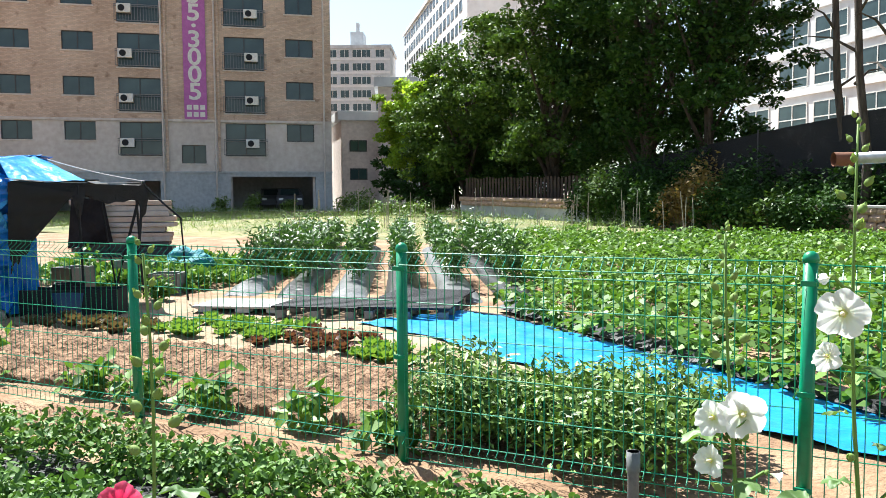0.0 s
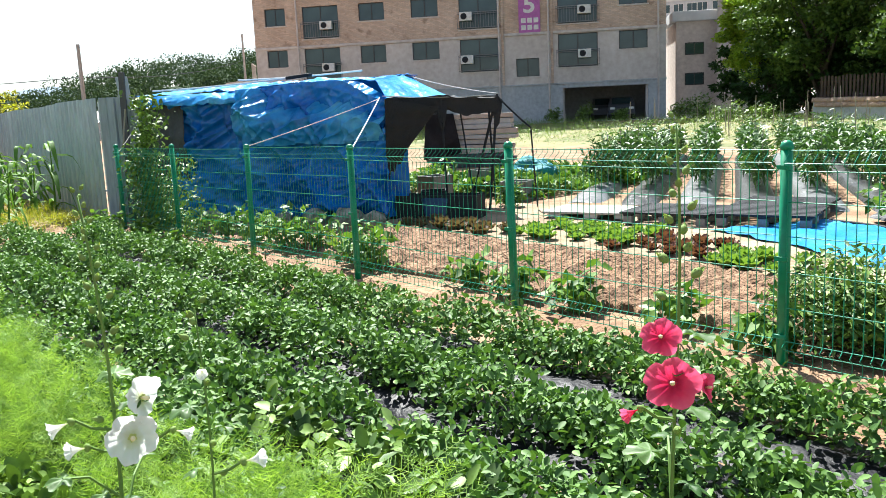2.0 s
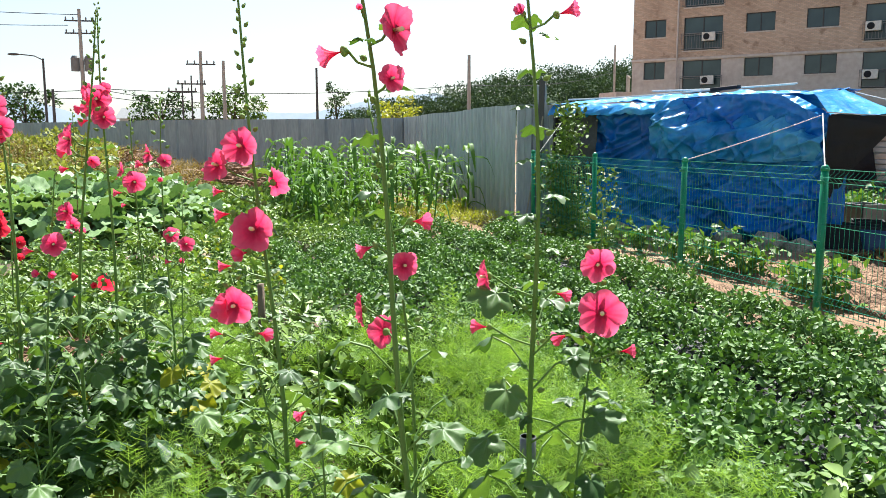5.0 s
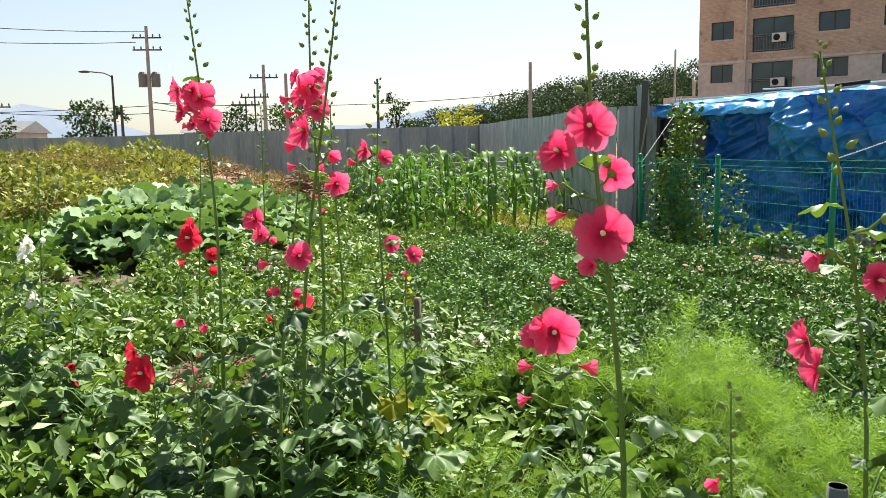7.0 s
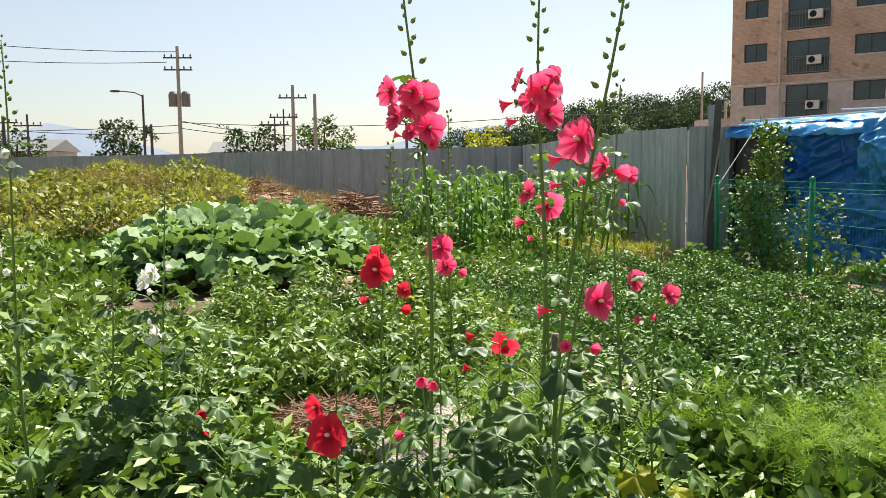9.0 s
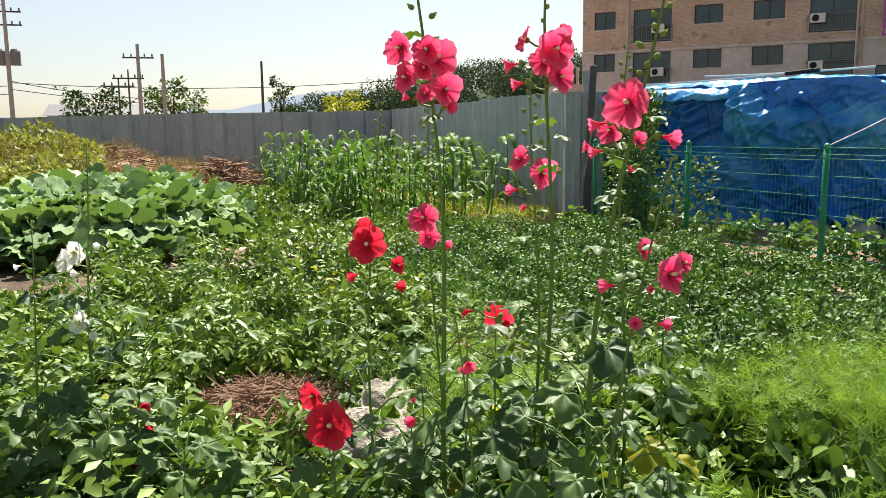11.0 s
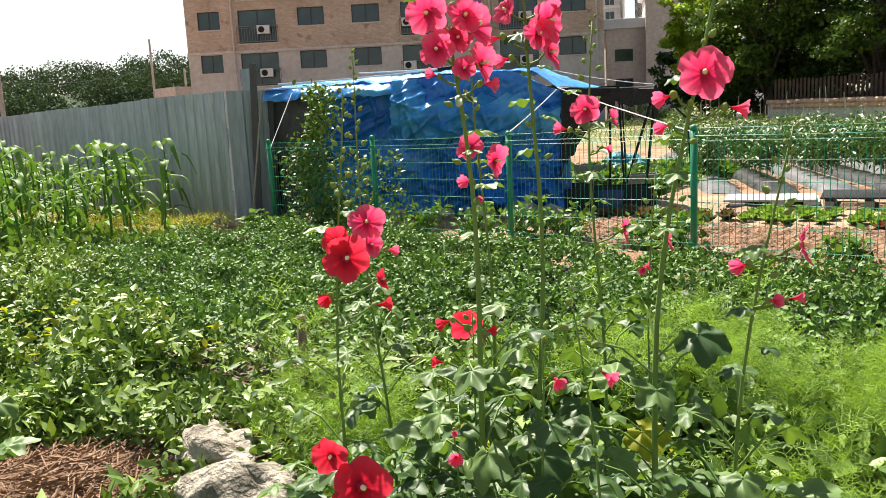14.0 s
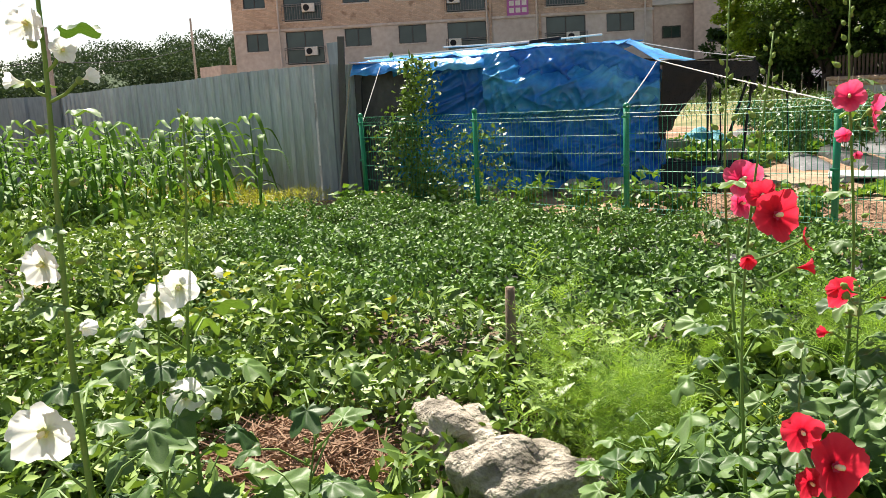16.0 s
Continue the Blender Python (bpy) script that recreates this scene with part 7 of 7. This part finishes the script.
def hollyhock(x, y, h, colour, flowers, lean=(0, 0), leaf_top=0.75, n_leaf=12, leaf_size=0.15, seed=0, bud_from=None, thick=0.009):
    r = random.Random(seed * 17 + 5)
    words = {"pink": "deep pink", "red": "bright red", "white": "white"}[colour]
    c = thing("hollyhock", f"tall hollyhock with {words} flowers and lobed leaves" if flowers else "low leafy hollyhock clump with no flowers yet", "hollyhock", "hollyhocks", pose(x, y, land(x, y)))

    def axis(z):
        t = z / h
        return Vector((lean[0] * t * t + 0.012 * math.sin(z * 5 + seed), lean[1] * t * t + 0.012 * math.cos(z * 4 + seed), z))
    part("stem", Geo().tube([axis(h * i / 14) - Vector((0, 0, 0.05 if i == 0 else 0)) for i in range(15)], [thick * 0.8 * (1 - 0.7 * i / 14) for i in range(15)], 7), L_STEM, c, "", True)
    zlow = min([f[0] for f in flowers], default=0.9)
    for z, az, size, kind, out, *facing in flowers:
        col = FL[colour]
        rise = r.uniform(-0.1, 0.4) if kind == "open" else r.uniform(-0.35, 0.25)
        face = radians(facing[0] if facing else az)
        d = Vector((math.cos(face), math.sin(face), rise)).normalized()
        tip = axis(z) + Vector((math.cos(radians(az)), math.sin(radians(az)), 0)) * out
        p = axis(z - 0.02 - 0.5 * max(0.0, out - 0.05))
        size = size * 1.08 if colour == "white" else size
        size = min(size, 0.125 if kind == "open" else 0.085)
        m = Matrix.Translation(tip) @ d.to_track_quat("Z", "Y").to_matrix().to_4x4() @ pose(0, 0, 0, 0, 0, r.uniform(0, 72))
        fl = part("flower", col[kind], None, c)
        fl.matrix_basis = m @ Matrix.Diagonal((size, size * r.uniform(0.9, 1.0), size, 1))
        part("calyx", CALYX, None, fl)
        if kind == "open":
            part("throat", col["throat"], None, fl)
            part("stamen", STAMEN, None, fl)
        g = Geo().tube([p, p.lerp(tip, 0.5) - Vector((0, 0, 0.004)), tip - d * 0.16 * size], 0.0028, 5)
        part("flower_stalk", g, L_STEM, c)
    zb = max([f[0] for f in flowers], default=0.8) + 0.05 if bud_from is None else bud_from
    z = zb
    k = 0
    while z < h + 0.01:
        t = (z - zb) / max(0.1, h - zb)
        a = k * 2.4 + seed
        s = 0.025 * (1 - 0.5 * t)
        d = Vector((math.cos(a), math.sin(a), 0.7 + t)).normalized()
        o = part("bud", BUD, None, c)
        o.matrix_basis = Matrix.Translation(axis(min(z, h)) + d * (0.012 + 0.012 * (1 - t))) @ d.to_track_quat("Z", "Y").to_matrix().to_4x4() @ Matrix.Diagonal((s, s, s, 1))
        z += 0.022 - 0.009 * t
        k += 1
    # spent calyces and small leaves between the flowers
    z = zlow - 0.25
    k = 0
    while z < zb:
        a = k * 2.1 + seed * 1.3
        d = Vector((math.cos(a), math.sin(a), 0.5)).normalized()
        if k % 5 in (0, 2):
            o = part("bud", BUD, None, c)
            o.matrix_basis = Matrix.Translation(axis(z) + d * 0.022) @ d.to_track_quat("Z", "Y").to_matrix().to_4x4() @ Matrix.Diagonal((0.022, 0.022, 0.022, 1))
        else:
            s = r.uniform(0.035, 0.075)
            part("leaf", LEAVES[k % 4], None, c).matrix_basis = Matrix.Translation(axis(z)) @ pose(0, 0, 0, 0, r.uniform(-5, 25), math.degrees(a)) @ pose(0.035, 0, 0) @ Matrix.Diagonal((s, s, s, 1))
        z += 0.040
        k += 1
    n_leaf = int(n_leaf * 1.5)
    for k in range(n_leaf):
        t = (k + 0.5) / n_leaf
        z = 0.10 + (leaf_top - 0.10) * t
        a = k * 137.5 + seed * 40 + r.uniform(-15, 15)
        s = leaf_size * (1.02 - 0.5 * t) * r.uniform(0.7, 1.15)
        ln = (0.20 - 0.10 * t) * r.uniform(0.7, 1.2)
        p0 = axis(z)
        ca, sa = math.cos(radians(a)), math.sin(radians(a))
        p1 = p0 + Vector((ca * ln, sa * ln, 0.05 + 0.25 * ln))
        part("leaf_stalk", Geo().tube([p0, p0.lerp(p1, 0.55) + Vector((0, 0, 0.02)), p1], 0.0026, 5), L_STEM, c)
        yellow = r.random() < 0.09 and t < 0.5
        part("leaf", LEAFY if yellow else LEAVES[k % 4], None, c, "yellowing leaf" if yellow else "").matrix_basis = Matrix.Translation(p1) @ pose(0, 0, 0, r.uniform(-35, 35), r.uniform(-12, 48), a) @ Matrix.Diagonal((s, s, s, 1))
    return c


O, H = "open", "half"
hollyhock(-0.92, 0.27, 1.41, "pink", [(1.04, -61, 0.081, O, 0.065, -58), (1.11, -75, 0.059, O, 0.072, -65), (1.02, 12, 0.045, O, 0.046), (0.99, -106, 0.052, H, 0.07)], (-0.02, -0.03), 0.85, 8, 0.1, 1, 1.17, 0.007)
hollyhock(-1.70, -0.33, 1.33, "white", [(0.97, 34, 0.08, O, 0.058), (0.91, 4, 0.082, O, 0.069, -14), (0.94, -92, 0.063, H, 0.078), (0.89, -84, 0.059, H, 0.058), (0.9, 49, 0.055, H, 0.108)], (-0.01, -0.03), 0.8, 9, 0.11, 2, 1.03, 0.008)
hollyhock(-1.67, -0.19, 1.11, "white", [(0.81, 40, 0.068, H, 0.069), (1, -25, 0.04, H, 0.039)], (-0.00, -0.00), 0.68, 7, 0.1, 3, 1.06, 0.006)
hollyhock(-0.28, 0.81, 1.42, "white", [(1.16, -66, 0.065, O, 0.057, -77), (1.15, -107, 0.051, O, 0.058), (1.08, -120, 0.048, O, 0.051), (1.06, -7, 0.035, H, 0.05)], (-0.01, -0.00), 0.92, 8, 0.1, 4, 1.22, 0.008)
hollyhock(-0.09, 0.92, 1.58, "white", [(1.3, -100, 0.069, O, 0.068, -96), (1.23, -125, 0.045, O, 0.056), (1.35, -123, 0.035, H, 0.054)], (-0.04, -0.02), 1.0, 10, 0.11, 5, 1.41, 0.008)
hollyhock(-2.47, -0.98, 2.01, "pink", [(1.65, 44, 0.094, O, 0.059), (1.56, 20, 0.056, O, 0.056), (1.61, -77, 0.108, H, 0.061), (1.69, -21, 0.026, H, 0.04)], (-0.05, -0.17), 1.0, 15, 0.16, 6, 1.75, 0.011)
hollyhock(-2.67, -0.65, 2.05, "pink", [(1.72, 48, 0.093, H, 0.069), (1.72, -41, 0.054, H, 0.044), (1.14, -92, 0.076, O, 0.12), (1.02, -91, 0.075, H, 0.114), (1.1, 40, 0.067, H, 0.053)], (-0.02, -0.05), 1.05, 15, 0.17, 7, 1.78, 0.011)
hollyhock(-2.66, -0.55, 1.31, "pink", [(1.06, -16, 0.109, O, 0.065, -22), (1.17, -32, 0.082, O, 0.046), (1, -82, 0.076, H, 0.071), (0.96, 48, 0.069, H, 0.068)], (0.01, 0.03), 0.8, 8, 0.12, 8, 1.23, 0.006)
hollyhock(-2.78, -0.91, 1.54, "pink", [(1.26, 40, 0.089, H, 0.066), (1.2, -84, 0.078, H, 0.053), (1.16, 5, 0.067, O, 0.047), (1.05, -99, 0.081, O, 0.1), (0.98, -149, 0.085, O, 0.081)], (-0.04, -0.10), 0.75, 10, 0.14, 9, 1.32, 0.008)
hollyhock(-3.19, -1.20, 1.93, "pink", [(1.43, -26, 0.104, O, 0.061, -32), (1.38, -66, 0.09, O, 0.102, -53), (1.33, 124, 0.086, O, 0.064), (1.25, -81, 0.084, H, 0.078), (1.21, -21, 0.12, O, 0.061, -30), (1.15, -45, 0.085, H, 0.069, -41), (1.11, -84, 0.072, H, 0.093), (1.31, -82, 0.058, H, 0.086)], (-0.02, -0.10), 0.85, 14, 0.16, 10, 1.49, 0.011)
hollyhock(-3.33, -1.20, 1.06, "pink", [(0.98, -10, 0.113, O, 0.062, -22), (0.97, -55, 0.075, O, 0.059), (0.89, 42, 0.095, H, 0.046), (0.89, -77, 0.07, H, 0.07), (0.82, -82, 0.071, H, 0.088)], (-0.02, -0.12), 0.7, 8, 0.13, 11, 1.01, 0.007)
hollyhock(-4.08, -1.86, 1.85, "pink", [(1.45, -55, 0.106, O, 0.063, -61), (1.41, -110, 0.079, H, 0.062), (1.38, 19, 0.086, H, 0.074), (1.35, -106, 0.064, H, 0.055)], (0.14, 0.13), 0.9, 15, 0.17, 12, 1.51, 0.011)
hollyhock(-3.86, -1.93, 1.34, "pink", [(1.12, 15, 0.077, O, 0.06), (1.09, -104, 0.07, H, 0.05), (1.02, -32, 0.055, H, 0.039), (1.02, 14, 0.055, H, 0.059)], (0.08, 0.07), 0.8, 13, 0.16, 13, 1.18, 0.008)
hollyhock(-4.32, -2.09, 1.92, "pink", [(1.56, 0, 0.10, O, 0.07), (1.49, 12, 0.09, O, 0.06), (1.59, -76, 0.086, O, 0.072, -62), (1.58, -18, 0.071, O, 0.072, -34), (1.54, -31, 0.063, O, 0.047), (1.52, -73, 0.074, O, 0.069, -60), (1.48, -33, 0.051, O, 0.062, -42), (1.47, -100, 0.05, H, 0.048), (1.45, 10, 0.066, H, 0.057)], (-0.07, -0.06), 0.85, 14, 0.16, 14, 1.65, 0.011)
hollyhock(-4.42, -1.77, 1.95, "pink", [(1.60, -6, 0.105, O, 0.07), (1.53, 10, 0.09, O, 0.06), (1.57, -30, 0.08, O, 0.07), (1.63, -103, 0.07, O, 0.052), (1.57, -113, 0.081, H, 0.069), (1.52, -104, 0.077, H, 0.054), (1.6, 3, 0.054, O, 0.048), (1.64, 17, 0.049, O, 0.071)], (0.01, 0.01), 0.85, 13, 0.16, 15, 1.70, 0.011)
hollyhock(-4.65, -1.68, 1.56, "pink", [(1.31, -73, 0.08, O, 0.049), (1.27, 6, 0.096, O, 0.052), (1.22, -84, 0.079, H, 0.05), (1.17, -60, 0.046, H, 0.041)], (-0.00, -0.00), 0.8, 10, 0.15, 16, 1.37, 0.009)
hollyhock(-4.37, -1.55, 1.61, "pink", [(1.39, -69, 0.079, O, 0.047), (1.36, 14, 0.056, O, 0.064), (1.34, -112, 0.072, H, 0.066), (1.29, -2, 0.044, H, 0.042), (1.07, 20, 0.066, O, 0.078), (0.97, 27, 0.049, H, 0.112)], (-0.00, -0.00), 0.85, 12, 0.15, 17, 1.45, 0.008)
hollyhock(-4.83, -1.92, 1.56, "pink", [(1.13, -32, 0.1, O, 0.068, -38), (1.07, -21, 0.073, O, 0.05), (1.05, 16, 0.066, H, 0.068)], (-0.03, -0.03), 0.8, 10, 0.14, 18, 1.19, 0.007)
hollyhock(-4.70, -2.19, 1.45, "red", [(1.08, -25, 0.109, O, 0.071, -33), (1.12, -47, 0.066, O, 0.045), (1.02, 26, 0.053, O, 0.111), (0.99, -64, 0.069, H, 0.041), (0.96, 25, 0.072, H, 0.101)], (0.03, 0.02), 0.8, 9, 0.14, 19, 1.18, 0.007)
hollyhock(-4.51, -2.34, 0.84, "red", [(0.64, -17, 0.121, O, 0.078, -28), (0.71, -65, 0.077, O, 0.065, -52), (0.6, -40, 0.067, O, 0.045)], (0.00, 0.00), 0.55, 6, 0.13, 20, 0.77, 0.006)
hollyhock(-4.55, -1.84, 0.89, "red", [(0.84, 147, 0.091, O, 0.052), (0.88, -110, 0.075, H, 0.063), (0.77, -117, 0.06, H, 0.084), (0.85, -1, 0.055, H, 0.044)], (-0.02, -0.02), 0.7, 9, 0.15, 21, 0.84, 0.006)
hollyhock(-4.18, -2.12, 0.95, "pink", [(0.87, -28, 0.062, H, 0.042)], (-0.00, -0.00), 0.6, 9, 0.16, 22, 0.90, 0.006)
hollyhock(-4.01, -2.16, 1.03, "pink", [(0.92, -7, 0.062, H, 0.039)], (-0.03, -0.03), 0.6, 9, 0.16, 23, 0.98, 0.006)
hollyhock(-4.40, -2.14, 0.80, "pink", [(0.66, -49, 0.068, H, 0.04), (0.72, -45, 0.034, H, 0.04)], (-0.00, -0.00), 0.5, 7, 0.14, 24, 0.75, 0.006)
hollyhock(-5.22, -3.39, 1.82, "white", [(0.89, -71, 0.093, O, 0.063, -43), (1.14, -59, 0.058, O, 0.041), (1.04, 0, 0.053, H, 0.052), (1.09, -108, 0.041, O, 0.057), (1.4, 20, 0.047, H, 0.067), (1.44, 1, 0.036, O, 0.06), (1.48, -48, 0.047, O, 0.04), (1.4, -82, 0.049, H, 0.033)], (-0.01, -0.01), 0.85, 14, 0.17, 25, 1.54, 0.01)
hollyhock(-5.67, -2.98, 1.34, "white", [(0.94, -84, 0.083, O, 0.075, -56), (0.97, -45, 0.083, O, 0.06, -36), (0.99, 19, 0.052, H, 0.068), (0.89, -45, 0.06, H, 0.038), (0.71, -44, 0.085, O, 0.043), (0.66, 11, 0.061, H, 0.053)], (0.02, 0.02), 0.9, 14, 0.16, 26, 1.05, 0.009)
hollyhock(-5.50, -3.15, 1.11, "white", [(0.96, -58, 0.046, H, 0.038)], (0.01, 0.01), 0.7, 10, 0.15, 27, 1.02, 0.007)
hollyhock(-5.46, -2.85, 0.62, "red", [(0.44, 12, 0.105, H, 0.045), (0.37, 21, 0.09, H, 0.051), (0.2, 8, 0.099, O, 0.048), (0.13, -76, 0.118, H, 0.048), (0.1, -5, 0.087, O, 0.044)], (0.02, 0.04), 0.7, 12, 0.16, 28, 0.50, 0.007)
hollyhock(-2.86, -1.13, 0.95, "pink", [(0.80, -60, 0.062, H, 0.04), (0.71, -110, 0.048, H, 0.04)], (0.0, 0.0), 0.6, 8, 0.13, 31, 0.86, 0.006)
hollyhock(-4.24, -1.49, 1.22, "pink", [(1.04, 20, 0.066, O, 0.04), (0.97, -80, 0.049, H, 0.04)], (0.0, 0.0), 0.7, 9, 0.14, 32, 1.1, 0.006)
# leafy clumps at the foot of the flowering stems
for k, (x, y, hh, size) in enumerate(((-4.28, -1.90, 0.52, 0.20), (-4.02, -2.02, 0.42, 0.18), (-4.52, -1.72, 0.50, 0.19), (-4.75, -1.85, 0.46, 0.18), (-4.90, -1.58, 0.44, 0.18), (-4.18, -1.62, 0.48, 0.19), (-4.62, -2.05, 0.40, 0.17), (-3.92, -1.72, 0.46, 0.19), (-3.70, -1.95, 0.40, 0.17), (-5.05, -1.98, 0.36, 0.16), (-5.35, -2.95, 0.42, 0.19), (-5.60, -3.15, 0.44, 0.19), (-5.15, -2.70, 0.36, 0.17))):
    hollyhock(x, y, hh, "pink", [], (0.02, 0.01), hh, 15, size, 40 + k, hh + 0.05, 0.008)
